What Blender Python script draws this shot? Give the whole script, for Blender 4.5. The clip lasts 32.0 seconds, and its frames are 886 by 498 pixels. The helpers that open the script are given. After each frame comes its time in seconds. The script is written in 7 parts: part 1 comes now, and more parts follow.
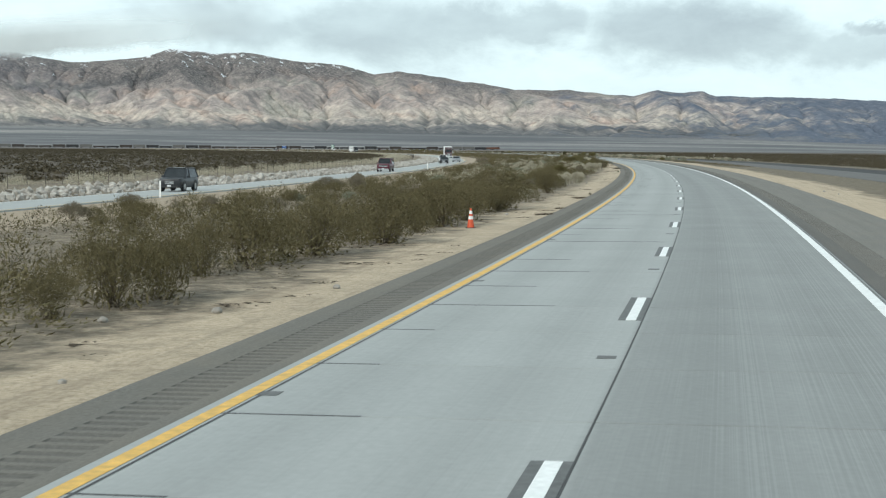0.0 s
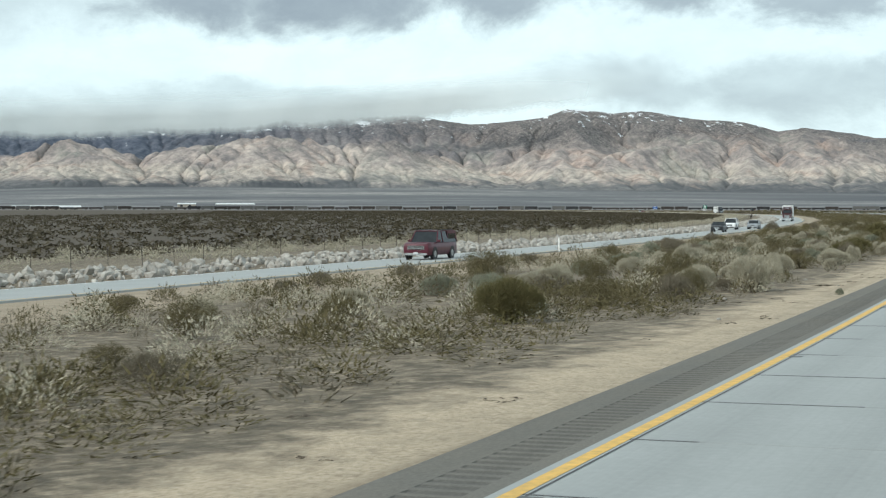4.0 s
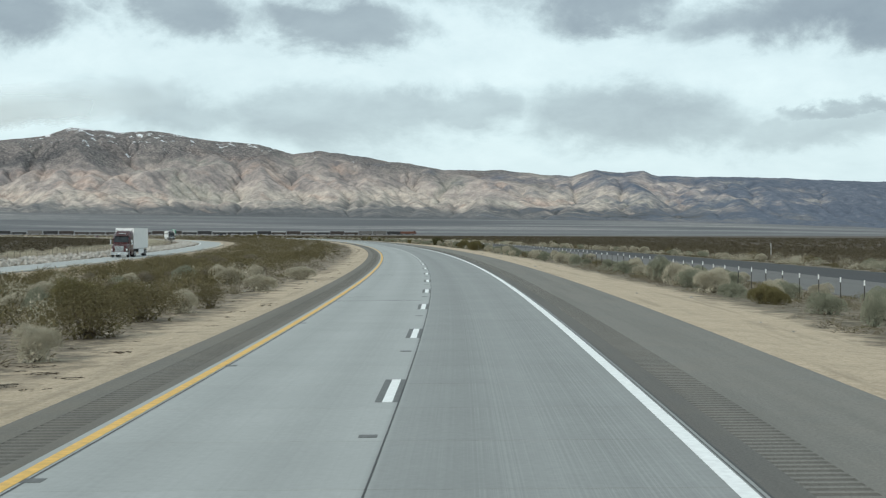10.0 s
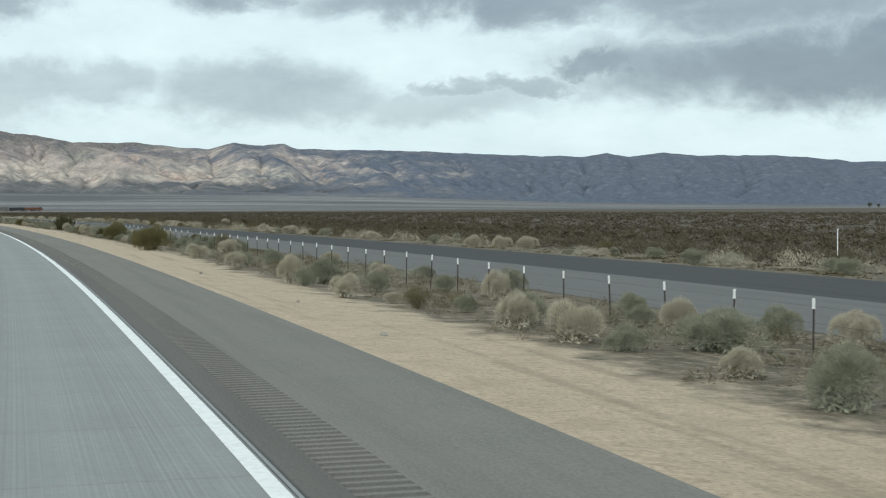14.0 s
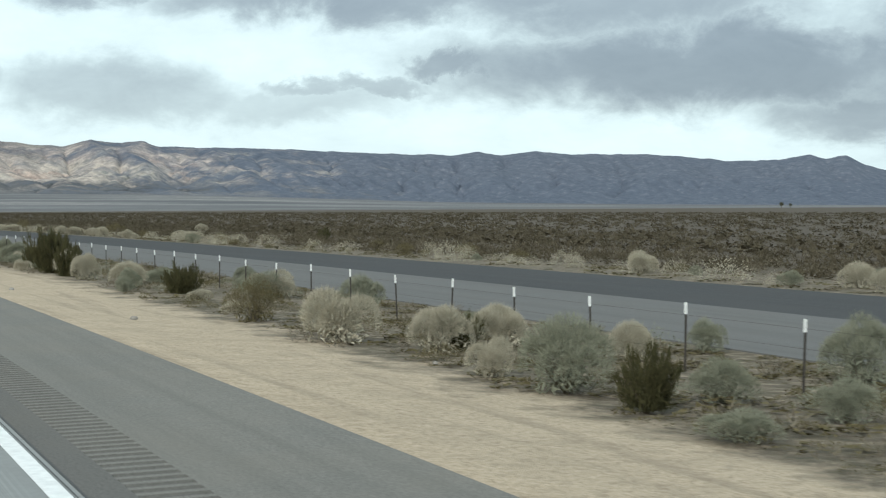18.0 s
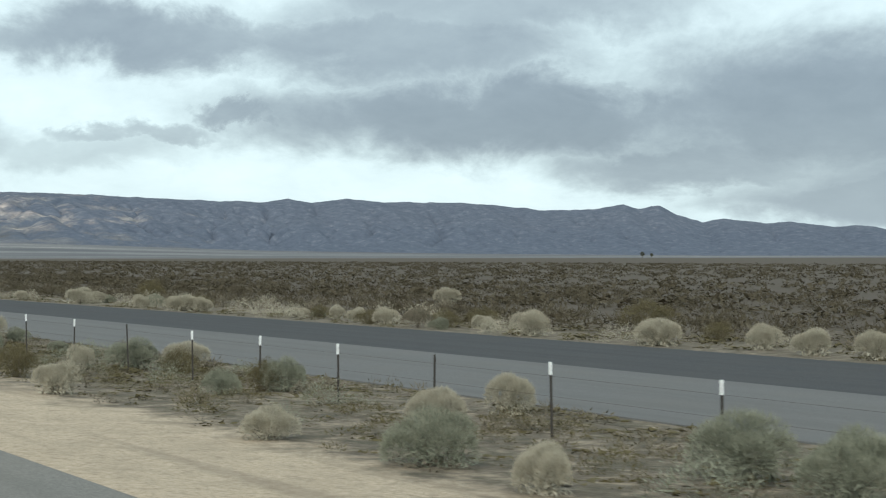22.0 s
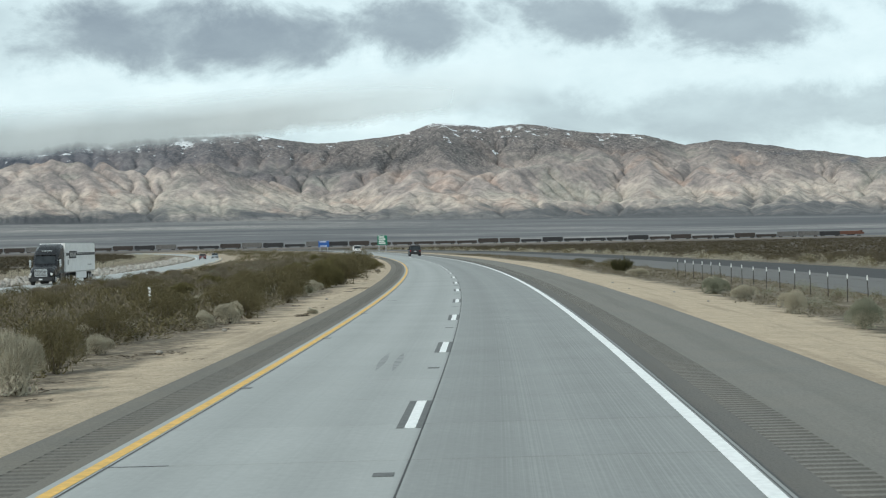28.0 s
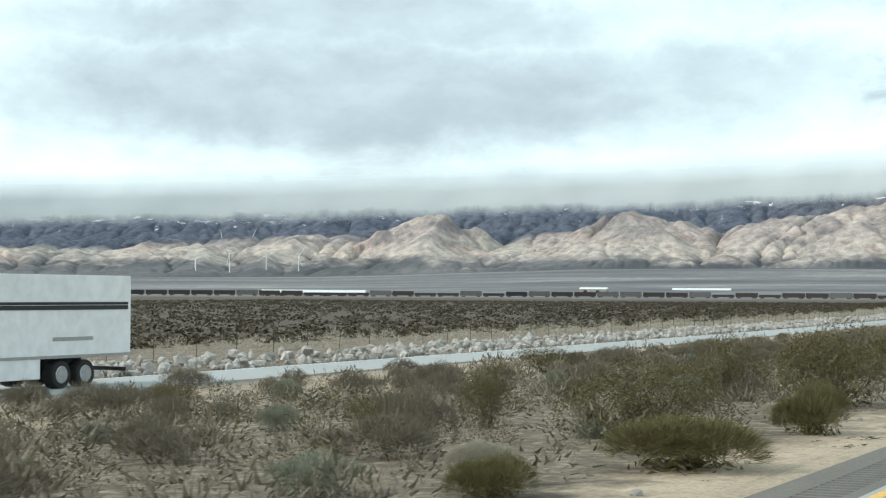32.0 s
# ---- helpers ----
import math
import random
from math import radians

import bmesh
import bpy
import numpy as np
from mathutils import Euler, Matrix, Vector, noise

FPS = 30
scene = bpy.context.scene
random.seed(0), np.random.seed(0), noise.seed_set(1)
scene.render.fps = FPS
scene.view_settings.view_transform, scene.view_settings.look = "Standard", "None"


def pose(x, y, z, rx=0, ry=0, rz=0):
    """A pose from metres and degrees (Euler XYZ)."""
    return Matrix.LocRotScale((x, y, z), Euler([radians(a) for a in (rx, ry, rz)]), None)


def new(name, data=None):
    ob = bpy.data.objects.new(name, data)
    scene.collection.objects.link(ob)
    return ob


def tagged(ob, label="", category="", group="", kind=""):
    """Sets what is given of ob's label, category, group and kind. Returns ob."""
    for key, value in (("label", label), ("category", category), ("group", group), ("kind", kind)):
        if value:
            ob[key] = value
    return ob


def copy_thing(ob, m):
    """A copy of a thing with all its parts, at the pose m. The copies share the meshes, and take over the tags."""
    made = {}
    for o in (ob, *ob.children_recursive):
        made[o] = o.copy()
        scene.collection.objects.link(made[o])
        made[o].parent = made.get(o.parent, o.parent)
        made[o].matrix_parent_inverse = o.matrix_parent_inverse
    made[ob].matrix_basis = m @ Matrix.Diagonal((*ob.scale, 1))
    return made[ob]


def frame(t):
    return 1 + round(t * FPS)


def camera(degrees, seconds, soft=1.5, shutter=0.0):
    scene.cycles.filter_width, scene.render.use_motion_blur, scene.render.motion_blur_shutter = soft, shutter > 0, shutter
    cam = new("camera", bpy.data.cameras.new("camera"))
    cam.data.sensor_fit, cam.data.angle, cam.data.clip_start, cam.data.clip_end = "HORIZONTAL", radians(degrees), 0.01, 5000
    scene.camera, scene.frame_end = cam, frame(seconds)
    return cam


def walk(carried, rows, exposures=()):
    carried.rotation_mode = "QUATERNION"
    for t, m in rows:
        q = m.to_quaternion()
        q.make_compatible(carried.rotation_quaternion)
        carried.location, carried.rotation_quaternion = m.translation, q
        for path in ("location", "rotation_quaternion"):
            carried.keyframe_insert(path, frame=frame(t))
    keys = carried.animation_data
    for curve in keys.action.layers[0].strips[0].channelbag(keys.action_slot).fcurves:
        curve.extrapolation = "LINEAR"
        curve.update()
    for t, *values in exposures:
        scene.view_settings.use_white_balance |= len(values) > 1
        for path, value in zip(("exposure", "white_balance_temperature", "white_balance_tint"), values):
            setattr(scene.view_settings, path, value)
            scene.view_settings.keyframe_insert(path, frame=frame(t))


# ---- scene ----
# camera: seconds, x, y, turn, tilt, lean
HEIGHT = 2.485
PATH = [
    (0.0, 1.031, 0.578, 39.438, -3.568, 0.364),
    (0.5, -7.168, 15.055, 42.855, -3.349, 0.441),
    (1.0, -15.459, 29.476, 45.512, -3.223, 0.468),
    (1.5, -23.840, 43.840, 47.562, -3.044, 0.414),
    (2.0, -32.309, 58.147, 49.104, -2.809, 0.363),
    (2.5, -40.876, 72.393, 50.585, -2.496, 0.359),
    (3.0, -49.505, 86.598, 51.976, -2.129, 0.302),
    (3.5, -58.219, 100.746, 53.110, -1.742, 0.177),
    (4.0, -67.018, 114.839, 53.876, -1.467, 0.037),
    (4.5, -75.902, 128.874, 54.162, -1.436, -0.063),
    (5.0, -84.868, 142.855, 54.170, -1.569, -0.126),
    (5.5, -93.923, 156.776, 54.280, -1.732, -0.476),
    (6.0, -103.059, 170.639, 54.528, -1.770, -0.619),
    (6.5, -112.277, 184.447, 54.757, -1.540, -0.838),
    (7.0, -121.573, 198.197, 54.838, -1.164, -0.785),
    (7.5, -130.958, 211.887, 54.564, -0.845, -0.559),
    (8.0, -140.399, 225.535, 53.562, -0.610, -0.201),
    (8.5, -149.919, 239.126, 51.345, -0.501, 0.016),
    (9.0, -159.517, 252.661, 47.726, -0.405, 0.254),
    (9.5, -169.194, 266.140, 42.750, -0.442, 0.224),
    (10.0, -178.938, 279.566, 37.284, -0.579, 0.065),
    (10.5, -188.714, 292.968, 32.151, -0.947, -0.164),
    (11.0, -198.576, 306.308, 27.885, -1.415, -0.167),
    (11.5, -208.506, 319.596, 25.279, -1.654, -0.085),
    (12.0, -218.512, 332.826, 24.630, -1.638, 0.103),
    (12.5, -228.588, 346.004, 25.094, -1.332, 0.070),
    (13.0, -238.756, 359.111, 25.630, -1.123, 0.096),
    (13.5, -249.000, 372.158, 25.621, -1.199, -0.002),
    (14.0, -259.337, 385.131, 24.441, -1.492, -0.274),
    (14.5, -269.750, 398.046, 22.384, -2.021, -0.362),
    (15.0, -280.234, 410.901, 20.472, -2.364, -0.431),
    (15.5, -290.825, 423.669, 18.973, -2.403, -0.457),
    (16.0, -301.485, 436.380, 18.069, -2.242, -0.432),
    (16.5, -312.214, 449.034, 17.941, -1.981, -0.345),
    (17.0, -323.001, 461.638, 18.263, -1.706, -0.226),
    (17.5, -333.851, 474.190, 18.788, -1.535, -0.321),
    (18.0, -344.787, 486.668, 19.263, -1.520, -0.295),
    (18.5, -355.780, 499.096, 19.718, -1.465, -0.287),
    (19.0, -366.835, 511.471, 20.141, -1.324, -0.320),
    (19.5, -377.958, 523.786, 20.516, -1.069, -0.534),
    (20.0, -389.134, 536.055, 20.467, -0.739, -0.888),
    (20.5, -400.343, 548.296, 19.796, -0.396, -1.144),
    (21.0, -411.603, 560.491, 18.092, -0.106, -1.136),
    (21.5, -422.918, 572.639, 15.434, 0.150, -0.697),
    (22.0, -434.289, 584.738, 11.798, 0.190, -0.053),
    (22.5, -445.720, 596.783, 7.856, -0.101, 0.471),
    (23.0, -457.201, 608.786, 4.929, -0.725, 1.061),
    (23.5, -468.717, 620.758, 4.167, -1.777, 0.997),
    (24.0, -480.298, 632.671, 10.491, -3.081, -0.403),
    (24.5, -491.925, 644.546, 19.078, -3.622, -2.471),
    (25.0, -503.630, 656.349, 26.910, -3.481, -4.161),
    (25.5, -515.485, 668.006, 32.782, -3.096, -4.835),
    (26.0, -527.456, 679.552, 37.753, -2.537, -4.466),
    (26.5, -539.536, 690.991, 41.459, -1.849, -3.723),
    (27.0, -551.727, 702.319, 44.576, -1.176, -2.799),
    (27.5, -564.060, 713.500, 47.777, -0.665, -1.915),
    (28.0, -576.481, 724.584, 51.252, -0.281, -1.215),
    (28.5, -589.029, 735.530, 55.000, 0.039, -0.066),
    (29.0, -601.669, 746.369, 58.928, 0.192, 0.566),
    (29.5, -614.392, 757.120, 62.766, 0.409, 0.736),
    (30.0, -627.188, 767.789, 66.427, 0.810, 0.678),
    (30.5, -640.095, 778.332, 69.881, 1.346, 0.610),
    (31.0, -653.084, 788.782, 73.330, 1.757, 0.517),
    (31.5, -666.155, 799.136, 76.951, 1.876, 0.489),
    (32.0, -679.309, 809.394, 80.705, 1.561, 0.312),
]
cam = camera(30.561, 32.0, soft=1.2, shutter=0.05)
walk(cam, [(t, pose(x, y, HEIGHT, 90 + tilt, 0, turn) @ pose(0, 0, 0, 0, 0, lean)) for t, x, y, turn, tilt, lean in PATH],
     [(t, e, 6200, 5) for t, e in ((0, 0.30), (2, 0.35), (6, 0.25), (9, 0.13), (13, 0.10), (17, 0.28), (20, 0.28), (23, 0.24), (24, 0.40), (25, 0.45), (28, 0.16), (30, 0.24), (31, 0.40), (32, 0.58))])
TH0, K1, K2, K3 = 0.51073, 0.39032, -0.10853, 0.09070
BEND_AFTER, BANK, DIP = 0.35, 0.0099, 0.0227

# ---- world, sun ----
SUN_TURN, SUN_HEIGHT = radians(2), radians(33)
world = bpy.data.worlds.new("overcast_sky")
scene.world = world
world.use_nodes = True
wt = world.node_tree
wt.nodes.clear()


def wn(kind, **kw):
    n = wt.nodes.new(kind)
    for k, v in kw.items():
        if k == "op":
            n.operation = v
        elif isinstance(k, str) and k.startswith("i"):
            n.inputs[int(k[1:])].default_value = v
    return n


def wl(a, b, i=0, o=0):
    wt.links.new(a.outputs[o], b.inputs[i])


def wmath(op, a, b=None):
    n = wn("ShaderNodeMath", op=op)
    for i, v in enumerate((a, b)):
        if v is None:
            continue
        if isinstance(v, (int, float)):
            n.inputs[i].default_value = v
        else:
            wt.links.new(v, n.inputs[i])
    return n.outputs[0]


def wramp(fac, stops):
    n = wn("ShaderNodeValToRGB")
    while len(n.color_ramp.elements) < len(stops):
        n.color_ramp.elements.new(0.5)
    for e, (p, c) in zip(n.color_ramp.elements, stops):
        e.position, e.color = p, (*c, 1) if len(c) == 3 else c
    wt.links.new(fac, n.inputs[0])
    return n.outputs[0]


def wmix(fac, a, b):
    n = wn("ShaderNodeMix")
    n.data_type = "RGBA"
    for i, v in ((0, fac), (6, a), (7, b)):
        if isinstance(v, (int, float)):
            n.inputs[i].default_value = v
        elif isinstance(v, tuple):
            n.inputs[i].default_value = (*v, 1)
        else:
            wt.links.new(v, n.inputs[i])
    return n.outputs[2]


geo = wn("ShaderNodeTexCoord")
sep = wn("ShaderNodeSeparateXYZ")
wl(geo, sep)
sx, sy, sz = sep.outputs
sky = wn("ShaderNodeTexSky")
sky.sky_type = "NISHITA"
sky.sun_disc = False
sky.sun_elevation, sky.sun_rotation = SUN_HEIGHT, radians(180) - SUN_TURN
sky.altitude, sky.dust_density = 800, 2.0
skyc = wn("ShaderNodeVectorMath", op="SCALE")
wl(sky, skyc)
skyc.inputs[3].default_value = 0.11
# cloud deck: flattened, drawn out sideways towards the horizon
up = wmath("MAXIMUM", sz, 0.0)
lift = wmath("ADD", wmath("POWER", up, 0.8), 0.045)


def cloud(scale, flat, detail, rough, shift):
    c = wn("ShaderNodeCombineXYZ")
    wt.links.new(wmath("ADD", sx, shift), c.inputs[0])
    wt.links.new(sy, c.inputs[1])
    wt.links.new(wmath("MULTIPLY", lift, flat), c.inputs[2])
    n = wn("ShaderNodeTexNoise")
    n.inputs["Scale"].default_value = scale
    n.inputs["Detail"].default_value = detail
    n.inputs["Roughness"].default_value = rough
    n.inputs["Distortion"].default_value = 0.25
    wt.links.new(c.outputs[0], n.inputs["Vector"])
    return n.outputs["Fac"]


big = cloud(4.6, 2.5, 6, 0.55, 3.1)
small = cloud(17.0, 1.6, 8, 0.64, 7.7)
# bearing to the left of north and height above the horizon, in degrees, both frayed by the noise
bearing = wmath("MULTIPLY", wmath("ARCTAN2", wmath("MULTIPLY", sx, -1.0), sy), 57.2958)
height_ = wmath("MULTIPLY", wmath("ARCSINE", sz), 57.2958)
fray = wn("ShaderNodeCombineXYZ")
wt.links.new(wmath("ADD", bearing, wmath("MULTIPLY", wmath("SUBTRACT", cloud(12.0, 1.2, 7, 0.62, 1.7), 0.5), 9.0)), fray.inputs[0])
wt.links.new(wmath("ADD", height_, wmath("MULTIPLY", wmath("SUBTRACT", cloud(15.0, 1.2, 8, 0.64, 5.2), 0.5), 3.4)), fray.inputs[1])
# the clouds that stand out: bearing, height, half width, half height, weight
CLOUDS = [(63, 7.3, 3.2, 1.1, 0.95), (57.8, 7.4, 3.4, 1.0, 0.95), (52.2, 7.6, 2.8, 0.9, 0.85), (46.5, 7.8, 2.0, 0.8, 0.7), (41.5, 7.4, 2.6, 0.8, 0.7), (47.2, 4.2, 3.2, 0.8, 0.35),
          (41.0, 4.1, 4.0, 1.0, 0.38), (84, 7.0, 12, 2.1, 0.58), (74, 7.4, 8, 1.3, 0.36), (85, 9.6, 10, 1.2, 0.5), (-5, 1.9, 7, 1.1, 1.0), (3, 3.1, 5, 0.9, 0.85), (60, 3.8, 7, 0.6, 0.25), (78, 3.4, 14, 0.5, 0.2), (10, 4.9, 8.5, 1.4, 1.05), (-3, 4.9, 8, 2.5, 1.05), (-6, 2.4, 8, 1.5, 0.9), (13, 7.2, 6, 1.2, 0.85),
          (19, 4.9, 1.7, 0.5, 0.8), (22.5, 4.3, 2.6, 0.35, 0.55), (22, 7.4, 6.5, 0.95, 0.85), (31.5, 7.9, 2.8, 0.8, 0.8), (30.5, 4.0, 4.2, 1.1, 0.5), (25, 3.6, 3.5, 0.7, 0.35), (37.5, 4.3, 3.0, 0.8, 0.4),
          (10, 8.5, 7, 1.2, 0.7), (36, 9.6, 6, 1.2, 0.6), (25, 11.5, 14, 1.6, 0.6), (60, 11.5, 14, 1.6, 0.5)]
mass = None
for a_, e_, w_, h_, k_ in CLOUDS:
    off = wn("ShaderNodeVectorMath", op="SUBTRACT")
    wl(fray, off)
    off.inputs[1].default_value = (a_, e_, 0)
    shape = wn("ShaderNodeVectorMath", op="MULTIPLY")
    wl(off, shape)
    shape.inputs[1].default_value = (1 / (w_ * 1.3), 1 / (h_ * 1.3), 0)
    far_ = wn("ShaderNodeVectorMath", op="LENGTH")
    wl(shape, far_)
    fall = wn("ShaderNodeMapRange")
    fall.interpolation_type = "SMOOTHSTEP"
    for i_, v_ in ((1, 1.25), (2, 0.35), (3, 0.0), (4, k_)):
        fall.inputs[i_].default_value = v_
    wt.links.new(far_.outputs["Value"], fall.inputs[0])
    mass = fall.outputs[0] if mass is None else wmath("MAXIMUM", mass, fall.outputs[0])
mixn = wmath("ADD", wmath("MULTIPLY", big, 0.55), wmath("MULTIPLY", small, 0.45))
dense = wmath("ADD", wmath("MULTIPLY", mass, 0.86), wmath("MULTIPLY", wmath("SUBTRACT", 0.5, mixn), 0.95))
cl = wramp(wmath("ADD", wmath("MULTIPLY", dense, 0.8), 0.2), [(0.10, (0.80, 0.90, 0.905)), (0.24, (0.70, 0.805, 0.82)), (0.42, (0.55, 0.635, 0.655)), (0.62, (0.40, 0.46, 0.49)), (0.84, (0.285, 0.33, 0.37)), (1.0, (0.235, 0.275, 0.315))])
col = wmix(0.92, skyc.outputs[0], cl)
over = wramp(up, [(0.20, (0, 0, 0)), (0.42, (1, 1, 1))])
col = wmix(wmath("MULTIPLY", over, 0.8), col, wramp(mixn, [(0.40, (0.36, 0.405, 0.435)), (0.58, (0.52, 0.585, 0.61))]))
low = wramp(up, [(0.0, (1, 1, 1)), (0.06, (0, 0, 0))])
col = wmix(wmath("MULTIPLY", low, 0.3), col, (0.60, 0.70, 0.75))
bg = wn("ShaderNodeBackground")
wt.links.new(col, bg.inputs[0])
bg.inputs[1].default_value = 1.0
wo = wn("ShaderNodeOutputWorld")
wl(bg, wo)

sun_data = bpy.data.lights.new("sun", "SUN")
sun_data.energy, sun_data.angle, sun_data.color = 1.75, radians(11), (1.0, 0.92, 0.83)
sun = new("sun", sun_data)
sun.rotation_euler = (radians(90) - SUN_HEIGHT, 0, SUN_TURN)

# ---- the line of the road ----
S_TAB = np.arange(-600.0, 3200.0, 1.0)


def heading_of(s):
    u = np.asarray(s, float) / 1000.0
    v = np.clip(u, -0.2, 1.15)
    th = TH0 + K1 * v + K2 * v * v + K3 * v ** 3
    dip = np.interp(u, [0.48, 0.56, 0.64, 0.72, 0.80, 0.86, 0.89, 0.92, 0.945], [0, 0.1, 0.35, 0.75, 1.0, 1.0, 0.72, 0.22, 0])
    return th - DIP * dip + (u - v) * np.where(u > v, BEND_AFTER, K1)


H_TAB = heading_of(S_TAB)
mid = heading_of(S_TAB[:-1] + 0.5)
X_TAB = np.concatenate([[0], np.cumsum(-np.sin(mid))])
Y_TAB = np.concatenate([[0], np.cumsum(np.cos(mid))])
X_TAB -= X_TAB[600]
Y_TAB -= Y_TAB[600]


def xy(s, d):
    """World x, y of the place s metres along the road and d metres to the right of its centre line."""
    h = np.interp(s, S_TAB, H_TAB)
    return np.interp(s, S_TAB, X_TAB) + d * np.cos(h), np.interp(s, S_TAB, Y_TAB) + d * np.sin(h)


def turn_at(s):
    return math.degrees(np.interp(s, S_TAB, H_TAB))


D_KEYS = [-80, -70, -58, -52, -46, -43.2, -42.6, -35.3, -34.6, -28, -18, -9, -5.15, -5.05, 7.0, 7.15, 11, 15.5, 18.2, 32.4, 34, 46, 64]
Z_KEYS = [-1.6, -1.28, -1.08, -1.04, -1.14, -1.24, -1.26, -1.08, -0.96, -0.90, -0.5, -0.16, -0.035, -0.09, -0.09, -0.035, -0.12, -0.30, -0.34, -0.34, -0.36, -0.6, -1.5]
PLAIN = -1.3


def bank_z(d):
    """The carriageway leans into the bend; the lean dies away on the verges."""
    return BANK * np.interp(d, [-9, -5.1, 7.1, 11], [0, -5.1, 7.1, 0])


def ground_z(d):
    return np.maximum(np.interp(d, D_KEYS, Z_KEYS) + bank_z(d), PLAIN)


# ---- helpers for meshes ----
def fast_mesh(name, verts, faces, uv=None, smooth=False):
    """A mesh from arrays: faces is (n, 3) or (n, 4); uv one pair for each vertex."""
    verts = np.asarray(verts, np.float32).reshape(-1, 3)
    faces = np.asarray(faces, np.int32)
    n, k = faces.shape
    me = bpy.data.meshes.new(name)
    me.vertices.add(len(verts))
    me.vertices.foreach_set("co", verts.ravel())
    me.loops.add(n * k)
    me.loops.foreach_set("vertex_index", faces.ravel())
    me.polygons.add(n)
    me.polygons.foreach_set("loop_start", np.arange(0, n * k, k, dtype=np.int32))
    me.polygons.foreach_set("use_smooth", np.full(n, smooth))
    if uv is not None:
        lay = me.uv_layers.new(name="UVMap")
        lay.data.foreach_set("uv", np.asarray(uv, np.float32)[faces.ravel()].ravel())
    me.update(calc_edges=True)
    me.validate()
    return me


def part(name, bm, material, parent, label="", round_=False):
    """One mesh object under a thing or a part."""
    if isinstance(bm, bmesh.types.BMesh):
        me = bpy.data.meshes.new(name)
        bm.to_mesh(me)
        bm.free()
        if round_:
            me.polygons.foreach_set("use_smooth", [True] * len(me.polygons))
            me.set_sharp_from_angle(angle=radians(38))
    else:
        me = bm
    if not me.materials:
        me.materials.append(material)
    ob = new(name, me)
    ob.parent = parent
    if label:
        tagged(ob, label)
    return ob


def thing(name, m, label, category, group="", kind=""):
    ob = new(name)
    ob.empty_display_size = 0.2
    ob.matrix_basis = m
    return tagged(ob, label, category, group, kind)


def box(bm, x0, x1, y0, y1, z0, z1, bevel=0.0):
    r = bmesh.ops.create_cube(bm, size=1)
    bmesh.ops.scale(bm, vec=(x1 - x0, y1 - y0, z1 - z0), verts=r["verts"])
    bmesh.ops.translate(bm, vec=((x0 + x1) / 2, (y0 + y1) / 2, (z0 + z1) / 2), verts=r["verts"])
    if bevel:
        es = {e for v in r["verts"] for e in v.link_edges}
        bmesh.ops.bevel(bm, geom=list(es), offset=bevel, segments=2, affect="EDGES")
    return bm


def boxed(*a, **k):
    return box(bmesh.new(), *a, **k)


def tube(bm, a, b, r0, r1, n=8):
    a, b = Vector(a), Vector(b)
    q = (b - a).to_track_quat("Z", "Y").to_matrix().to_4x4()
    bmesh.ops.create_cone(bm, cap_ends=True, segments=n, radius1=r0, radius2=r1, depth=(b - a).length, matrix=Matrix.Translation((a + b) / 2) @ q)
    return bm


def strip(name, ds, zs, s0, s1, step, material, parent=None, skirt=0.0, wave=None):
    """A ribbon along the road: columns at the offsets ds and heights zs. wave(s, d) adds to the height."""
    s = np.arange(s0, s1 + step / 2, step)
    ds, zs = list(ds), list(zs)
    if skirt:
        ds, zs = [ds[0] - 0.004] + ds + [ds[-1] + 0.004], [zs[0] - skirt] + zs + [zs[-1] - skirt]
    ds, zs = np.array(ds, float), np.array(zs, float)
    S, D = np.meshgrid(s, ds, indexing="ij")
    X, Y = xy(S, D)
    Z = zs + bank_z(D)
    if wave is not None:
        Z = Z + wave(S, D)
    v = np.stack([X, Y, Z], -1).reshape(-1, 3)
    r, c = S.shape
    i = (np.arange(r - 1)[:, None] * c + np.arange(c - 1)).ravel()
    f = np.stack([i, i + 1, i + c + 1, i + c], 1)
    me = fast_mesh(name, v, f, np.stack([S, D], -1).reshape(-1, 2), smooth=not skirt)
    me.materials.append(material)
    ob = new(name, me)
    ob.parent = parent
    return ob


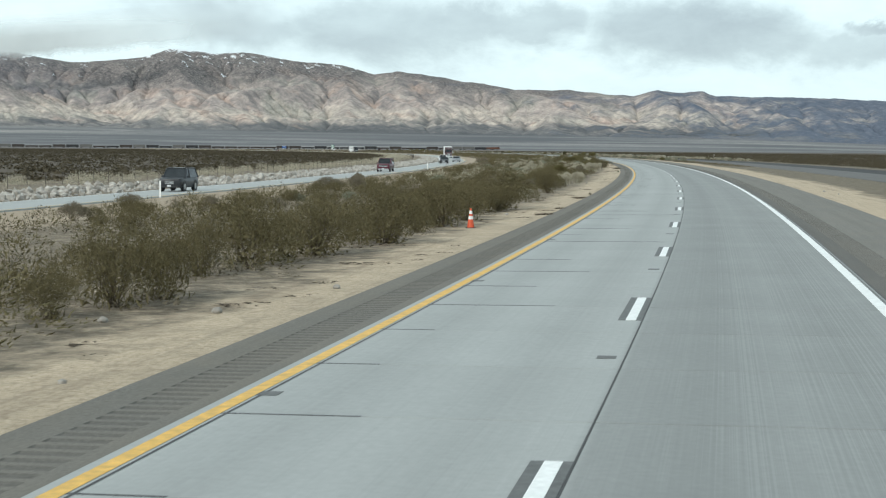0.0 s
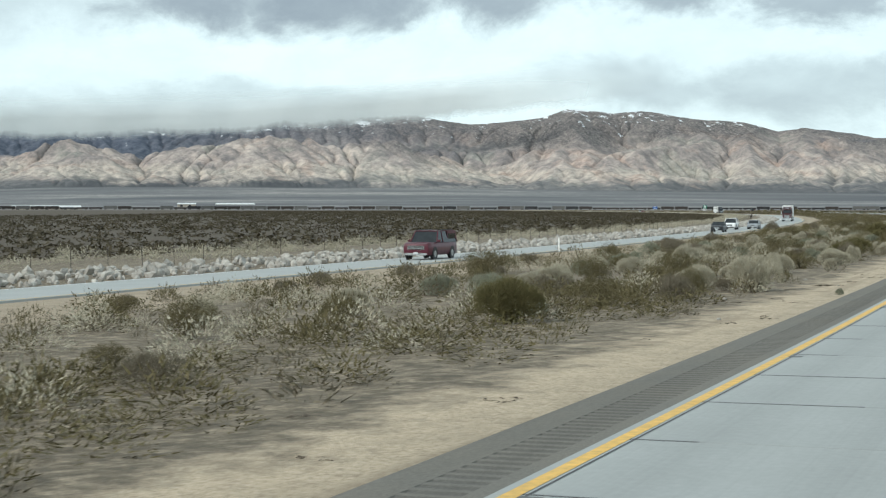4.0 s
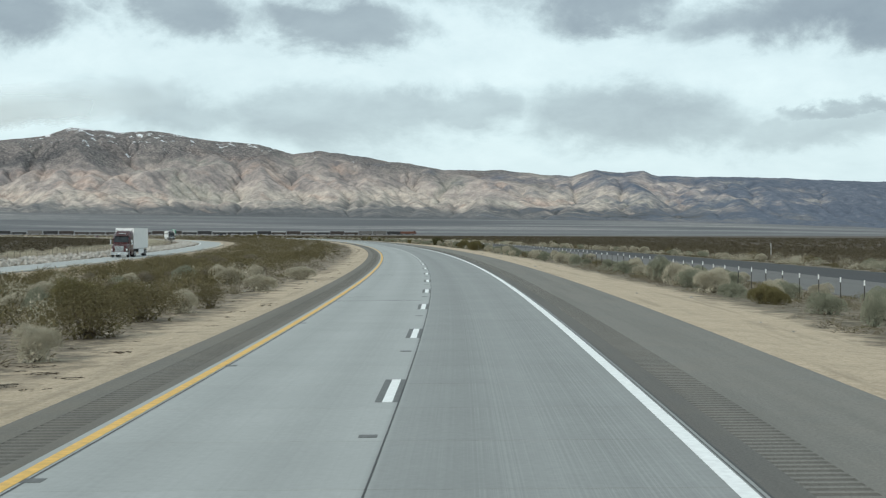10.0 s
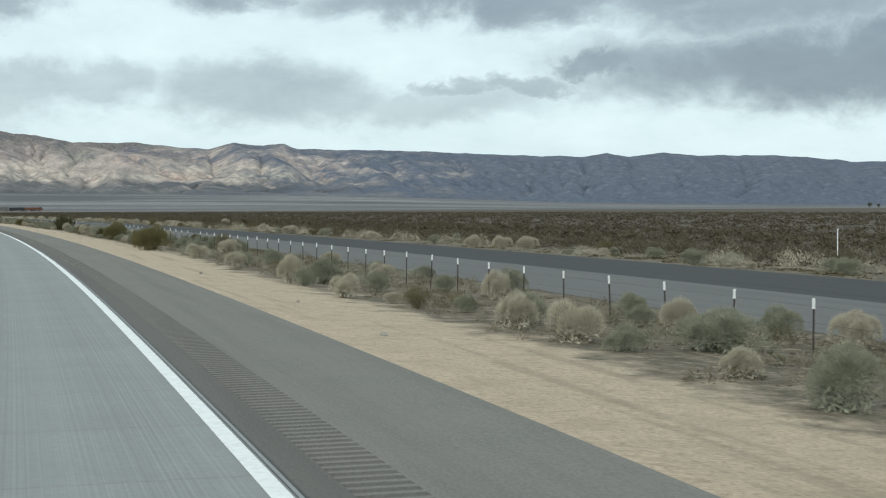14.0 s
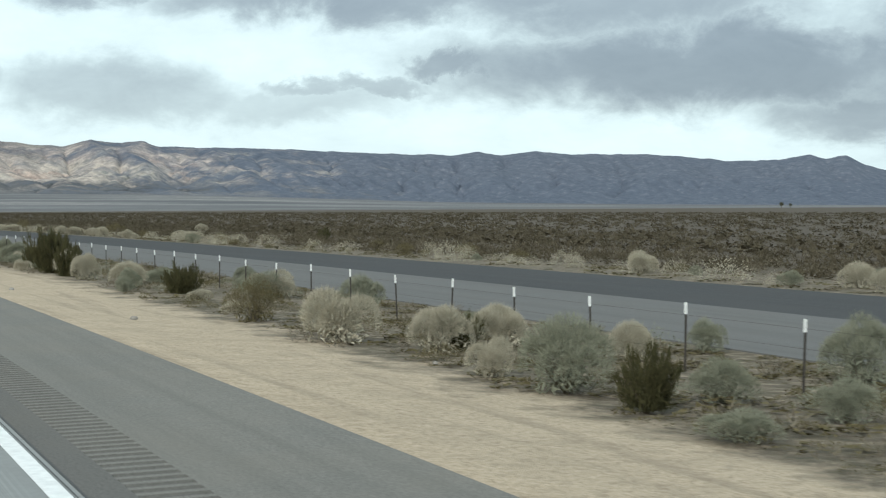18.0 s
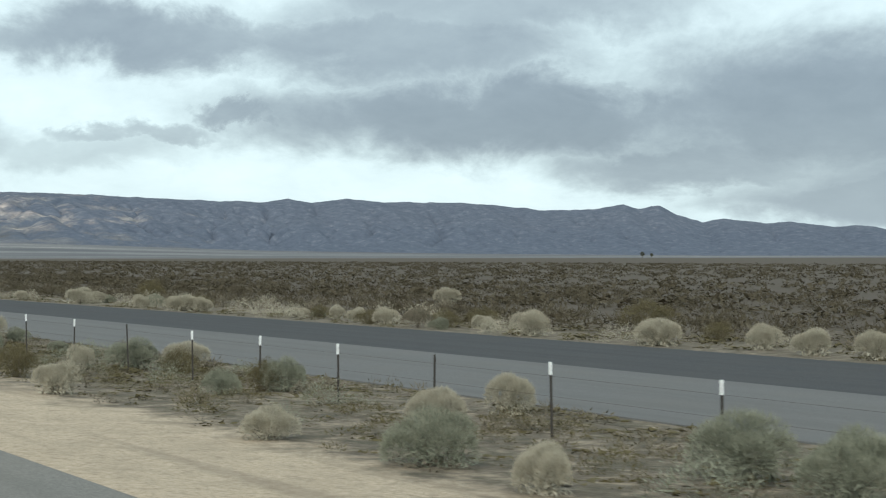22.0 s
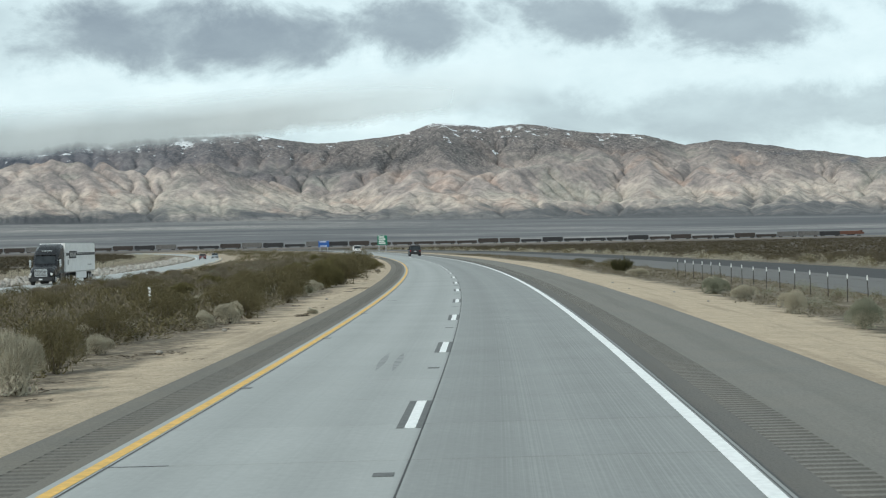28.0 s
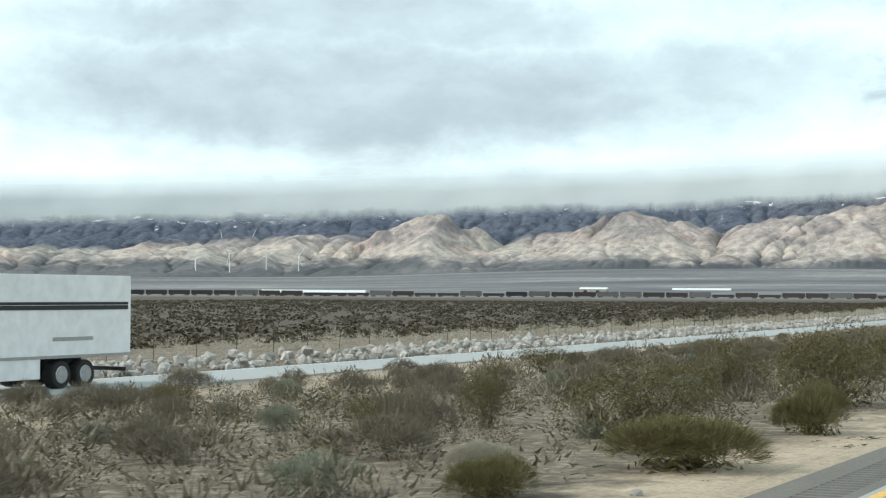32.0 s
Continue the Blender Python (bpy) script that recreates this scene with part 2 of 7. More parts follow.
# ---- materials ----
class M:
    """A node material, built a node at a time."""

    def __init__(self, name, rough=0.8, metal=0.0):
        self.m = bpy.data.materials.new(name)
        self.m.use_nodes = True
        self.t = self.m.node_tree
        self.b = self.t.nodes["Principled BSDF"]
        self.b.inputs["Roughness"].default_value = rough
        self.b.inputs["Metallic"].default_value = metal

    def put(self, socket, v):
        if isinstance(v, (int, float)):
            socket.default_value = v
        elif isinstance(v, tuple):
            socket.default_value = (*v, 1) if len(v) == 3 and socket.type == "RGBA" else v
        else:
            self.t.links.new(v, socket)

    def coord(self, kind="Object", scale=(1, 1, 1)):
        if kind == "UV":
            n = self.t.nodes.new("ShaderNodeUVMap")
            o = n.outputs[0]
        else:
            n = self.t.nodes.new("ShaderNodeTexCoord")
            o = n.outputs[kind]
        p = self.t.nodes.new("ShaderNodeMapping")
        p.inputs["Scale"].default_value = scale
        self.t.links.new(o, p.inputs[0])
        return p.outputs[0]

    def noise(self, vec, scale, detail=4, rough=0.55, dist=0.0):
        n = self.t.nodes.new("ShaderNodeTexNoise")
        n.inputs["Scale"].default_value, n.inputs["Detail"].default_value = scale, detail
        n.inputs["Roughness"].default_value, n.inputs["Distortion"].default_value = rough, dist
        self.t.links.new(vec, n.inputs["Vector"])
        return n.outputs["Fac"]

    def ramp(self, fac, stops):
        n = self.t.nodes.new("ShaderNodeValToRGB")
        while len(n.color_ramp.elements) < len(stops):
            n.color_ramp.elements.new(0.5)
        for e, (p, c) in zip(n.color_ramp.elements, stops):
            c = (c, c, c) if isinstance(c, (int, float)) else c
            e.position, e.color = p, (*c, 1)
        self.t.links.new(fac, n.inputs[0])
        return n.outputs[0]

    def mix(self, fac, a, b, blend="MIX"):
        n = self.t.nodes.new("ShaderNodeMix")
        n.data_type, n.blend_type = "RGBA", blend
        for i, v in ((0, fac), (6, a), (7, b)):
            self.put(n.inputs[i], v)
        return n.outputs[2]

    def math(self, op, a, b=0.0):
        n = self.t.nodes.new("ShaderNodeMath")
        n.operation = op
        self.put(n.inputs[0], a)
        self.put(n.inputs[1], b)
        return n.outputs[0]

    def sep(self, vec):
        n = self.t.nodes.new("ShaderNodeSeparateXYZ")
        self.t.links.new(vec, n.inputs[0])
        return n.outputs

    def random(self):
        return self.t.nodes.new("ShaderNodeObjectInfo").outputs["Random"]

    def island(self):
        return self.t.nodes.new("ShaderNodeNewGeometry").outputs["Random Per Island"]

    def normal_z(self):
        n = self.t.nodes.new("ShaderNodeNewGeometry")
        return self.sep(n.outputs["Normal"])[2]

    def bump(self, h, strength, distance):
        n = self.t.nodes.new("ShaderNodeBump")
        n.inputs["Strength"].default_value, n.inputs["Distance"].default_value = strength, distance
        self.t.links.new(h, n.inputs["Height"])
        self.t.links.new(n.outputs[0], self.b.inputs["Normal"])

    def done(self, color, rough=None):
        self.put(self.b.inputs["Base Color"], color)
        if rough is not None:
            self.put(self.b.inputs["Roughness"], rough)
        return self.m


def plain(name, color, rough=0.6, metal=0.0, vary=0.12, scale=6.0):
    m = M(name, rough, metal)
    n = m.noise(m.coord(), scale, 3)
    dark = tuple(c * (1 - vary) for c in color)
    light = tuple(min(1, c * (1 + vary)) for c in color)
    return m.done(m.ramp(n, [(0.3, dark), (0.7, light)]), m.ramp(n, [(0.2, max(0, rough - 0.06)), (0.8, min(1, rough + 0.06))]))


def mat_concrete():
    m = M("road_concrete", 0.8)
    m.b.inputs["Specular IOR Level"].default_value = 0.25
    w = m.coord("Object")
    geo_n = m.t.nodes.new("ShaderNodeNewGeometry").outputs["Position"]
    fine = m.noise(geo_n, 9.0, 6, 0.65)
    wide = m.noise(geo_n, 0.35, 4, 0.6)
    # dark oil and tyre film along the wheel paths; brushed grooves along the lane
    uv = m.coord("UV", (1, 1, 1))
    d = m.sep(uv)[1]
    lane = m.math("ABSOLUTE", m.math("SUBTRACT", m.math("ABSOLUTE", m.math("SUBTRACT", m.math("ABSOLUTE", d), 1.85)), 0.85))
    film = m.ramp(lane, [(0.05, 0.80), (0.75, 1.0)])
    streak = m.noise(m.coord("UV", (0.03, 3.0, 1)), 1.0, 4, 0.6)
    c = m.ramp(fine, [(0.3, (0.38, 0.397, 0.391)), (0.7, (0.452, 0.472, 0.463))])
    c = m.mix(m.ramp(wide, [(0.35, 0.0), (0.7, 0.35)]), c, (0.352, 0.368, 0.362))
    c = m.mix(m.ramp(streak, [(0.35, 0.0), (0.7, 0.25)]), c, (0.33, 0.347, 0.341))
    tine = m.noise(m.coord("UV", (0.012, 16.0, 1)), 1.0, 3, 0.7)
    c = m.mix(m.ramp(tine, [(0.42, 0.0), (0.62, 0.13)]), c, (0.27, 0.287, 0.283))
    c = m.mix(0.55, c, film, "MULTIPLY")
    # the inner lane is less travelled and paler
    c = m.mix(1.0, c, m.ramp(m.math("MULTIPLY", m.math("ADD", d, 2.0), 0.25), [(0.48, 1.0), (0.52, 0.72)]), "MULTIPLY")
    c = m.mix(m.math("MULTIPLY", m.random(), 0.16), c, (0.29, 0.304, 0.30))
    comb = m.noise(m.coord("UV", (0.006, 30.0, 1)), 1.0, 2, 0.6)
    worn = m.noise(m.coord("UV", (0.05, 0.6, 1)), 1.0, 4, 0.6)
    c = m.mix(m.math("MULTIPLY", m.math("MULTIPLY", m.ramp(comb, [(0.46, 0.0), (0.58, 0.26)]), m.ramp(worn, [(0.42, 0.0), (0.6, 1.0)])), m.ramp(d, [(0.02, 0.0), (0.3, 1.0)])), c, (0.47, 0.49, 0.48))
    groove = m.t.nodes.new("ShaderNodeTexWave")
    groove.bands_direction = "Y"
    groove.inputs["Scale"].default_value = 8.0
    m.t.links.new(m.coord("UV", (0.0, 1, 1)), groove.inputs["Vector"])
    m.bump(m.mix(0.25, fine, groove.outputs["Fac"]), 0.3, 0.004)
    return m.done(c, m.ramp(wide, [(0.3, 0.74), (0.7, 0.9)]))


def mat_asphalt(name, dark, light, brown):
    m = M(name, 0.95)
    m.b.inputs["Specular IOR Level"].default_value = 0.15
    p = m.t.nodes.new("ShaderNodeNewGeometry").outputs["Position"]
    grit = m.noise(p, 26.0, 5, 0.7)
    wide = m.noise(p, 0.5, 5, 0.6)
    streak = m.noise(m.coord("UV", (0.05, 1.6, 1)), 1.0, 5, 0.6)
    c = m.ramp(grit, [(0.3, dark), (0.72, light)])
    c = m.mix(m.ramp(wide, [(0.4, 0.0), (0.75, 0.4)]), c, brown)
    c = m.mix(m.ramp(streak, [(0.45, 0.0), (0.75, 0.35)]), c, tuple(x * 0.75 for x in dark))
    m.bump(grit, 0.5, 0.006)
    return m.done(c)


def mat_verge():
    """Pale sandy gravel by the road, greyer litter-strewn soil between the bushes."""
    m = M("verge_sand", 0.95)
    p = m.t.nodes.new("ShaderNodeNewGeometry").outputs["Position"]
    d = m.sep(m.coord("UV"))[1]
    grit = m.noise(p, 14.0, 6, 0.7)
    wide = m.noise(p, 0.8, 5, 0.65)
    ruts = m.noise(m.coord("UV", (0.06, 1.3, 1)), 1.0, 5, 0.6)
    sand = m.ramp(grit, [(0.3, (0.30, 0.235, 0.16)), (0.48, (0.53, 0.43, 0.305)), (0.72, (0.68, 0.575, 0.44))])
    sand = m.mix(m.ramp(m.noise(p, 45.0, 3, 0.7), [(0.30, 0.7), (0.40, 0.0)]), sand, (0.16, 0.13, 0.10))
    sand = m.mix(m.ramp(wide, [(0.38, 0.4), (0.55, 0.0)]), sand, (0.36, 0.29, 0.205))
    sand = m.mix(m.ramp(m.noise(p, 4.5, 5, 0.7), [(0.36, 0.55), (0.48, 0.0)]), sand, (0.30, 0.235, 0.165))
    sand = m.mix(m.ramp(ruts, [(0.54, 0.0), (0.64, 0.45)]), sand, (0.26, 0.205, 0.145))
    soil = m.ramp(m.noise(p, 2.6, 8, 0.72), [(0.38, (0.045, 0.038, 0.026)), (0.48, (0.105, 0.087, 0.06)), (0.57, (0.215, 0.178, 0.127)), (0.68, (0.42, 0.35, 0.255))])
    edge = m.noise(p, 0.7, 5, 0.65)
    x = m.math("ADD", d, m.math("MULTIPLY", m.math("SUBTRACT", edge, 0.5), 5.0))
    right = m.ramp(m.math("MULTIPLY", m.math("SUBTRACT", x, 8.0), 0.1), [(0.24, 0.0), (0.36, 0.85)])
    left = m.ramp(m.math("MULTIPLY", m.math("SUBTRACT", -5.0, x), 0.1), [(0.14, 0.0), (0.26, 0.85)])
    c = m.mix(right, sand, soil)
    c = m.mix(left, c, soil)
    # mats of winter weeds by the fence; brown scrub soil where the plain begins
    mats = m.math("MULTIPLY", right, m.ramp(m.noise(p, 1.7, 6, 0.7), [(0.46, 0.0), (0.56, 0.6)]))
    c = m.mix(mats, c, m.ramp(grit, [(0.35, (0.035, 0.036, 0.018)), (0.65, (0.095, 0.088, 0.05))]))
    brown = m.ramp(m.math("MULTIPLY", m.math("SUBTRACT", x, 35.0), 0.1), [(0.25, 0.0), (0.6, 0.8)])
    c = m.mix(brown, c, m.ramp(grit, [(0.35, (0.055, 0.042, 0.026)), (0.65, (0.115, 0.089, 0.058))]))
    shoulder = m.ramp(m.math("MULTIPLY", m.math("ABSOLUTE", m.math("ADD", x, 31.0)), 0.1), [(0.35, 0.75), (0.62, 0.0)])
    c = m.mix(shoulder, c, m.mix(0.35, sand, (0.30, 0.25, 0.19)))
    m.bump(m.mix(0.5, grit, wide), 0.9, 0.07)
    return m.done(c)


def mat_desert():
    m = M("desert_soil", 0.95)
    p = m.t.nodes.new("ShaderNodeNewGeometry").outputs["Position"]
    a = m.noise(p, 0.9, 6, 0.7)
    b = m.noise(p, 0.03, 5, 0.6)
    c = m.ramp(a, [(0.3, (0.050, 0.037, 0.023)), (0.55, (0.078, 0.059, 0.037)), (0.78, (0.105, 0.081, 0.053))])
    c = m.mix(m.ramp(b, [(0.35, 0.0), (0.65, 0.45)]), c, (0.075, 0.058, 0.038))
    far = m.t.nodes.new("ShaderNodeVectorMath")
    far.operation = "DISTANCE"
    m.t.links.new(p, far.inputs[0])
    far.inputs[1].default_value = (0, 400, 0)
    # pale gravel fans below the mountains, dark-streaked, with distance haze in their blue-grey
    r = m.math("MULTIPLY", m.math("ADD", far.outputs["Value"], m.math("MULTIPLY", m.math("SUBTRACT", b, 0.5), 500.0)), 0.0002)
    fan = fan_colour(m, p)
    c = m.mix(m.ramp(r, [(0.375, 0.0), (0.41, 1.0)]), c, fan)
    return m.done(c)


def mat_mountain():
    m = M("mountain_rock", 0.95)
    m.b.inputs["Specular IOR Level"].default_value = 0.1
    p = m.t.nodes.new("ShaderNodeNewGeometry").outputs["Position"]
    x, y, z = m.sep(p)
    along = m.sep(m.coord("UV"))
    fine = m.noise(p, 0.05, 8, 0.72)
    mid_ = m.noise(p, 0.012, 7, 0.66, 0.2)
    wide = m.noise(p, 0.0035, 5, 0.6)
    speck = m.noise(p, 0.14, 4, 0.8)
    # bare tan and pinkish rock, paler on low badland spurs; sunlit patches painted in
    rock = m.ramp(m.mix(0.45, mid_, fine), [(0.36, (0.185, 0.172, 0.172)), (0.45, (0.28, 0.25, 0.24)), (0.53, (0.42, 0.365, 0.335)), (0.62, (0.60, 0.525, 0.465))])
    pale = m.ramp(m.math("ADD", m.math("MULTIPLY", m.math("ABSOLUTE", m.math("SUBTRACT", z, 78.0)), -0.014), m.math("MULTIPLY", wide, 2.0)), [(0.5, 0.0), (0.8, 0.7)])
    rock = m.mix(pale, rock, m.ramp(fine, [(0.36, (0.31, 0.278, 0.25)), (0.6, (0.64, 0.57, 0.49))]))
    hue = m.noise(p, 0.0062, 5, 0.6, 0.6)
    rock = m.mix(m.ramp(hue, [(0.54, 0.0), (0.64, 0.55)]), rock, m.ramp(fine, [(0.36, (0.19, 0.195, 0.17)), (0.62, (0.43, 0.425, 0.37))]))
    rock = m.mix(m.ramp(hue, [(0.34, 0.6), (0.45, 0.0)]), rock, m.ramp(fine, [(0.36, (0.28, 0.205, 0.175)), (0.62, (0.62, 0.47, 0.39))]))
    # dark bushes dotted over the upper slopes
    scrub = m.ramp(speck, [(0.44, (0.06, 0.063, 0.068)), (0.53, (0.185, 0.172, 0.17)), (0.66, (0.34, 0.305, 0.285))])
    upper = m.ramp(m.math("ADD", m.math("MULTIPLY", z, 0.0042), m.math("MULTIPLY", m.math("SUBTRACT", wide, 0.5), 1.3)), [(0.53, 0.0), (0.86, 0.8)])
    c = m.mix(upper, rock, scrub)
    # grey gravel fans at the foot, darkly banded, the haze tint in their colour
    fan = m.ramp(m.math("ADD", m.math("MULTIPLY", z, 0.0074), m.math("MULTIPLY", m.math("SUBTRACT", mid_, 0.5), 0.7)), [(0.38, 1.0), (0.56, 0.0)])
    c = m.mix(fan, c, fan_colour(m, p))
    # the eastern ridge: cloud shade and distance haze painted as dark blue-grey
    east = m.math("ADD", m.math("MULTIPLY", x, -0.0003), m.math("ADD", m.math("MULTIPLY", m.math("SUBTRACT", mid_, 0.5), 0.5), m.math("SUBTRACT", 0.09, m.math("MULTIPLY", z, 0.0013))))
    east_haze = m.ramp(east, [(0.56, 0.97), (0.70, 0.0)])
    c = m.mix(east_haze, c, m.ramp(fine, [(0.35, (0.098, 0.118, 0.157)), (0.56, (0.135, 0.158, 0.203)), (0.70, (0.22, 0.235, 0.27))]))
    # slopes behind the western foothills: haze and cloud shade painted in blue-black
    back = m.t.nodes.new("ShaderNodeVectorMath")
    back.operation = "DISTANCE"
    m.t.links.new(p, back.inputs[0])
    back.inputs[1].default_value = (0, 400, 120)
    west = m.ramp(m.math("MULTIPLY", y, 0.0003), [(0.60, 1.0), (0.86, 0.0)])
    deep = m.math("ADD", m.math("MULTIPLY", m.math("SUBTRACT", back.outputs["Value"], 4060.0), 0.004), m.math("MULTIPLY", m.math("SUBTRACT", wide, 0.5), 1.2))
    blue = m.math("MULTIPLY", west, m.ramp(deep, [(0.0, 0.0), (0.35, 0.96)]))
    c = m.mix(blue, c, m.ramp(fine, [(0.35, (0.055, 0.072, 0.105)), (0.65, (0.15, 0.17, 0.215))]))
    # old snow in the highest gullies, more of it to the west
    drift = m.noise(p, 0.028, 7, 0.72, 0.3)
    snow = m.math("ADD", m.math("MULTIPLY", z, 0.0032), m.math("ADD", m.math("MULTIPLY", west, 0.10), m.math("MULTIPLY", m.math("SUBTRACT", drift, 0.5), 2.0)))
    snow = m.math("ADD", snow, m.math("MULTIPLY", m.ramp(m.math("MULTIPLY", y, 0.0003), [(0.30, 1.0), (0.46, 0.0)]), 0.14))
    c = m.mix(m.ramp(m.math("MULTIPLY", snow, 0.5), [(0.484, 0.0), (0.494, 0.95)]), c, (0.80, 0.83, 0.86))
    m.bump(m.mix(0.7, fine, mid_), 0.6, 16.0)
    return m.done(c)


def fan_colour(m, p):
    """Grey gravel, blued in the colour for distance haze, with long dark bands that lie along the foot of the range."""
    lie = m.noise(m.coord("UV", (0.0011, 0.0045, 1)), 1.0, 6, 0.62, 0.5)
    c = m.ramp(lie, [(0.38, (0.085, 0.09, 0.10)), (0.47, (0.15, 0.153, 0.16)), (0.55, (0.215, 0.212, 0.212)), (0.66, (0.35, 0.335, 0.315))])
    return m.mix(m.ramp(m.noise(p, 0.045, 6, 0.75), [(0.40, 0.6), (0.60, 0.0)]), c, (0.10, 0.105, 0.11))


def mat_cloud():
    """Soft grey-white vapour, torn along its lower and upper edges."""
    m = M("stratus_vapour", 1.0)
    m.b.inputs["Specular IOR Level"].default_value = 0.0
    uv = m.coord("UV")
    h = m.sep(uv)[1]
    tear = m.noise(m.coord("UV", (0.012, 1.1, 1)), 1.0, 7, 0.6, 0.3)
    curl = m.noise(m.coord("UV", (0.05, 4.0, 1)), 1.0, 6, 0.6)
    k = m.math("ADD", h, m.math("ADD", m.math("MULTIPLY", m.math("SUBTRACT", tear, 0.5), 0.30), m.math("MULTIPLY", m.math("SUBTRACT", curl, 0.5), 0.10)))
    a = m.math("MULTIPLY", m.ramp(k, [(0.06, 0.0), (0.16, 0.55), (0.24, 0.97)]), m.ramp(h, [(0.50, 1.0), (0.97, 0.0)]))
    a = m.math("MULTIPLY", a, m.ramp(m.math("MULTIPLY", m.sep(uv)[0], 0.0001), [(0.352, 0.0), (0.415, 1.0)]))
    m.put(m.b.inputs["Alpha"], a)
    return m.done(m.ramp(m.math("ADD", h, m.math("MULTIPLY", m.math("SUBTRACT", tear, 0.5), 0.4)), [(0.05, (0.50, 0.535, 0.54)), (0.35, (0.58, 0.62, 0.625)), (0.8, (0.64, 0.685, 0.69))]))


CONCRETE = mat_concrete()
ASPHALT = mat_asphalt("shoulder_asphalt", (0.15, 0.147, 0.134), (0.28, 0.273, 0.25), (0.255, 0.235, 0.20))
INNER = mat_asphalt("inner_shoulder_asphalt", (0.128, 0.123, 0.11), (0.245, 0.235, 0.21), (0.24, 0.215, 0.172))
MILLED = mat_asphalt("edge_asphalt", (0.105, 0.103, 0.097), (0.20, 0.196, 0.182), (0.18, 0.168, 0.145))
# rumble grooves: collected dirt, plus the groove's shade put into the colour
GROOVE = mat_asphalt("groove_shade_dirt", (0.095, 0.092, 0.084), (0.18, 0.174, 0.158), (0.16, 0.146, 0.125))
ASPHALT_GREY = mat_asphalt("frontage_asphalt_grey", (0.125, 0.126, 0.124), (0.21, 0.211, 0.207), (0.17, 0.162, 0.147))
ASPHALT_DARK = mat_asphalt("frontage_asphalt_dark", (0.05, 0.052, 0.055), (0.105, 0.108, 0.112), (0.09, 0.087, 0.083))
VERGE, DESERT, ROCKY = mat_verge(), mat_desert(), mat_mountain()
WHITE_PAINT = plain("road_paint_white", (0.86, 0.88, 0.87), 0.6, vary=0.1, scale=9)
YELLOW_PAINT = plain("road_paint_yellow", (0.72, 0.44, 0.095), 0.6, vary=0.2, scale=7)
BLACK_PAINT = plain("road_paint_black", (0.125, 0.13, 0.128), 0.7, vary=0.3, scale=9)
RUBBED = plain("rubbed_concrete", (0.27, 0.284, 0.28), 0.85, vary=0.25, scale=3)
SEALANT = plain("joint_sealant", (0.045, 0.045, 0.045), 0.6)
JOINT = plain("joint_filler", (0.05, 0.052, 0.052), 0.8)

# ---- large structure ----
S_NEAR, S_FAR = -60.0, 1900.0


def verge_wave(S, D):
    z = np.zeros_like(S)
    for k, (a, b, c, amp) in enumerate(((0.9, 1.7, 0.3, 0.012), (0.23, 0.61, 1.9, 0.03), (0.071, 0.23, 4.0, 0.05), (1.9, 2.9, 2.2, 0.006))):
        z += amp * np.sin(a * S + 0.7 * np.sin(b * D + c) + k) * np.cos(b * D + 0.5 * np.sin(a * 0.7 * S))
    free = np.clip((np.abs(D - 1) - 6.6) / 2.0, 0, 1)
    front = np.clip(np.minimum(np.abs(D - 18.0), np.abs(D - 32.6)) / 1.5, 0, 1)
    front = np.where((D > 17.5) & (D < 33), 0.0, np.where(D > 8, front, 1))
    opp = np.where((D < -34.2) & (D > -43.4), 0.0, 1.0)
    return z * free * front * opp


# ground: one sheet out to the foot of the mountains and on past the horizon
def build_ground():
    rings = np.concatenate([[0.0], np.geomspace(60, 2300, 46), np.linspace(2400, 5600, 40)])
    az = np.linspace(0, 2 * np.pi, 241)[:-1]
    R, A = np.meshgrid(rings, az, indexing="ij")
    deg = (np.degrees(A) + 180) % 360 - 180
    rise = FOOT(deg)
    t = np.clip((R - 1900) / 1700, 0, None)
    Z = PLAIN + rise * np.clip(t, 0, 1.0) ** 1.8
    X, Y = -np.sin(A) * R, 400 + np.cos(A) * R
    v = np.stack([X, Y, Z], -1).reshape(-1, 3)
    r, c = R.shape
    i, j = np.meshgrid(np.arange(r - 1), np.arange(c), indexing="ij")
    i, j = i.ravel(), j.ravel()
    f = np.stack([i * c + j, (i + 1) * c + j, (i + 1) * c + (j + 1) % c, i * c + (j + 1) % c], 1)
    me = fast_mesh("ground", v, f, np.stack([np.radians(deg) * 4100, R], -1).reshape(-1, 2), smooth=True)
    me.materials.append(DESERT)
    return tagged(new("ground", me), "flat brown desert plain covered with dry scrub", "ground", kind="structure")


RIDGE_EAST = [(-8, 3), (-4, 10), (-2.5, 23), (-1, 26), (0.7, 46), (2.2, 65), (2.9, 76), (3.9, 72), (5.4, 86), (6.1, 81), (7.5, 94), (8.2, 86), (9, 102), (9.6, 128), (10.3, 120), (10.8, 131), (11.8, 118), (13.4, 116), (16, 135), (18.8, 136), (20, 145), (21.1, 134), (21.9, 143), (22.8, 135), (25.6, 141), (27.5, 148), (29.6, 154), (32.5, 157), (33, 172), (33.7, 166), (34.7, 174), (35.6, 156)]
RIDGE_WEST = [(36.9, 165), (38.1, 173), (40, 173), (41.2, 190), (42.3, 200), (43.4, 215), (44.5, 223), (45.3, 214), (46.5, 240), (48.3, 250), (50.2, 274), (51.2, 266), (51.9, 274), (52.9, 278), (53.9, 252), (55.3, 241), (56.3, 235), (57.4, 246), (58.4, 260), (59.3, 256), (62.1, 250), (66, 233), (70, 215), (76, 203), (80, 194), (84.4, 182), (90, 172), (105, 78), (130, 5)]
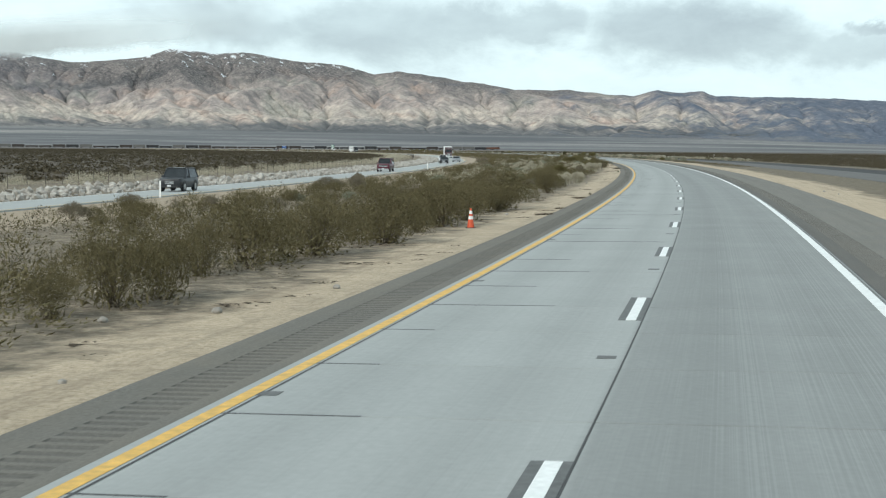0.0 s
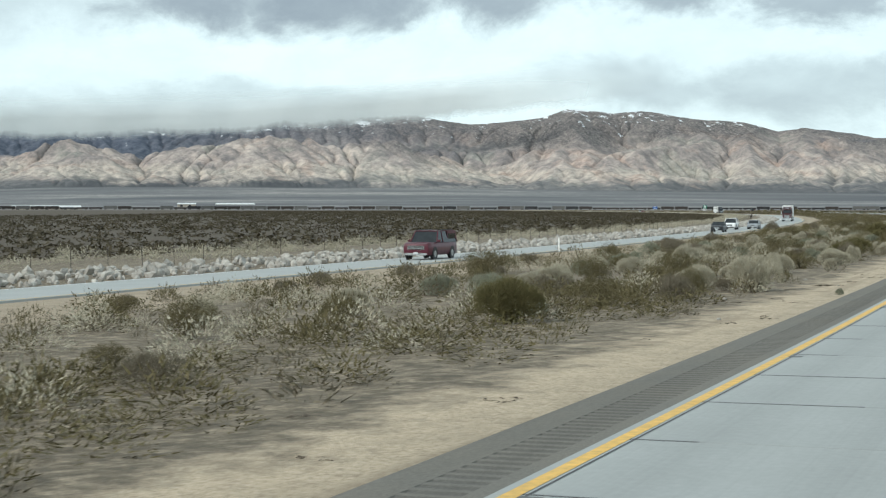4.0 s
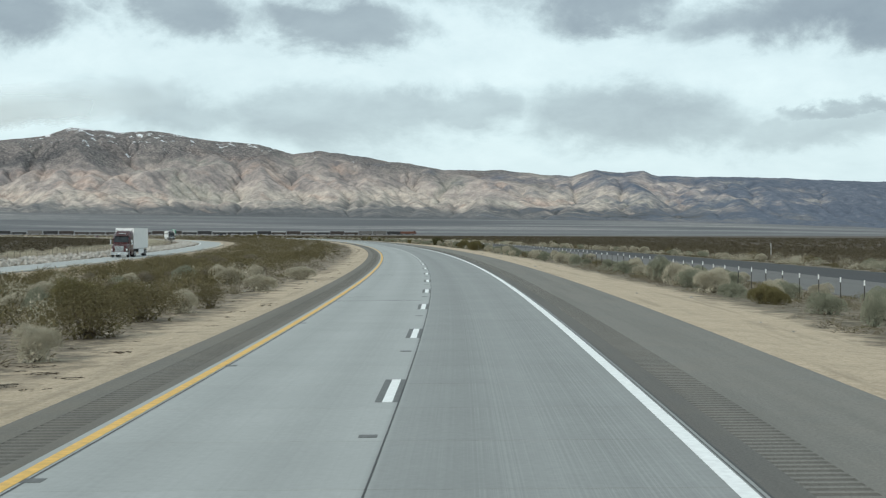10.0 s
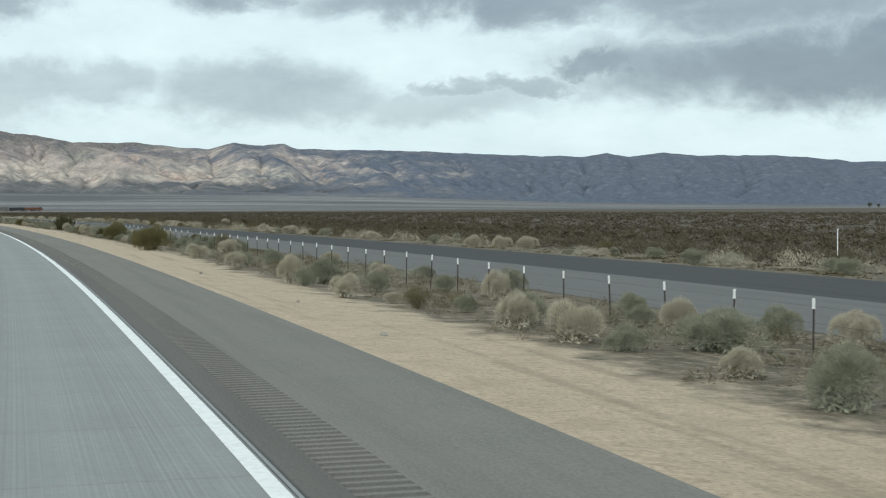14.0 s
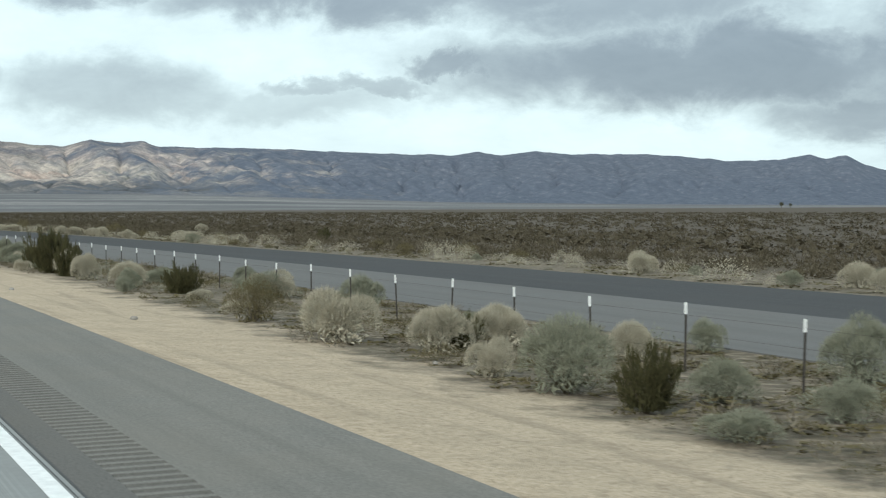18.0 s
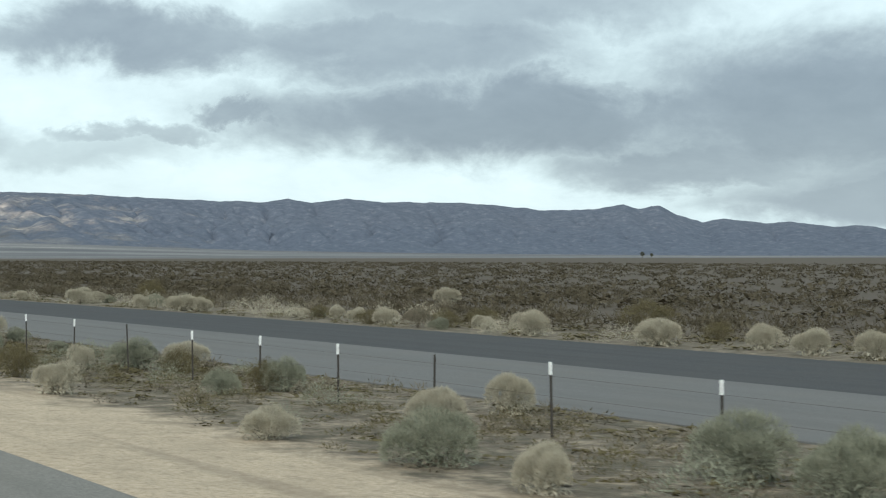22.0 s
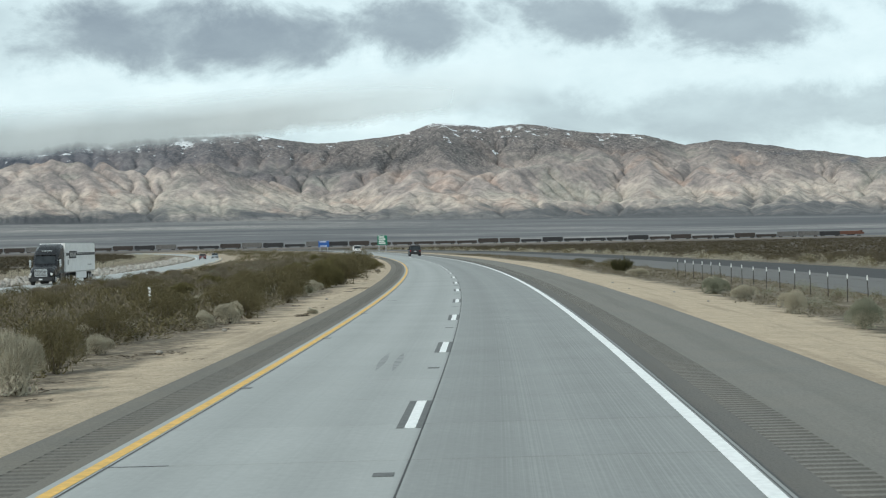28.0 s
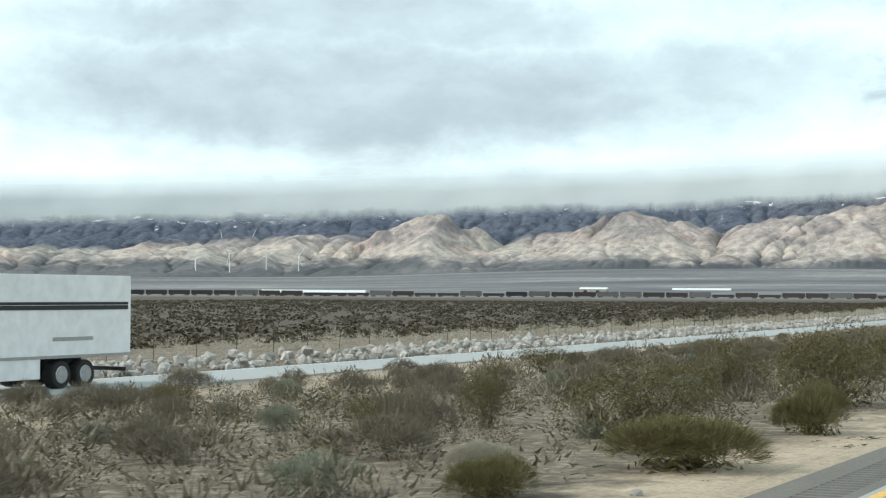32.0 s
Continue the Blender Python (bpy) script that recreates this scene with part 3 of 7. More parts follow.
# foothills that stand before the western peaks
FOOTHILLS = [(52, 0), (56, 92), (59, 146), (61.5, 169), (63.3, 180), (64.5, 169), (66.5, 144), (68.4, 110), (69.6, 124), (70.9, 165), (72, 146), (73.3, 104), (75.2, 95), (76.6, 157), (77.8, 136), (79, 95), (80.3, 48), (82, 70), (83.2, 92), (86, 70), (92, 50), (105, 0)]
# underside of the stratus that hides the peaks
CLOUD_BASE = [(49, 300), (53, 272), (57, 242), (60, 221), (65, 196), (70, 179), (75, 169), (80, 159), (86, 147), (92, 139), (112, 127)]


def FOOT(deg):
    return np.interp(deg, [-10, 9, 17, 24, 31, 34, 42, 46, 58, 66, 72, 79, 95, 135], [0, 0.5, 5, 12, 27, 31, 36, 38, 48, 50, 48, 33, 24, 0])


GRADS = np.random.default_rng(5).uniform(0, 2 * np.pi, 4096)


def perlin(x, y, layer):
    """Gradient noise over arrays, about -0.7 to 0.7."""
    i, j = np.floor(x).astype(np.int64), np.floor(y).astype(np.int64)
    fx, fy = x - i, y - j

    def corner(a, b):
        g = GRADS[((i + a) * 1619 + (j + b) * 31337 + layer * 6971) % 4096]
        return np.cos(g) * (fx - a) + np.sin(g) * (fy - b)

    u, v = fx ** 3 * (fx * (fx * 6 - 15) + 10), fy ** 3 * (fy * (fy * 6 - 15) + 10)
    low = corner(0, 0) * (1 - u) + corner(1, 0) * u
    return low * (1 - v) + (corner(0, 1) * (1 - u) + corner(1, 1) * u) * v


def hill_noise(x, y, scale, octaves=5, ridged=True, layer=0):
    out, amp, tot = np.zeros(x.shape), 1.0, 0.0
    for o in range(octaves):
        n = perlin(x * scale * 2 ** o, y * scale * 2 ** o, layer + o) * 1.4
        out += amp * ((1 - 2 * np.abs(n)) if ridged else n)
        tot += amp
        amp *= 0.52
    return out / tot


def rain_worn(H, steps, bite, soft):
    """Rows run from the crest down to the foot: water gathers downhill and cuts branching gullies; the crest and the foot stay."""
    rows, n = H.shape
    cell = np.arange(n)
    H0 = H.copy()
    for k in range(steps):
        water, way = np.ones((rows, n)), np.zeros((rows, n), np.int64)
        for r in range(rows - 1):
            near_ = np.stack([np.roll(H[r + 1], -o) + abs(o) * 0.15 for o in (-2, -1, 0, 1, 2)])
            way[r] = (cell + np.argmin(near_, 0) - 2) % n
            np.add.at(water[r + 1], way[r], water[r])
        for r in range(rows - 2, 0, -1):
            f = bite * np.sqrt(water[r])
            H[r] = np.minimum(H[r], (H[r] + f * H[r + 1][way[r]]) / (1 + f))
        H[1:-1] += soft * (np.roll(H, 1, 1) + np.roll(H, -1, 1) - 2 * H)[1:-1]
        H[1:-1] += 0.10 * (H0 - H)[1:-1].mean(1, keepdims=True) + 0.03 * (H0 - H)[1:-1]
    return H


def build_mountains():
    ridge = RIDGE_EAST + RIDGE_WEST
    deg = np.linspace(-14, 124, 2700)
    slope = np.linspace(3600, 4450, 140)
    rad = np.concatenate([np.linspace(3250, 3580, 8), slope, np.linspace(4475, 4880, 7)])
    R, A = np.meshgrid(rad, deg, indexing="ij")
    crest = np.interp(deg, [a for a, h in ridge], [h for a, h in ridge])
    foot = FOOT(deg)
    arc = np.radians(deg) * 4100
    crest = crest + hill_noise(arc, arc * 0, 1 / 55.0, 4, False, 40) * np.clip(crest / 40, 0, 1) * 5.0
    fan = PLAIN + FOOT(A) * np.clip((R - 1900) / 1700, 0, 1) ** 1.8
    # the slope itself, before the rain: swells, spurs and the foothills of the west
    S, C = np.meshgrid(slope, arc, indexing="ij")
    u = (S - 3600) / 850
    warp = hill_noise(C * 0.9, S, 1 / 700.0, 2, False) * 240
    spur = hill_noise(C + warp, S * 0.5, 1 / 360.0, 4, True, 10)
    swell = hill_noise(C, S, 1 / 800.0, 2, False, 20)
    u2 = np.clip(u + 0.22 * swell * np.sin(np.pi * u), 0, 1)
    base = (PLAIN + foot)[None, :]
    rise = np.maximum(crest - base, 0)
    H = base + rise * (0.44 * u2 + 0.56 * u2 ** 2.0)
    amp = np.clip(rise * 0.36, 4, 78) * np.interp(deg, [10, 25, 55, 62], [0.35, 1, 1, 0.6])[None, :]
    H += np.sin(np.pi * u) ** 0.7 * amp * (spur - 0.50) * 1.0
    front = np.interp(deg[None, :] + 1.7 * hill_noise(C, S, 1 / 170.0, 4, False, 60), [a for a, h in FOOTHILLS], [h for a, h in FOOTHILLS])
    hump = np.interp(S + warp * 0.3, [3600, 3700, 3960, 4090, 4240], [0, 0.2, 1, 0.6, 0.1])
    H = np.maximum(H, base + np.maximum(front - base, 0) * hump * (0.86 + 0.34 * spur))
    hold = np.interp(deg, [53, 57], [0, 1])[None, :] * np.clip((S - 3960) / 60, 0, 1) * np.clip((4300 - S) / 120, 0, 1)
    H = H * (1 - hold) + np.minimum(H, np.maximum(base + 20, 0.60 * crest[None, :])) * hold
    H = np.clip(H, base + 1.5 * u, np.maximum(crest[None, :], front) + 2)
    H += hill_noise(C, S, 1 / 70.0, 4, True, 30) * np.clip(rise * 0.05, 1.5, 9.0) * np.sin(np.pi * u)
    H[-1] = crest
    H[0] = base[0] - 0.6
    H = rain_worn(H[::-1].copy(), 20, 0.026, 0.045)[::-1]
    H = np.maximum(H, base + 0.5 * (spur - 0.6) - 0.3)
    back = np.clip((rad[-7:] - 4450) / 430, 0, 1)[:, None]
    Z = np.concatenate([(fan - 0.5 * np.clip((3600 - R) / 40, 0, 3))[:8], H, crest[None, :] * (1 - 0.75 * back ** 1.2)])
    X, Y = -np.sin(np.radians(A)) * R, 400 + np.cos(np.radians(A)) * R
    v = np.stack([X, Y, Z], -1).reshape(-1, 3)
    r, c = R.shape
    i = (np.arange(r - 1)[:, None] * c + np.arange(c - 1)).ravel()
    f = np.stack([i, i + 1, i + c + 1, i + c], 1)[:, ::-1]
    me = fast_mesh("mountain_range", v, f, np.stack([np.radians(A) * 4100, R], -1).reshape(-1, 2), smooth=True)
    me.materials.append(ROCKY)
    return tagged(new("mountain_range", me), "bare eroded tan mountain range with dark crest, haze-blue tinted slopes and patches of snow", "mountains", kind="structure")


def build_cloud_bank():
    """A long bank of stratus that lies on the western peaks."""
    deg, up_ = np.linspace(49, 112, 260), np.linspace(0, 1, 15)
    U, A = np.meshgrid(up_, deg, indexing="ij")
    low_ = np.interp(A, [a for a, h in CLOUD_BASE], [h for a, h in CLOUD_BASE]) - 16
    arc = np.radians(A) * 4100
    R = 4105 + 30 * U + 14 * hill_noise(arc, U * 120, 1 / 260.0, 4, False, 50)
    Z = low_ + U * 128
    X, Y = -np.sin(np.radians(A)) * R, 400 + np.cos(np.radians(A)) * R
    r, c = U.shape
    i = (np.arange(r - 1)[:, None] * c + np.arange(c - 1)).ravel()
    me = fast_mesh("cloud_bank", np.stack([X, Y, Z], -1).reshape(-1, 3), np.stack([i, i + 1, i + c + 1, i + c], 1)[:, ::-1], np.stack([arc, U], -1).reshape(-1, 2), smooth=True)
    me.materials.append(mat_cloud())
    return tagged(new("cloud_bank", me), "long grey-white stratus bank lying on the mountain tops", "cloud", kind="structure")


build_ground()
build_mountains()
build_cloud_bank()

cols = np.unique(np.concatenate([np.arange(-80, -46, 3.0), np.arange(-46, -5.4, 1.1), [-43.2, -42.6, -35.3, -34.6, -5.15, -5.05, 0, 7.0, 7.15], np.arange(7.8, 18, 0.8), [18.2, 25, 32.4], np.arange(33, 46, 1.3), np.arange(48, 65, 4.0)]))
verge = strip("verge", cols, [np.interp(d, D_KEYS, Z_KEYS) for d in cols], S_NEAR, S_FAR, 2.5, VERGE, wave=verge_wave)
tagged(verge, "pale sandy gravel verge and litter-strewn soil beside the highway", "verge", kind="structure")

# the carriageway that is driven on
road = strip("road", [-3.86, 3.80], [-0.02, -0.02], S_NEAR, S_FAR, 5, JOINT, skirt=0.1)
tagged(road, "grey concrete two-lane highway carriageway curving gently left", "road", kind="structure")
shoulder_l = strip("shoulder_asphalt", [-5.10, -4.6], [-0.012, -0.004], S_NEAR, S_FAR, 5, INNER, skirt=0.1)
tagged(shoulder_l, "narrow grey asphalt inner shoulder with milled rumble strip", "shoulder", kind="structure")
shoulder_r = strip("shoulder_asphalt", [4.85, 7.12], [-0.004, -0.016], S_NEAR, S_FAR, 5, ASPHALT, skirt=0.1)
tagged(shoulder_r, "wide grey asphalt outer shoulder with milled rumble strip", "shoulder", kind="structure")
strip("inner_edge", [-4.0, -3.80], [-0.003, -0.003], S_NEAR, S_FAR, 5, INNER, shoulder_l)
strip("inner_edge", [3.80, 4.22], [-0.003, -0.003], S_NEAR, S_FAR, 5, MILLED, shoulder_r)


def rumble(d0, d1, parent, top):
    s = np.arange(S_NEAR, 1200, 0.30)
    s = np.sort(np.concatenate([s + 0.06, s + 0.09, s + 0.20, s + 0.24]))
    ds = np.array([d0, d0 + 0.02, d1 - 0.02, d1])
    S, D = np.meshgrid(s, ds, indexing="ij")
    X, Y = xy(S, D)
    deep = np.tile([0.0, -0.012, -0.012, 0.0], len(s) // 4)
    Z = deep[:, None] * np.array([0, 1, 1, 0]) - 0.004 + bank_z(D)
    v = np.stack([X, Y, Z], -1).reshape(-1, 3)
    i = (np.arange(len(s) - 1)[:, None] * 4 + np.arange(3)).ravel()
    f = np.stack([i, i + 1, i + 5, i + 4], 1)
    me = fast_mesh("rumble_strip", v, f, np.stack([S, D], -1).reshape(-1, 2))
    me.materials.append(top)
    me.materials.append(GROOVE)
    row = np.repeat(np.arange(len(s) - 1) % 4, 3)
    me.polygons.foreach_set("material_index", (row < 3).astype(np.int32))
    ob = new("rumble_strip", me)
    ob.parent = parent
    return tagged(ob, "milled grooves across the asphalt", kind="stuff")


rumble(-4.6, -4.0, shoulder_l, INNER)
rumble(4.22, 4.85, shoulder_r, ASPHALT)
strip("edge_line_yellow", [-3.69, -3.525], [0.004, 0.004], S_NEAR, S_FAR, 4, YELLOW_PAINT, road)
strip("edge_line_white", [3.52, 3.71], [0.004, 0.004], S_NEAR, S_FAR, 4, WHITE_PAINT, road)
strip("centre_joint", [-0.006, 0.014], [0.0025, 0.0025], S_NEAR, S_FAR, 4, SEALANT, road)
strip("edge_crack", [-3.485, -3.455], [0.0035, 0.0035], S_NEAR, S_FAR, 4, SEALANT, road)
strip("edge_crack", [3.735, 3.75], [0.0035, 0.0035], S_NEAR, S_FAR, 4, SEALANT, road)
strip("edge_joint", [3.80, 3.825], [0.0035, 0.0035], S_NEAR, S_FAR, 4, SEALANT, road)

# the opposite carriageway and the frontage road
opp = strip("opposite_road", [-42.7, -35.4], [-1.13, -0.95], S_NEAR - 40, S_FAR, 5, CONCRETE, skirt=0.15)
tagged(opp, "pale concrete opposite carriageway beyond the median", "road", kind="structure")
strip("edge_line_white", [-42.4, -42.25], [-1.118, -1.114], S_NEAR - 40, S_FAR, 5, WHITE_PAINT, opp)
strip("edge_line_yellow", [-35.8, -35.65], [-0.955, -0.951], S_NEAR - 40, S_FAR, 5, YELLOW_PAINT, opp)
front = strip("frontage_road", [18.5, 25.0], [-0.31, -0.27], S_NEAR, S_FAR, 5, ASPHALT_GREY, skirt=0.1)
tagged(front, "worn two-tone asphalt frontage road beyond the fence", "road", kind="structure")
strip("dark_lane", [25.0, 32.2], [-0.27, -0.31], S_NEAR, S_FAR, 5, ASPHALT_DARK, front)

# ---- bushes ----
def foliage_mat(name, dark, light, tip, rough=0.95):
    m = M(name, rough)
    m.b.inputs["Specular IOR Level"].default_value = 0.1
    p = m.t.nodes.new("ShaderNodeNewGeometry").outputs["Position"]
    n = m.noise(p, 4.0, 3)
    fleck = m.noise(p, 34.0, 3, 0.8)
    c = m.mix(m.ramp(fleck, [(0.35, 0.0), (0.62, 1.0)]), dark, light)
    c = m.mix(m.ramp(n, [(0.4, 0.0), (0.75, 0.55)]), c, tip)
    r = m.random()
    c = m.mix(m.math("MULTIPLY", r, 0.35), c, tuple(0.6 * a for a in light))
    c = m.mix(m.math("MULTIPLY", m.island(), 0.5), c, dark)
    return m.done(c)


CREO = foliage_mat("creosote_leaf", (0.069, 0.060, 0.030), (0.192, 0.166, 0.090), (0.255, 0.22, 0.132))
RABBIT = foliage_mat("rabbitbrush_twig", (0.27, 0.25, 0.19), (0.60, 0.56, 0.44), (0.70, 0.66, 0.54))
SAGE = foliage_mat("saltbush_leaf", (0.14, 0.15, 0.108), (0.36, 0.37, 0.28), (0.46, 0.46, 0.36))
OLIVE = foliage_mat("yellow_green_leaf", (0.085, 0.078, 0.034), (0.22, 0.196, 0.095), (0.30, 0.26, 0.14))
GREY = foliage_mat("dry_grey_twig", (0.105, 0.092, 0.066), (0.26, 0.23, 0.172), (0.34, 0.30, 0.23))
EPHED = foliage_mat("dark_broom_stem", (0.036, 0.037, 0.017), (0.098, 0.094, 0.045), (0.155, 0.138, 0.07))
TWIG = plain("bare_stem", (0.11, 0.09, 0.065), 0.9, vary=0.3)
SCRUB = foliage_mat("far_scrub", (0.055, 0.047, 0.031), (0.125, 0.108, 0.074), (0.17, 0.15, 0.105))
rng = np.random.default_rng(7)


def blades(n, base_r, height, width, spread, thick, droop, fill=0.3, inner=0.55):
    """Thin pointed blades from the root to an uneven dome."""
    a = rng.uniform(0, 2 * np.pi, n)
    el = np.arcsin(rng.uniform(0.02, 1, n) ** spread)
    r = np.where(rng.random(n) < fill, rng.uniform(0.45, 0.85, n), rng.uniform(0.82, 1.06, n))
    lump = 1 + 0.12 * np.sin(3 * a + 1.3) + 0.09 * np.sin(5 * a + el * 4)
    tip = np.stack([np.cos(a) * np.cos(el) * width * r * lump, np.sin(a) * np.cos(el) * width * r * lump, np.sin(el) * height * r * lump], 1)
    tip[:, 2] -= droop * height * np.cos(el) ** 2 * 0.2
    tip[:, 2] = np.maximum(tip[:, 2], 0.03)
    root = tip * np.stack([np.full(n, inner)] * 2 + [np.full(n, inner - 0.06)], 1) + rng.normal(0, base_r * 0.16, (n, 3))
    root[:, 2] = np.maximum(root[:, 2], 0.0)
    side = rng.normal(0, 1, (n, 3))
    side -= (side * (tip - root)).sum(1, keepdims=True) * (tip - root) / ((tip - root) ** 2).sum(1, keepdims=True)
    side /= np.linalg.norm(side, axis=1, keepdims=True)
    w = thick * rng.uniform(0.6, 1.5, (n, 1))
    v = np.stack([root - side * w, root + side * w, tip], 1).reshape(-1, 3)
    return v, np.arange(3 * n).reshape(-1, 3)


def leaves_at(pts, size):
    n = len(pts)
    a, b = rng.normal(0, 1, (n, 3)), rng.normal(0, 1, (n, 3))
    a *= size / np.linalg.norm(a, axis=1, keepdims=True)
    b *= 0.6 * size / np.linalg.norm(b, axis=1, keepdims=True)
    v = np.stack([pts - a, pts + b, pts + a], 1).reshape(-1, 3)
    return v, np.arange(3 * n).reshape(-1, 3)


def stems(n, height, width, r0, kink=0.12):
    """Branching stems that splay from the root: mesh, and points along their outer half."""
    vs, fs, outer, k = [], [], [], 0
    for i in range(n):
        a, lean = rng.uniform(0, 2 * np.pi), rng.uniform(0.1, 1.0) ** 0.7
        h = height * rng.uniform(0.7, 1.05) * (1 - 0.35 * lean ** 2)
        tip = np.array([math.cos(a) * width * lean, math.sin(a) * width * lean, h])
        p = [np.array([rng.normal(0, 0.04), rng.normal(0, 0.04), -0.03])]
        for t in (0.3, 0.55, 0.8, 1.0):
            q = tip * np.array([t ** 0.85, t ** 0.85, t]) + rng.normal(0, kink * height * 0.25, 3) * t
            p.append(q)
        for j in range(4):
            w0, w1 = r0 * (1 - j / 4.5), r0 * (1 - (j + 1) / 4.5)
            for ax in (np.array([1.0, 0, 0]), np.array([0, 1.0, 0])):
                vs += [p[j] - ax * w0, p[j] + ax * w0, p[j + 1] + ax * w1, p[j + 1] - ax * w1]
                fs.append([k, k + 1, k + 2, k + 3])
                k += 4
        for t in np.linspace(0, 1, 14):
            j = min(3, 1 + int(t * 3))
            f = t * 3 - int(t * 3) if t < 1 else 1
            outer.append(p[j] + (p[min(4, j + 1)] - p[j]) * f)
    return np.array(vs), np.array(fs), np.array(outer)


def mound(n_lobes, spread, n, size, low):
    """Points and outward directions over an uneven heap of rounded lobes that fills a dome of unit size."""
    pts, dirs = [], []
    for k in range(n_lobes):
        a = k * 2.4 + rng.uniform(-0.4, 0.4)
        r = spread * math.sqrt((k + 0.3) / n_lobes)
        rad = rng.uniform(0.36, 0.5) * (1.15 - 0.35 * r)
        c = np.array([r * math.cos(a), r * math.sin(a), low + (0.58 - low) * (1 - r * r) * rng.uniform(0.6, 1.15)])
        q = rng.normal(0, 1, (n // n_lobes, 3))
        q /= np.linalg.norm(q, axis=1, keepdims=True)
        q[:, 2] = np.where(q[:, 2] < -0.35, -q[:, 2], q[:, 2])
        pts.append(c + q * rad * rng.uniform(0.55, 1.0, (len(q), 1)) ** 0.5)
        dirs.append(q)
    p, q = np.concatenate(pts), np.concatenate(dirs)
    keep = p[:, 2] > 0.01
    return p[keep], q[keep]


def twigs(p, q, length, thick, up):
    """Fine pointed twigs that stand out from the points p along q."""
    n = len(p)
    q = q + rng.normal(0, 0.35, (n, 3)) + [0, 0, up]
    q /= np.linalg.norm(q, axis=1, keepdims=True)
    side = np.cross(q, rng.normal(0, 1, (n, 3)))
    side *= thick * rng.uniform(0.6, 1.4, (n, 1)) / np.linalg.norm(side, axis=1, keepdims=True)
    tip = p + q * length * rng.uniform(0.5, 1.2, (n, 1))
    tip[:, 2] = np.maximum(tip[:, 2], 0.02)
    v = np.stack([p - side, p + side, tip], 1).reshape(-1, 3)
    return v, np.arange(3 * n).reshape(-1, 3)


def plumes(n, each):
    """Upright pointed sprays of fine green twigs that fan out from the root, some taller than the rest."""
    a, lean = rng.uniform(0, 2 * np.pi, n), np.sqrt(rng.uniform(0, 1, n))
    tall = rng.uniform(0.62, 1.0, n) * (1 - 0.30 * lean ** 2) + 0.14 * (rng.random(n) < 0.25)
    root = np.stack([np.cos(a) * lean * 0.42, np.sin(a) * lean * 0.42, np.zeros(n)], 1)
    head = np.stack([np.cos(a) * lean * 0.98, np.sin(a) * lean * 0.98, tall], 1)
    along = rng.uniform(0.08, 0.93, (n, each, 1))
    pts = root[:, None] + (head - root)[:, None] * along + rng.normal(0, 1, (n, each, 3)) * (0.022 + 0.075 * (1 - along))
    pts[..., 2] = np.maximum(pts[..., 2], 0.02)
    way = np.repeat((head - root)[:, None], each, 1)
    return twigs(pts.reshape(-1, 3), way.reshape(-1, 3) * 1.6, 0.15, 0.011, 0.25)


def heart(n, size):
    """Shaded twiggy middle of a bush: larger blades that close it to the eye."""
    q = rng.normal(0, 1, (n, 3))
    q /= np.linalg.norm(q, axis=1, keepdims=True)
    q = np.abs(q) * [1, 1, 1] * np.sign(q * [1, 1, 0] + [0, 0, 1])
    return leaves_at(q * rng.uniform(0.15, 0.72, (n, 1)) * [0.95, 0.95, 0.80] + [0, 0, 0.04], size)


def joined(*lots):
    vs, fs, k = [], [], 0
    for v, f in lots:
        vs.append(v)
        fs.append(f + k)
        k += len(v)
    return np.concatenate(vs), np.concatenate(fs)


def bush_model(kind, k):
    """Root object of one bush of unit size: foliage mesh with its stems under it."""
    if kind == "creosote":
        sv, sf, out = stems(26, 0.98, 0.95, 0.010)
        p, q = mound(11 + k, 0.78, 7000, 0.5, 0.10)
        pts = np.concatenate([p, np.repeat(out[out[:, 2] > 0.3], 5, 0) + rng.normal(0, 0.055, (5 * (out[:, 2] > 0.3).sum(), 3))])
        v, f = joined(leaves_at(pts[pts[:, 2] > 0.02], 0.026), heart(220, 0.075))
        mat_, label = CREO, "dark olive creosote bush with splayed stems and small leaves"
    elif kind == "broom":
        sv, sf, out = stems(26, 0.9, 0.85, 0.012, 0.05)
        v, f = joined(plumes(44, 130), leaves_at(out * [0.9, 0.9, 0.8], 0.04), heart(150, 0.085))
        mat_, label = EPHED, "dark green upright broom-like desert shrub"
    elif kind == "dry_shrub":
        sv, sf, out = stems(18, 0.9, 0.9, 0.012)
        p, q = mound(9 + k, 0.72, 4200, 0.5, 0.10)
        v, f = twigs(p, q, 0.20, 0.0055, 0.3)
        mat_, label = GREY, "leafless grey-brown twiggy desert shrub"
    else:
        sv, sf, out = stems(11, 0.7, 0.7, 0.014)
        p, q = mound({"rabbitbrush": 4, "saltbush": 7, "yellow_bush": 8}[kind] + k, {"rabbitbrush": 0.52}.get(kind, 0.64), 12000, 0.5, 0.06)
        v, f = joined(twigs(p, q, {"yellow_bush": 0.22}.get(kind, 0.13), 0.0048, {"rabbitbrush": 0.5, "yellow_bush": 0.6}.get(kind, 0.2)), heart(260, 0.10))
        mat_ = {"rabbitbrush": RABBIT, "saltbush": SAGE, "yellow_bush": OLIVE}[kind]
        label = {"rabbitbrush": "pale straw-coloured rounded rabbitbrush, dry in winter", "saltbush": "grey-green rounded saltbush on sandy soil",
                 "yellow_bush": "yellow-green rounded desert bush beside the sand"}[kind]
    me = fast_mesh(kind, v, f)
    me.materials.append(mat_)
    ob = new(kind, me)
    st = fast_mesh("stems", sv, sf)
    st.materials.append(TWIG)
    tagged(part("bare_wood", st, TWIG, ob), kind="stuff")
    return tagged(ob, label, "bush", group="roadside " + kind.replace("_", " ") + "s")


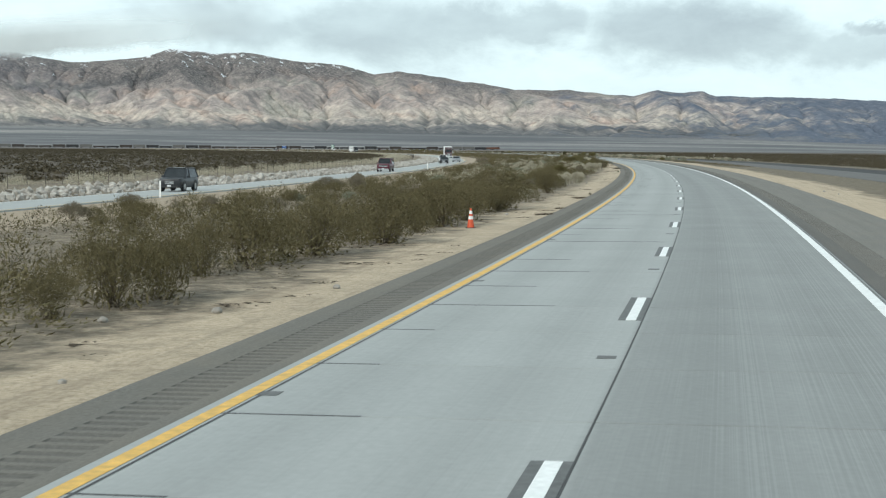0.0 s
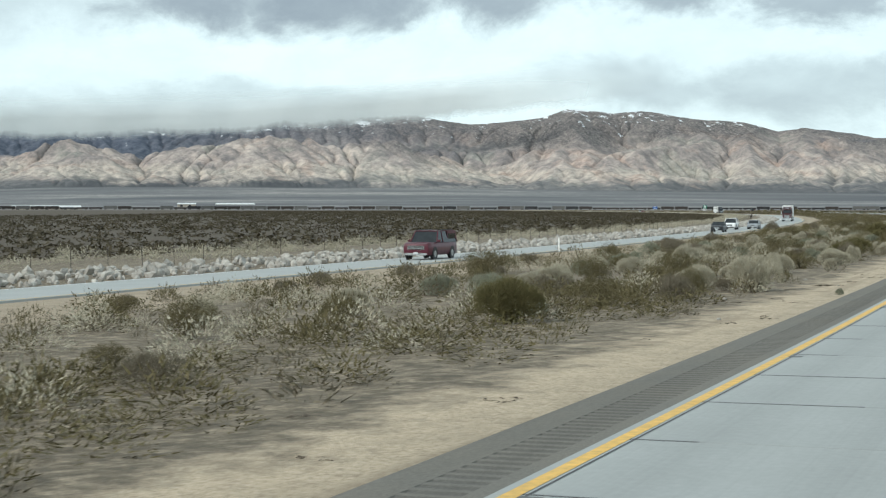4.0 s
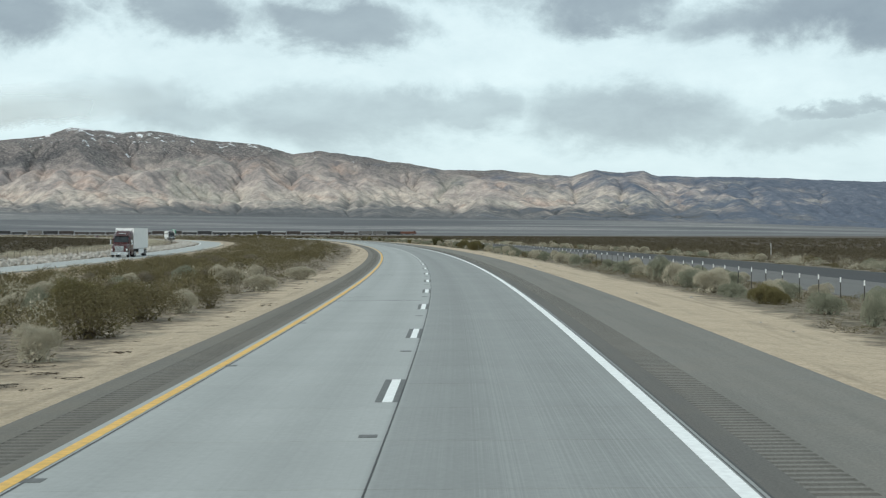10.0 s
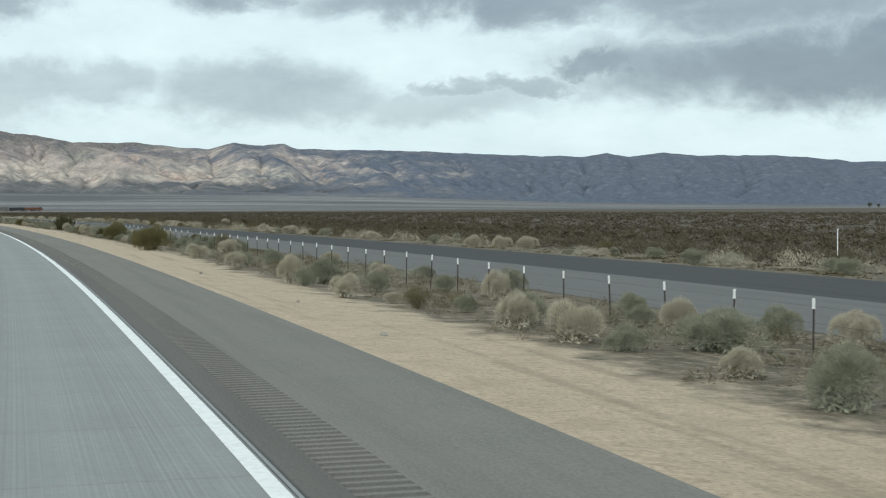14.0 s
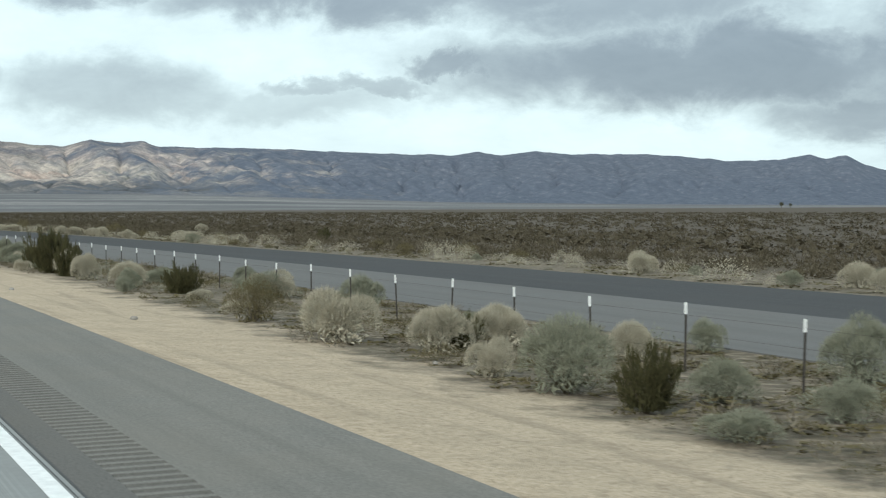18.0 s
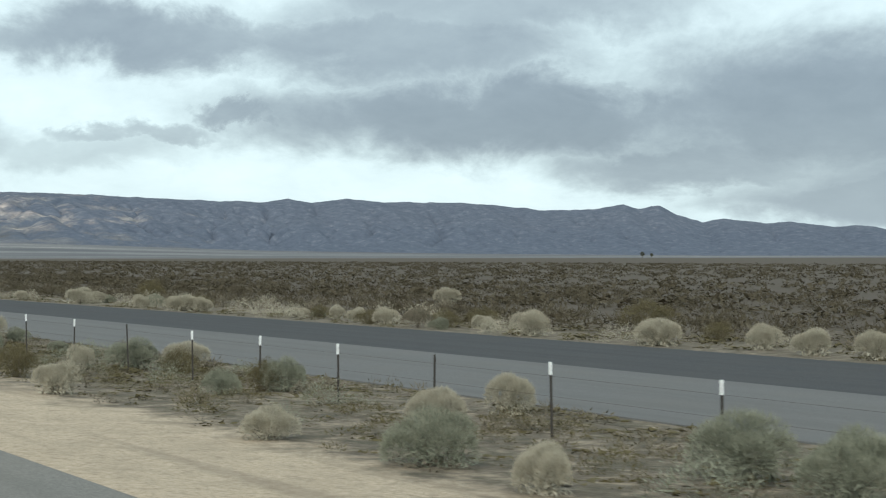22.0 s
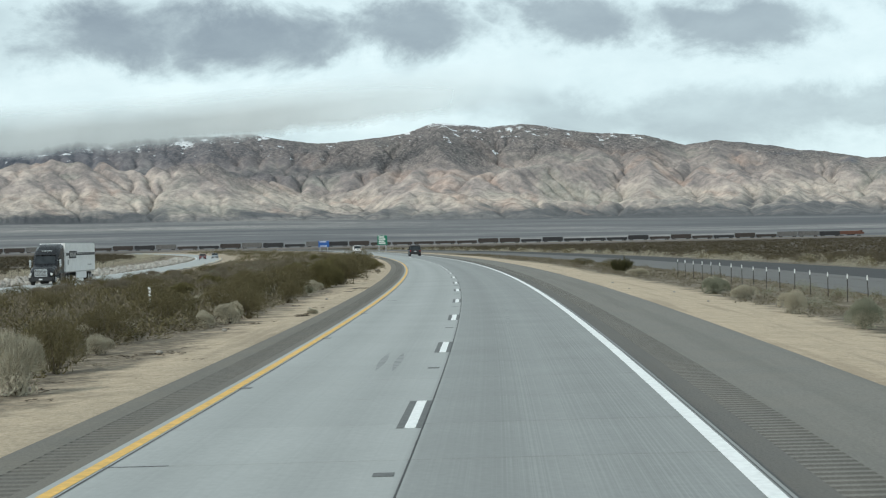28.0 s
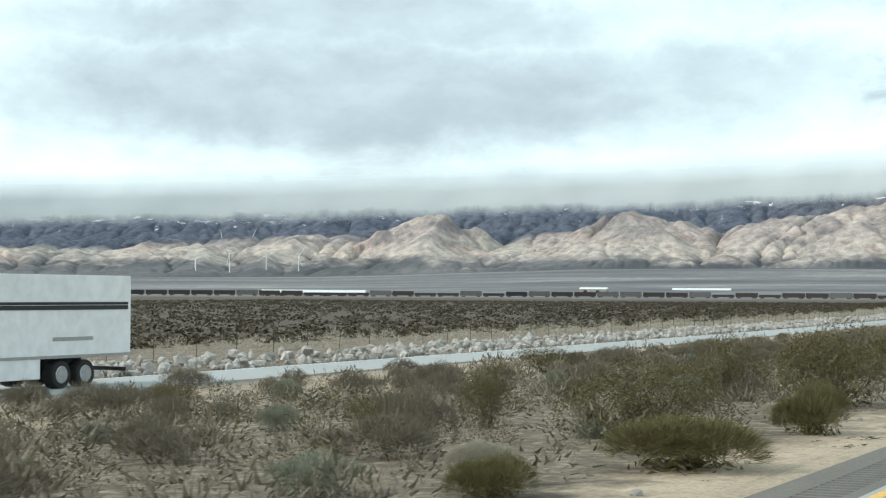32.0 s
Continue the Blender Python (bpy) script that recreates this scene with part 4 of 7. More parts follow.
MODELS, USED = {}, {}
KINDS = ["creosote", "rabbitbrush", "saltbush", "yellow_bush", "dry_shrub", "broom"]
for kd in KINDS:
    MODELS[kd] = [bush_model(kd, i) for i in range(4)]


def bush(kind, s, d, h, w=None):
    """A bush h metres high and w wide at s, d."""
    h = min(h, 2.3)
    w = h * 1.1 if w is None else max(w / 2, 0.5 * h)
    x, y = xy(s, d)
    i = USED.get(kind, 0)
    USED[kind] = i + 1
    m = pose(float(x), float(y), float(ground_z(d)) - 0.03, 0, 0, (i * 137.5) % 360) @ Matrix.Diagonal((w, w, h, 1))
    src = MODELS[kind][i % 4]
    if i < 4:
        src.matrix_basis = m
        return src
    return copy_thing(src, m @ Matrix.Diagonal((1 / src.scale[0], 1 / src.scale[1], 1 / src.scale[2], 1)))


def field(n, s0, s1, d0, d1, power=1.0):
    s = rng.uniform(s0, s1, n)
    d = d0 + (d1 - d0) * rng.random(n) ** power
    return s, d


# bushes that stand out along the way: kind, distance along, offset, height, width
bush("creosote", 23.2, -8.93, 0.86, 1.03)
bush("creosote", 25.0, -8.61, 1.61, 1.84)
bush("creosote", 26.5, -8.26, 1.45, 1.55)
bush("creosote", 31.7, -9.37, 1.27, 1.38)
bush("creosote", 35.0, -9.25, 1.64, 2.53)
bush("creosote", 38.8, -8.63, 1.53, 2.51)
bush("creosote", 43.5, -7.86, 1.55, 2.79)
bush("creosote", 49.3, -7.97, 1.25, 1.25)
bush("creosote", 53.6, -7.92, 1.70, 2.84)
bush("creosote", 54.7, -9.22, 1.14, 1.47)
bush("creosote", 56.3, -9.06, 1.22, 1.31)
bush("creosote", 58.2, -7.79, 1.38, 2.12)
bush("creosote", 66.0, -8.51, 1.31, 2.38)
bush("creosote", 67.6, -7.69, 1.24, 1.86)
bush("creosote", 69.4, -7.93, 1.95, 3.65)
bush("creosote", 70.0, -12.77, 1.23, 2.45)
bush("creosote", 82.9, -9.14, 0.75, 0.81)
bush("dry_shrub", 86.4, -9.90, 0.64, 0.64)
bush("rabbitbrush", 87.3, -8.58, 0.56, 1.36)
bush("dry_shrub", 90.5, -5.16, 0.17, 0.19)
bush("creosote", 91.7, -13.76, 1.02, 2.55)
bush("creosote", 95.3, -7.88, 1.58, 1.47)
bush("creosote", 98.9, -10.50, 1.02, 1.68)
bush("creosote", 103.4, -8.55, 1.60, 1.60)
bush("dry_shrub", 103.5, -8.02, 0.60, 0.66)
bush("creosote", 110.9, -9.62, 1.67, 1.91)
bush("creosote", 112.2, -8.36, 0.81, 0.98)
bush("rabbitbrush", 117.3, -8.37, 0.90, 1.44)
bush("rabbitbrush", 121.4, -7.54, 0.87, 1.35)
bush("dry_shrub", 123.0, -24.67, 1.08, 1.73)
bush("dry_shrub", 123.9, -27.12, 1.11, 2.22)
bush("rabbitbrush", 134.6, -7.93, 0.72, 0.96)
bush("dry_shrub", 141.9, -27.94, 1.12, 1.40)
bush("creosote", 180.8, -9.60, 1.02, 0.70)
bush("saltbush", 181.9, -5.37, 0.21, 0.30)
bush("rabbitbrush", 183.5, -10.32, 0.76, 0.95)
bush("rabbitbrush", 184.1, -8.26, 1.03, 2.05)
bush("rabbitbrush", 185.3, -10.35, 0.82, 1.41)
bush("rabbitbrush", 187.9, -9.10, 0.59, 1.18)
bush("creosote", 190.2, -8.27, 0.45, 0.63)
bush("rabbitbrush", 195.3, -11.17, 0.55, 1.22)
bush("creosote", 196.3, -13.32, 1.22, 1.98)
bush("rabbitbrush", 196.6, -9.86, 0.90, 1.35)
bush("rabbitbrush", 198.9, -9.64, 0.78, 1.32)
bush("rabbitbrush", 201.4, -8.07, 0.57, 0.76)
bush("creosote", 204.5, -9.63, 0.76, 1.32)
bush("rabbitbrush", 207.9, -8.62, 0.82, 2.09)
bush("creosote", 208.9, -25.61, 1.32, 3.16)
bush("rabbitbrush", 212.6, -8.31, 0.80, 0.63)
bush("rabbitbrush", 214.4, -8.57, 0.63, 1.07)
bush("dry_shrub", 217.8, -9.11, 0.89, 1.26)
bush("rabbitbrush", 219.9, -12.23, 0.69, 1.20)
bush("yellow_bush", 221.0, -9.19, 0.97, 2.33)
bush("rabbitbrush", 222.9, -7.77, 0.80, 1.20)
bush("creosote", 225.1, -7.09, 1.24, 2.49)
bush("creosote", 226.3, -23.92, 1.13, 2.04)
bush("rabbitbrush", 226.4, -8.54, 0.75, 1.20)
bush("creosote", 228.0, -13.48, 1.11, 2.87)
bush("creosote", 229.5, -8.38, 0.77, 1.21)
bush("rabbitbrush", 230.9, -8.16, 0.63, 0.92)
bush("creosote", 237.8, -26.35, 0.99, 0.82)
bush("creosote", 238.1, -9.18, 0.77, 1.54)
bush("saltbush", 239.2, -24.13, 0.90, 1.56)
bush("dry_shrub", 240.0, -22.68, 1.08, 1.89)
bush("creosote", 244.0, -8.25, 1.51, 2.70)
bush("creosote", 246.7, -17.14, 1.06, 1.94)
bush("rabbitbrush", 247.3, -9.03, 0.56, 0.69)
bush("creosote", 248.9, -8.36, 1.42, 1.59)
bush("rabbitbrush", 251.9, -7.42, 0.83, 1.30)
bush("rabbitbrush", 252.0, -12.46, 0.33, 0.99)
bush("creosote", 252.0, -14.64, 0.96, 2.87)
bush("dry_shrub", 252.8, -25.57, 1.14, 2.28)
bush("creosote", 253.2, -9.76, 1.22, 1.47)
bush("rabbitbrush", 255.4, -8.13, 0.52, 0.95)
bush("creosote", 257.3, -23.14, 0.87, 1.31)
bush("creosote", 258.1, -8.07, 1.00, 0.95)
bush("rabbitbrush", 258.6, -8.04, 0.34, 0.48)
bush("rabbitbrush", 261.4, -8.22, 0.79, 1.27)
bush("creosote", 263.6, -12.22, 1.06, 1.77)
bush("saltbush", 264.8, -8.30, 0.47, 0.70)
bush("saltbush", 267.2, -7.74, 0.44, 0.62)
bush("saltbush", 271.1, -8.33, 0.35, 0.62)
bush("creosote", 274.4, -8.20, 0.82, 1.50)
bush("yellow_bush", 274.6, -11.65, 1.38, 2.76)
bush("dry_shrub", 275.5, -26.18, 1.12, 1.55)
bush("creosote", 280.8, -8.22, 0.56, 0.59)
bush("saltbush", 281.0, -21.58, 0.65, 1.49)
bush("rabbitbrush", 282.0, -23.51, 0.77, 1.54)
bush("yellow_bush", 282.8, -10.87, 1.44, 2.70)
bush("rabbitbrush", 283.1, -8.33, 0.59, 1.04)
bush("creosote", 284.8, -7.98, 0.65, 0.83)
bush("saltbush", 285.2, -27.56, 0.56, 1.04)
bush("rabbitbrush", 286.8, -8.65, 0.73, 1.54)
bush("yellow_bush", 286.9, -12.81, 1.33, 1.06)
bush("dry_shrub", 288.5, -10.84, 0.27, 0.81)
bush("dry_shrub", 288.6, -12.72, 0.75, 1.12)
bush("creosote", 290.2, -8.18, 0.50, 0.73)
bush("rabbitbrush", 293.9, -8.88, 0.31, 0.63)
bush("creosote", 294.7, -14.14, 1.65, 2.85)
bush("rabbitbrush", 294.9, -11.19, 0.66, 1.32)
bush("rabbitbrush", 296.2, -8.92, 0.56, 1.35)
bush("creosote", 296.5, -21.95, 1.39, 4.00)
bush("rabbitbrush", 298.9, -8.62, 1.05, 2.10)
bush("rabbitbrush", 301.6, -9.60, 0.72, 1.70)
bush("rabbitbrush", 303.4, -8.99, 0.61, 1.09)
bush("dry_shrub", 303.5, -12.76, 0.98, 1.82)
bush("creosote", 304.4, -7.41, 1.01, 2.02)
bush("creosote", 306.3, -23.16, 1.35, 1.62)
bush("rabbitbrush", 306.8, -8.94, 1.10, 1.62)
bush("creosote", 308.2, -16.53, 1.12, 1.76)
bush("creosote", 309.2, -7.79, 1.01, 1.70)
bush("rabbitbrush", 316.0, -7.20, 0.88, 1.75)
bush("saltbush", 321.1, -8.10, 0.88, 1.37)
bush("creosote", 330.3, -28.08, 1.11, 1.97)
bush("saltbush", 331.0, -8.02, 0.80, 1.38)
bush("rabbitbrush", 337.4, -7.99, 0.89, 1.38)
bush("creosote", 344.7, -7.56, 1.52, 3.32)
bush("creosote", 345.4, -8.69, 1.65, 2.31)
bush("rabbitbrush", 348.5, -8.43, 0.70, 1.23)
bush("creosote", 349.8, -12.19, 1.65, 3.66)
bush("dry_shrub", 350.1, -29.50, 1.56, 2.18)
bush("creosote", 352.0, -7.72, 1.31, 2.43)
bush("dry_shrub", 352.9, -24.37, 1.21, 1.41)
bush("rabbitbrush", 358.8, -7.69, 0.84, 1.26)
bush("creosote", 361.7, -20.76, 1.83, 4.12)
bush("rabbitbrush", 364.5, -7.60, 0.79, 1.25)
bush("dry_shrub", 364.8, -31.03, 1.08, 1.81)
bush("creosote", 371.8, -8.23, 1.39, 2.77)
bush("saltbush", 377.9, 12.69, 0.96, 0.96)
bush("creosote", 379.4, -8.29, 1.32, 2.64)
bush("rabbitbrush", 384.1, -7.90, 0.82, 1.45)
bush("saltbush", 384.2, 12.80, 0.82, 1.45)
bush("creosote", 387.7, -7.52, 0.87, 1.36)
bush("yellow_bush", 391.3, 12.69, 0.58, 1.06)
bush("yellow_bush", 391.9, 12.33, 0.73, 1.25)
bush("rabbitbrush", 394.2, 13.10, 0.85, 1.28)
bush("saltbush", 398.2, 12.37, 0.60, 1.44)
bush("rabbitbrush", 400.7, 14.72, 0.78, 1.43)
bush("rabbitbrush", 402.9, 12.33, 1.11, 2.22)
bush("rabbitbrush", 404.1, -7.56, 0.75, 2.01)
bush("rabbitbrush", 405.0, 12.79, 1.08, 1.58)
bush("rabbitbrush", 413.3, 12.95, 0.95, 1.73)
bush("rabbitbrush", 414.7, 12.66, 1.15, 2.31)
bush("rabbitbrush", 421.0, -7.14, 0.77, 2.17)
bush("saltbush", 422.4, 12.92, 1.36, 1.78)
bush("rabbitbrush", 422.8, 12.66, 0.82, 1.85)
bush("rabbitbrush", 432.2, 12.98, 0.69, 1.00)
bush("saltbush", 436.0, 13.24, 0.62, 0.97)
bush("rabbitbrush", 439.6, 13.77, 0.98, 1.66)
bush("saltbush", 440.4, 17.44, 0.55, 0.95)
bush("rabbitbrush", 442.3, 14.12, 0.80, 0.96)
bush("rabbitbrush", 457.6, 16.19, 0.85, 1.49)
bush("creosote", 464.4, 14.10, 0.54, 0.94)
bush("saltbush", 466.1, 12.51, 0.84, 1.20)
bush("rabbitbrush", 472.5, 11.93, 0.92, 1.57)
bush("saltbush", 483.2, 11.55, 0.85, 1.11)
bush("rabbitbrush", 487.3, 12.09, 0.53, 0.83)
bush("rabbitbrush", 492.9, 17.21, 0.79, 1.24)
bush("rabbitbrush", 493.9, 11.78, 0.81, 1.35)
bush("saltbush", 495.7, 16.97, 0.67, 1.09)
bush("rabbitbrush", 497.5, 15.44, 0.75, 1.00)
bush("rabbitbrush", 497.6, 11.78, 0.84, 1.14)
bush("saltbush", 503.1, 16.65, 0.65, 0.87)
bush("creosote", 505.7, 11.67, 0.59, 0.89)
bush("rabbitbrush", 508.3, 11.62, 0.31, 0.70)
bush("rabbitbrush", 511.0, 10.82, 0.66, 1.07)
bush("rabbitbrush", 511.2, 15.54, 0.85, 1.02)
bush("saltbush", 515.2, 12.83, 0.63, 0.90)
bush("saltbush", 518.3, 11.02, 0.57, 0.86)
bush("rabbitbrush", 520.4, 10.91, 0.99, 1.18)
bush("rabbitbrush", 534.4, 11.11, 0.74, 1.23)
bush("rabbitbrush", 546.4, 10.93, 0.80, 1.44)
bush("yellow_bush", 564.0, 10.40, 1.39, 2.31)
bush("creosote", 575.4, 10.82, 1.24, 1.36)
bush("creosote", 576.3, 16.69, 1.10, 1.57)
bush("broom", 577.1, 11.07, 1.31, 1.14)
bush("saltbush", 579.1, 11.35, 0.63, 0.76)
bush("rabbitbrush", 581.1, 11.62, 0.28, 0.83)
bush("saltbush", 584.3, 11.22, 0.51, 0.86)
bush("saltbush", 586.3, 11.43, 0.47, 0.59)
bush("saltbush", 588.1, 17.08, 0.70, 1.30)
bush("rabbitbrush", 588.1, 11.23, 0.59, 1.00)
bush("broom", 588.6, 13.57, 1.00, 1.05)
bush("saltbush", 590.4, 17.02, 0.69, 1.17)
bush("saltbush", 593.5, 12.06, 0.60, 1.31)
bush("saltbush", 595.1, 15.57, 0.71, 0.83)
bush("saltbush", 596.5, 11.93, 0.59, 1.66)
bush("rabbitbrush", 596.7, 14.64, 0.49, 0.98)
bush("yellow_bush", 598.1, 17.80, 0.67, 0.81)
bush("yellow_bush", 601.9, 11.76, 1.30, 2.16)
bush("saltbush", 612.9, 11.40, 0.32, 1.10)
bush("saltbush", 614.2, 13.79, 0.55, 0.88)
bush("broom", 615.7, 11.76, 0.96, 1.03)
bush("saltbush", 618.1, 11.82, 1.02, 1.63)
bush("saltbush", 618.2, 16.97, 1.05, 1.28)
bush("rabbitbrush", 620.3, 11.62, 0.57, 0.88)
bush("rabbitbrush", 622.7, 15.48, 0.71, 1.02)
bush("saltbush", 624.0, 17.80, 0.61, 0.89)
bush("rabbitbrush", 624.9, 12.64, 0.86, 1.51)
bush("broom", 625.2, 13.22, 0.76, 0.98)
bush("rabbitbrush", 625.7, 14.28, 0.88, 1.54)
bush("rabbitbrush", 627.0, 11.45, 1.00, 1.78)
bush("rabbitbrush", 628.7, 11.90, 0.58, 1.16)
bush("creosote", 633.3, 11.57, 1.10, 1.46)
bush("rabbitbrush", 636.5, 12.02, 0.35, 0.99)
bush("saltbush", 638.2, 15.93, 0.99, 1.37)
bush("rabbitbrush", 641.9, 12.38, 0.40, 1.12)
bush("rabbitbrush", 644.2, 15.20, 0.85, 1.71)
bush("broom", 646.3, 13.06, 1.09, 1.58)
bush("saltbush", 647.3, 11.44, 0.48, 0.69)
bush("saltbush", 649.7, 12.09, 0.70, 0.85)
bush("rabbitbrush", 653.1, 12.83, 0.80, 1.59)
bush("saltbush", 654.8, 13.31, 0.57, 0.76)
bush("rabbitbrush", 655.9, 11.78, 1.01, 1.34)
bush("broom", 658.5, 11.69, 1.34, 1.36)
bush("rabbitbrush", 661.7, 12.32, 1.03, 1.71)
bush("broom", 662.7, 11.98, 1.83, 2.25)
bush("rabbitbrush", 665.2, 11.00, 0.50, 0.88)
bush("broom", 668.3, 12.66, 1.83, 2.76)
bush("broom", 672.2, 12.51, 1.13, 1.21)
bush("saltbush", 676.5, 12.35, 0.50, 1.32)
bush("saltbush", 677.8, 10.98, 0.51, 1.35)
bush("saltbush", 679.5, 11.91, 0.34, 0.81)
bush("creosote", 679.8, 13.35, 0.35, 0.64)
bush("saltbush", 681.2, 10.96, 0.67, 1.19)
bush("rabbitbrush", 683.1, 13.45, 0.48, 0.72)
bush("saltbush", 686.5, 10.89, 0.87, 1.30)
bush("saltbush", 687.4, 14.98, 0.58, 0.96)
bush("saltbush", 688.7, 13.63, 0.59, 0.78)
bush("rabbitbrush", 689.0, 10.86, 0.57, 0.76)
bush("creosote", 691.6, 15.81, 0.50, 0.99)
bush("saltbush", 702.1, 15.59, 0.86, 1.29)
bush("rabbitbrush", 702.2, 13.51, 0.49, 0.99)
bush("rabbitbrush", 703.4, 12.20, 0.43, 0.86)
bush("rabbitbrush", 703.5, 17.80, 0.38, 1.06)
bush("creosote", 704.8, 12.04, 0.52, 0.59)
bush("creosote", 707.2, 12.26, 0.81, 1.08)
bush("rabbitbrush", 707.6, 11.06, 0.55, 1.73)
bush("saltbush", 711.0, 10.78, 0.36, 0.48)
bush("broom", 711.1, 15.61, 0.95, 0.95)
bush("rabbitbrush", 712.6, 10.74, 0.78, 1.39)
bush("rabbitbrush", 717.1, 14.59, 0.67, 1.15)
bush("creosote", 718.6, 17.80, 0.39, 0.78)
bush("creosote", 718.8, 16.14, 0.94, 1.25)
bush("rabbitbrush", 720.6, 12.89, 0.32, 0.83)
bush("creosote", 720.9, 11.98, 0.69, 0.92)
bush("creosote", 721.2, 15.54, 0.59, 1.18)
bush("yellow_bush", 726.2, 11.23, 0.92, 1.63)
bush("creosote", 726.9, 11.46, 1.05, 1.56)
bush("broom", 732.5, 47.79, 1.45, 1.57)
bush("rabbitbrush", 736.8, 36.65, 0.86, 3.53)
bush("creosote", 737.2, 12.63, 0.66, 1.03)
bush("dry_shrub", 743.4, 14.62, 0.40, 0.80)
bush("rabbitbrush", 744.4, 11.29, 0.62, 0.93)
bush("saltbush", 744.5, 16.03, 0.58, 0.87)
bush("saltbush", 747.2, 11.61, 0.72, 1.44)
bush("rabbitbrush", 750.7, 11.03, 0.48, 1.04)
bush("rabbitbrush", 758.3, 33.85, 0.90, 1.70)
bush("saltbush", 759.0, 14.08, 0.50, 0.89)
bush("rabbitbrush", 759.3, 10.92, 0.65, 1.08)
bush("saltbush", 759.6, 15.69, 0.75, 1.04)
bush("creosote", 759.7, 15.36, 0.72, 0.80)
bush("rabbitbrush", 760.7, 33.80, 0.84, 1.38)
bush("rabbitbrush", 763.0, 33.90, 0.77, 1.55)
bush("creosote", 764.2, 11.69, 0.81, 1.00)
bush("rabbitbrush", 765.9, 34.75, 0.77, 1.37)
bush("creosote", 766.0, 16.19, 0.62, 0.99)
bush("rabbitbrush", 766.1, 13.76, 0.67, 0.80)
bush("rabbitbrush", 768.9, 33.21, 0.88, 1.93)
bush("creosote", 770.9, 37.46, 0.76, 1.15)
bush("saltbush", 774.5, 13.97, 0.78, 1.26)
bush("rabbitbrush", 775.1, 12.27, 0.59, 0.63)
bush("saltbush", 775.3, 16.42, 0.34, 0.82)
bush("rabbitbrush", 776.1, 33.59, 0.89, 1.77)
bush("rabbitbrush", 777.0, 13.11, 0.34, 0.90)
bush("creosote", 777.4, 39.95, 1.28, 2.35)
bush("creosote", 778.5, 13.43, 0.24, 0.48)
bush("creosote", 780.2, 11.03, 0.60, 1.55)
bush("rabbitbrush", 780.3, 13.19, 0.64, 1.17)
bush("rabbitbrush", 781.6, 10.83, 0.33, 0.80)
bush("dry_shrub", 783.8, 33.74, 0.77, 1.32)
bush("saltbush", 784.7, 11.26, 0.58, 1.33)
bush("rabbitbrush", 786.7, 33.96, 0.69, 1.37)
bush("broom", 786.8, 15.31, 0.82, 1.59)
bush("creosote", 787.4, 33.77, 0.71, 1.42)
bush("creosote", 795.7, 35.87, 0.62, 1.04)
bush("rabbitbrush", 797.6, 35.70, 0.43, 1.53)
bush("rabbitbrush", 806.3, 33.80, 0.83, 2.57)
bush("creosote", 807.2, 12.76, 0.33, 0.67)
bush("saltbush", 807.3, 11.64, 0.53, 0.74)
bush("saltbush", 809.7, 14.50, 0.26, 0.53)
bush("yellow_bush", 810.6, 11.69, 0.74, 0.86)
bush("creosote", 810.8, 13.05, 0.33, 0.59)
bush("broom", 811.2, 15.70, 0.62, 0.58)
bush("rabbitbrush", 811.8, 33.80, 0.70, 1.40)
bush("saltbush", 814.8, 12.86, 0.31, 0.69)
bush("rabbitbrush", 817.4, 15.67, 0.80, 1.07)
bush("creosote", 819.9, 37.84, 1.61, 1.89)
bush("rabbitbrush", 820.7, 33.80, 0.96, 2.18)
bush("broom", 822.1, 11.44, 0.97, 0.97)
bush("rabbitbrush", 831.2, 66.49, 1.35, 2.54)
bush("broom", 845.6, 11.01, 1.01, 0.85)
bush("yellow_bush", 848.7, 10.89, 1.34, 1.34)
bush("rabbitbrush", 852.6, 11.32, 0.87, 0.96)
bush("broom", 854.2, 10.98, 1.10, 1.01)
bush("saltbush", 860.2, 11.84, 0.45, 0.90)
bush("creosote", 865.6, 11.31, 0.72, 0.91)
bush("creosote", 871.8, 11.56, 0.91, 1.21)
bush("saltbush", 883.6, 13.85, 1.06, 1.35)
bush("broom", 885.5, 12.71, 1.29, 1.19)
bush("rabbitbrush", 887.2, 11.66, 0.51, 1.23)
bush("creosote", 903.4, 12.79, 0.78, 1.04)
bush("rabbitbrush", 958.5, -7.64, 1.16, 1.16)
bush("creosote", 963.8, -8.35, 1.37, 1.37)
bush("rabbitbrush", 974.0, 11.21, 0.54, 0.93)
bush("saltbush", 974.1, 11.19, 0.80, 1.12)
bush("creosote", 974.2, -9.68, 1.28, 1.76)
bush("rabbitbrush", 981.7, -8.27, 0.55, 0.83)
bush("rabbitbrush", 982.5, 10.91, 0.75, 1.23)
bush("creosote", 983.1, -9.83, 1.53, 2.29)
bush("rabbitbrush", 984.0, -7.76, 0.73, 1.29)
bush("creosote", 987.2, -7.51, 1.27, 1.36)
bush("rabbitbrush", 988.8, -5.43, 0.23, 0.56)
bush("creosote", 990.0, -8.79, 1.49, 2.35)
bush("creosote", 992.7, -8.40, 1.76, 1.76)
bush("rabbitbrush", 995.3, 11.33, 0.57, 1.15)
bush("rabbitbrush", 995.5, 11.57, 0.58, 1.17)
bush("creosote", 1001.2, -7.66, 1.10, 1.37)
bush("saltbush", 1002.3, 11.39, 0.76, 1.52)
bush("creosote", 1002.8, -14.40, 1.50, 2.24)
bush("creosote", 1006.3, -9.91, 1.57, 2.35)
bush("rabbitbrush", 1006.9, 12.11, 0.68, 1.64)
bush("creosote", 1008.2, -9.23, 1.66, 2.49)
bush("creosote", 1012.2, -8.82, 1.58, 2.11)
bush("rabbitbrush", 1013.6, -9.05, 0.29, 0.50)
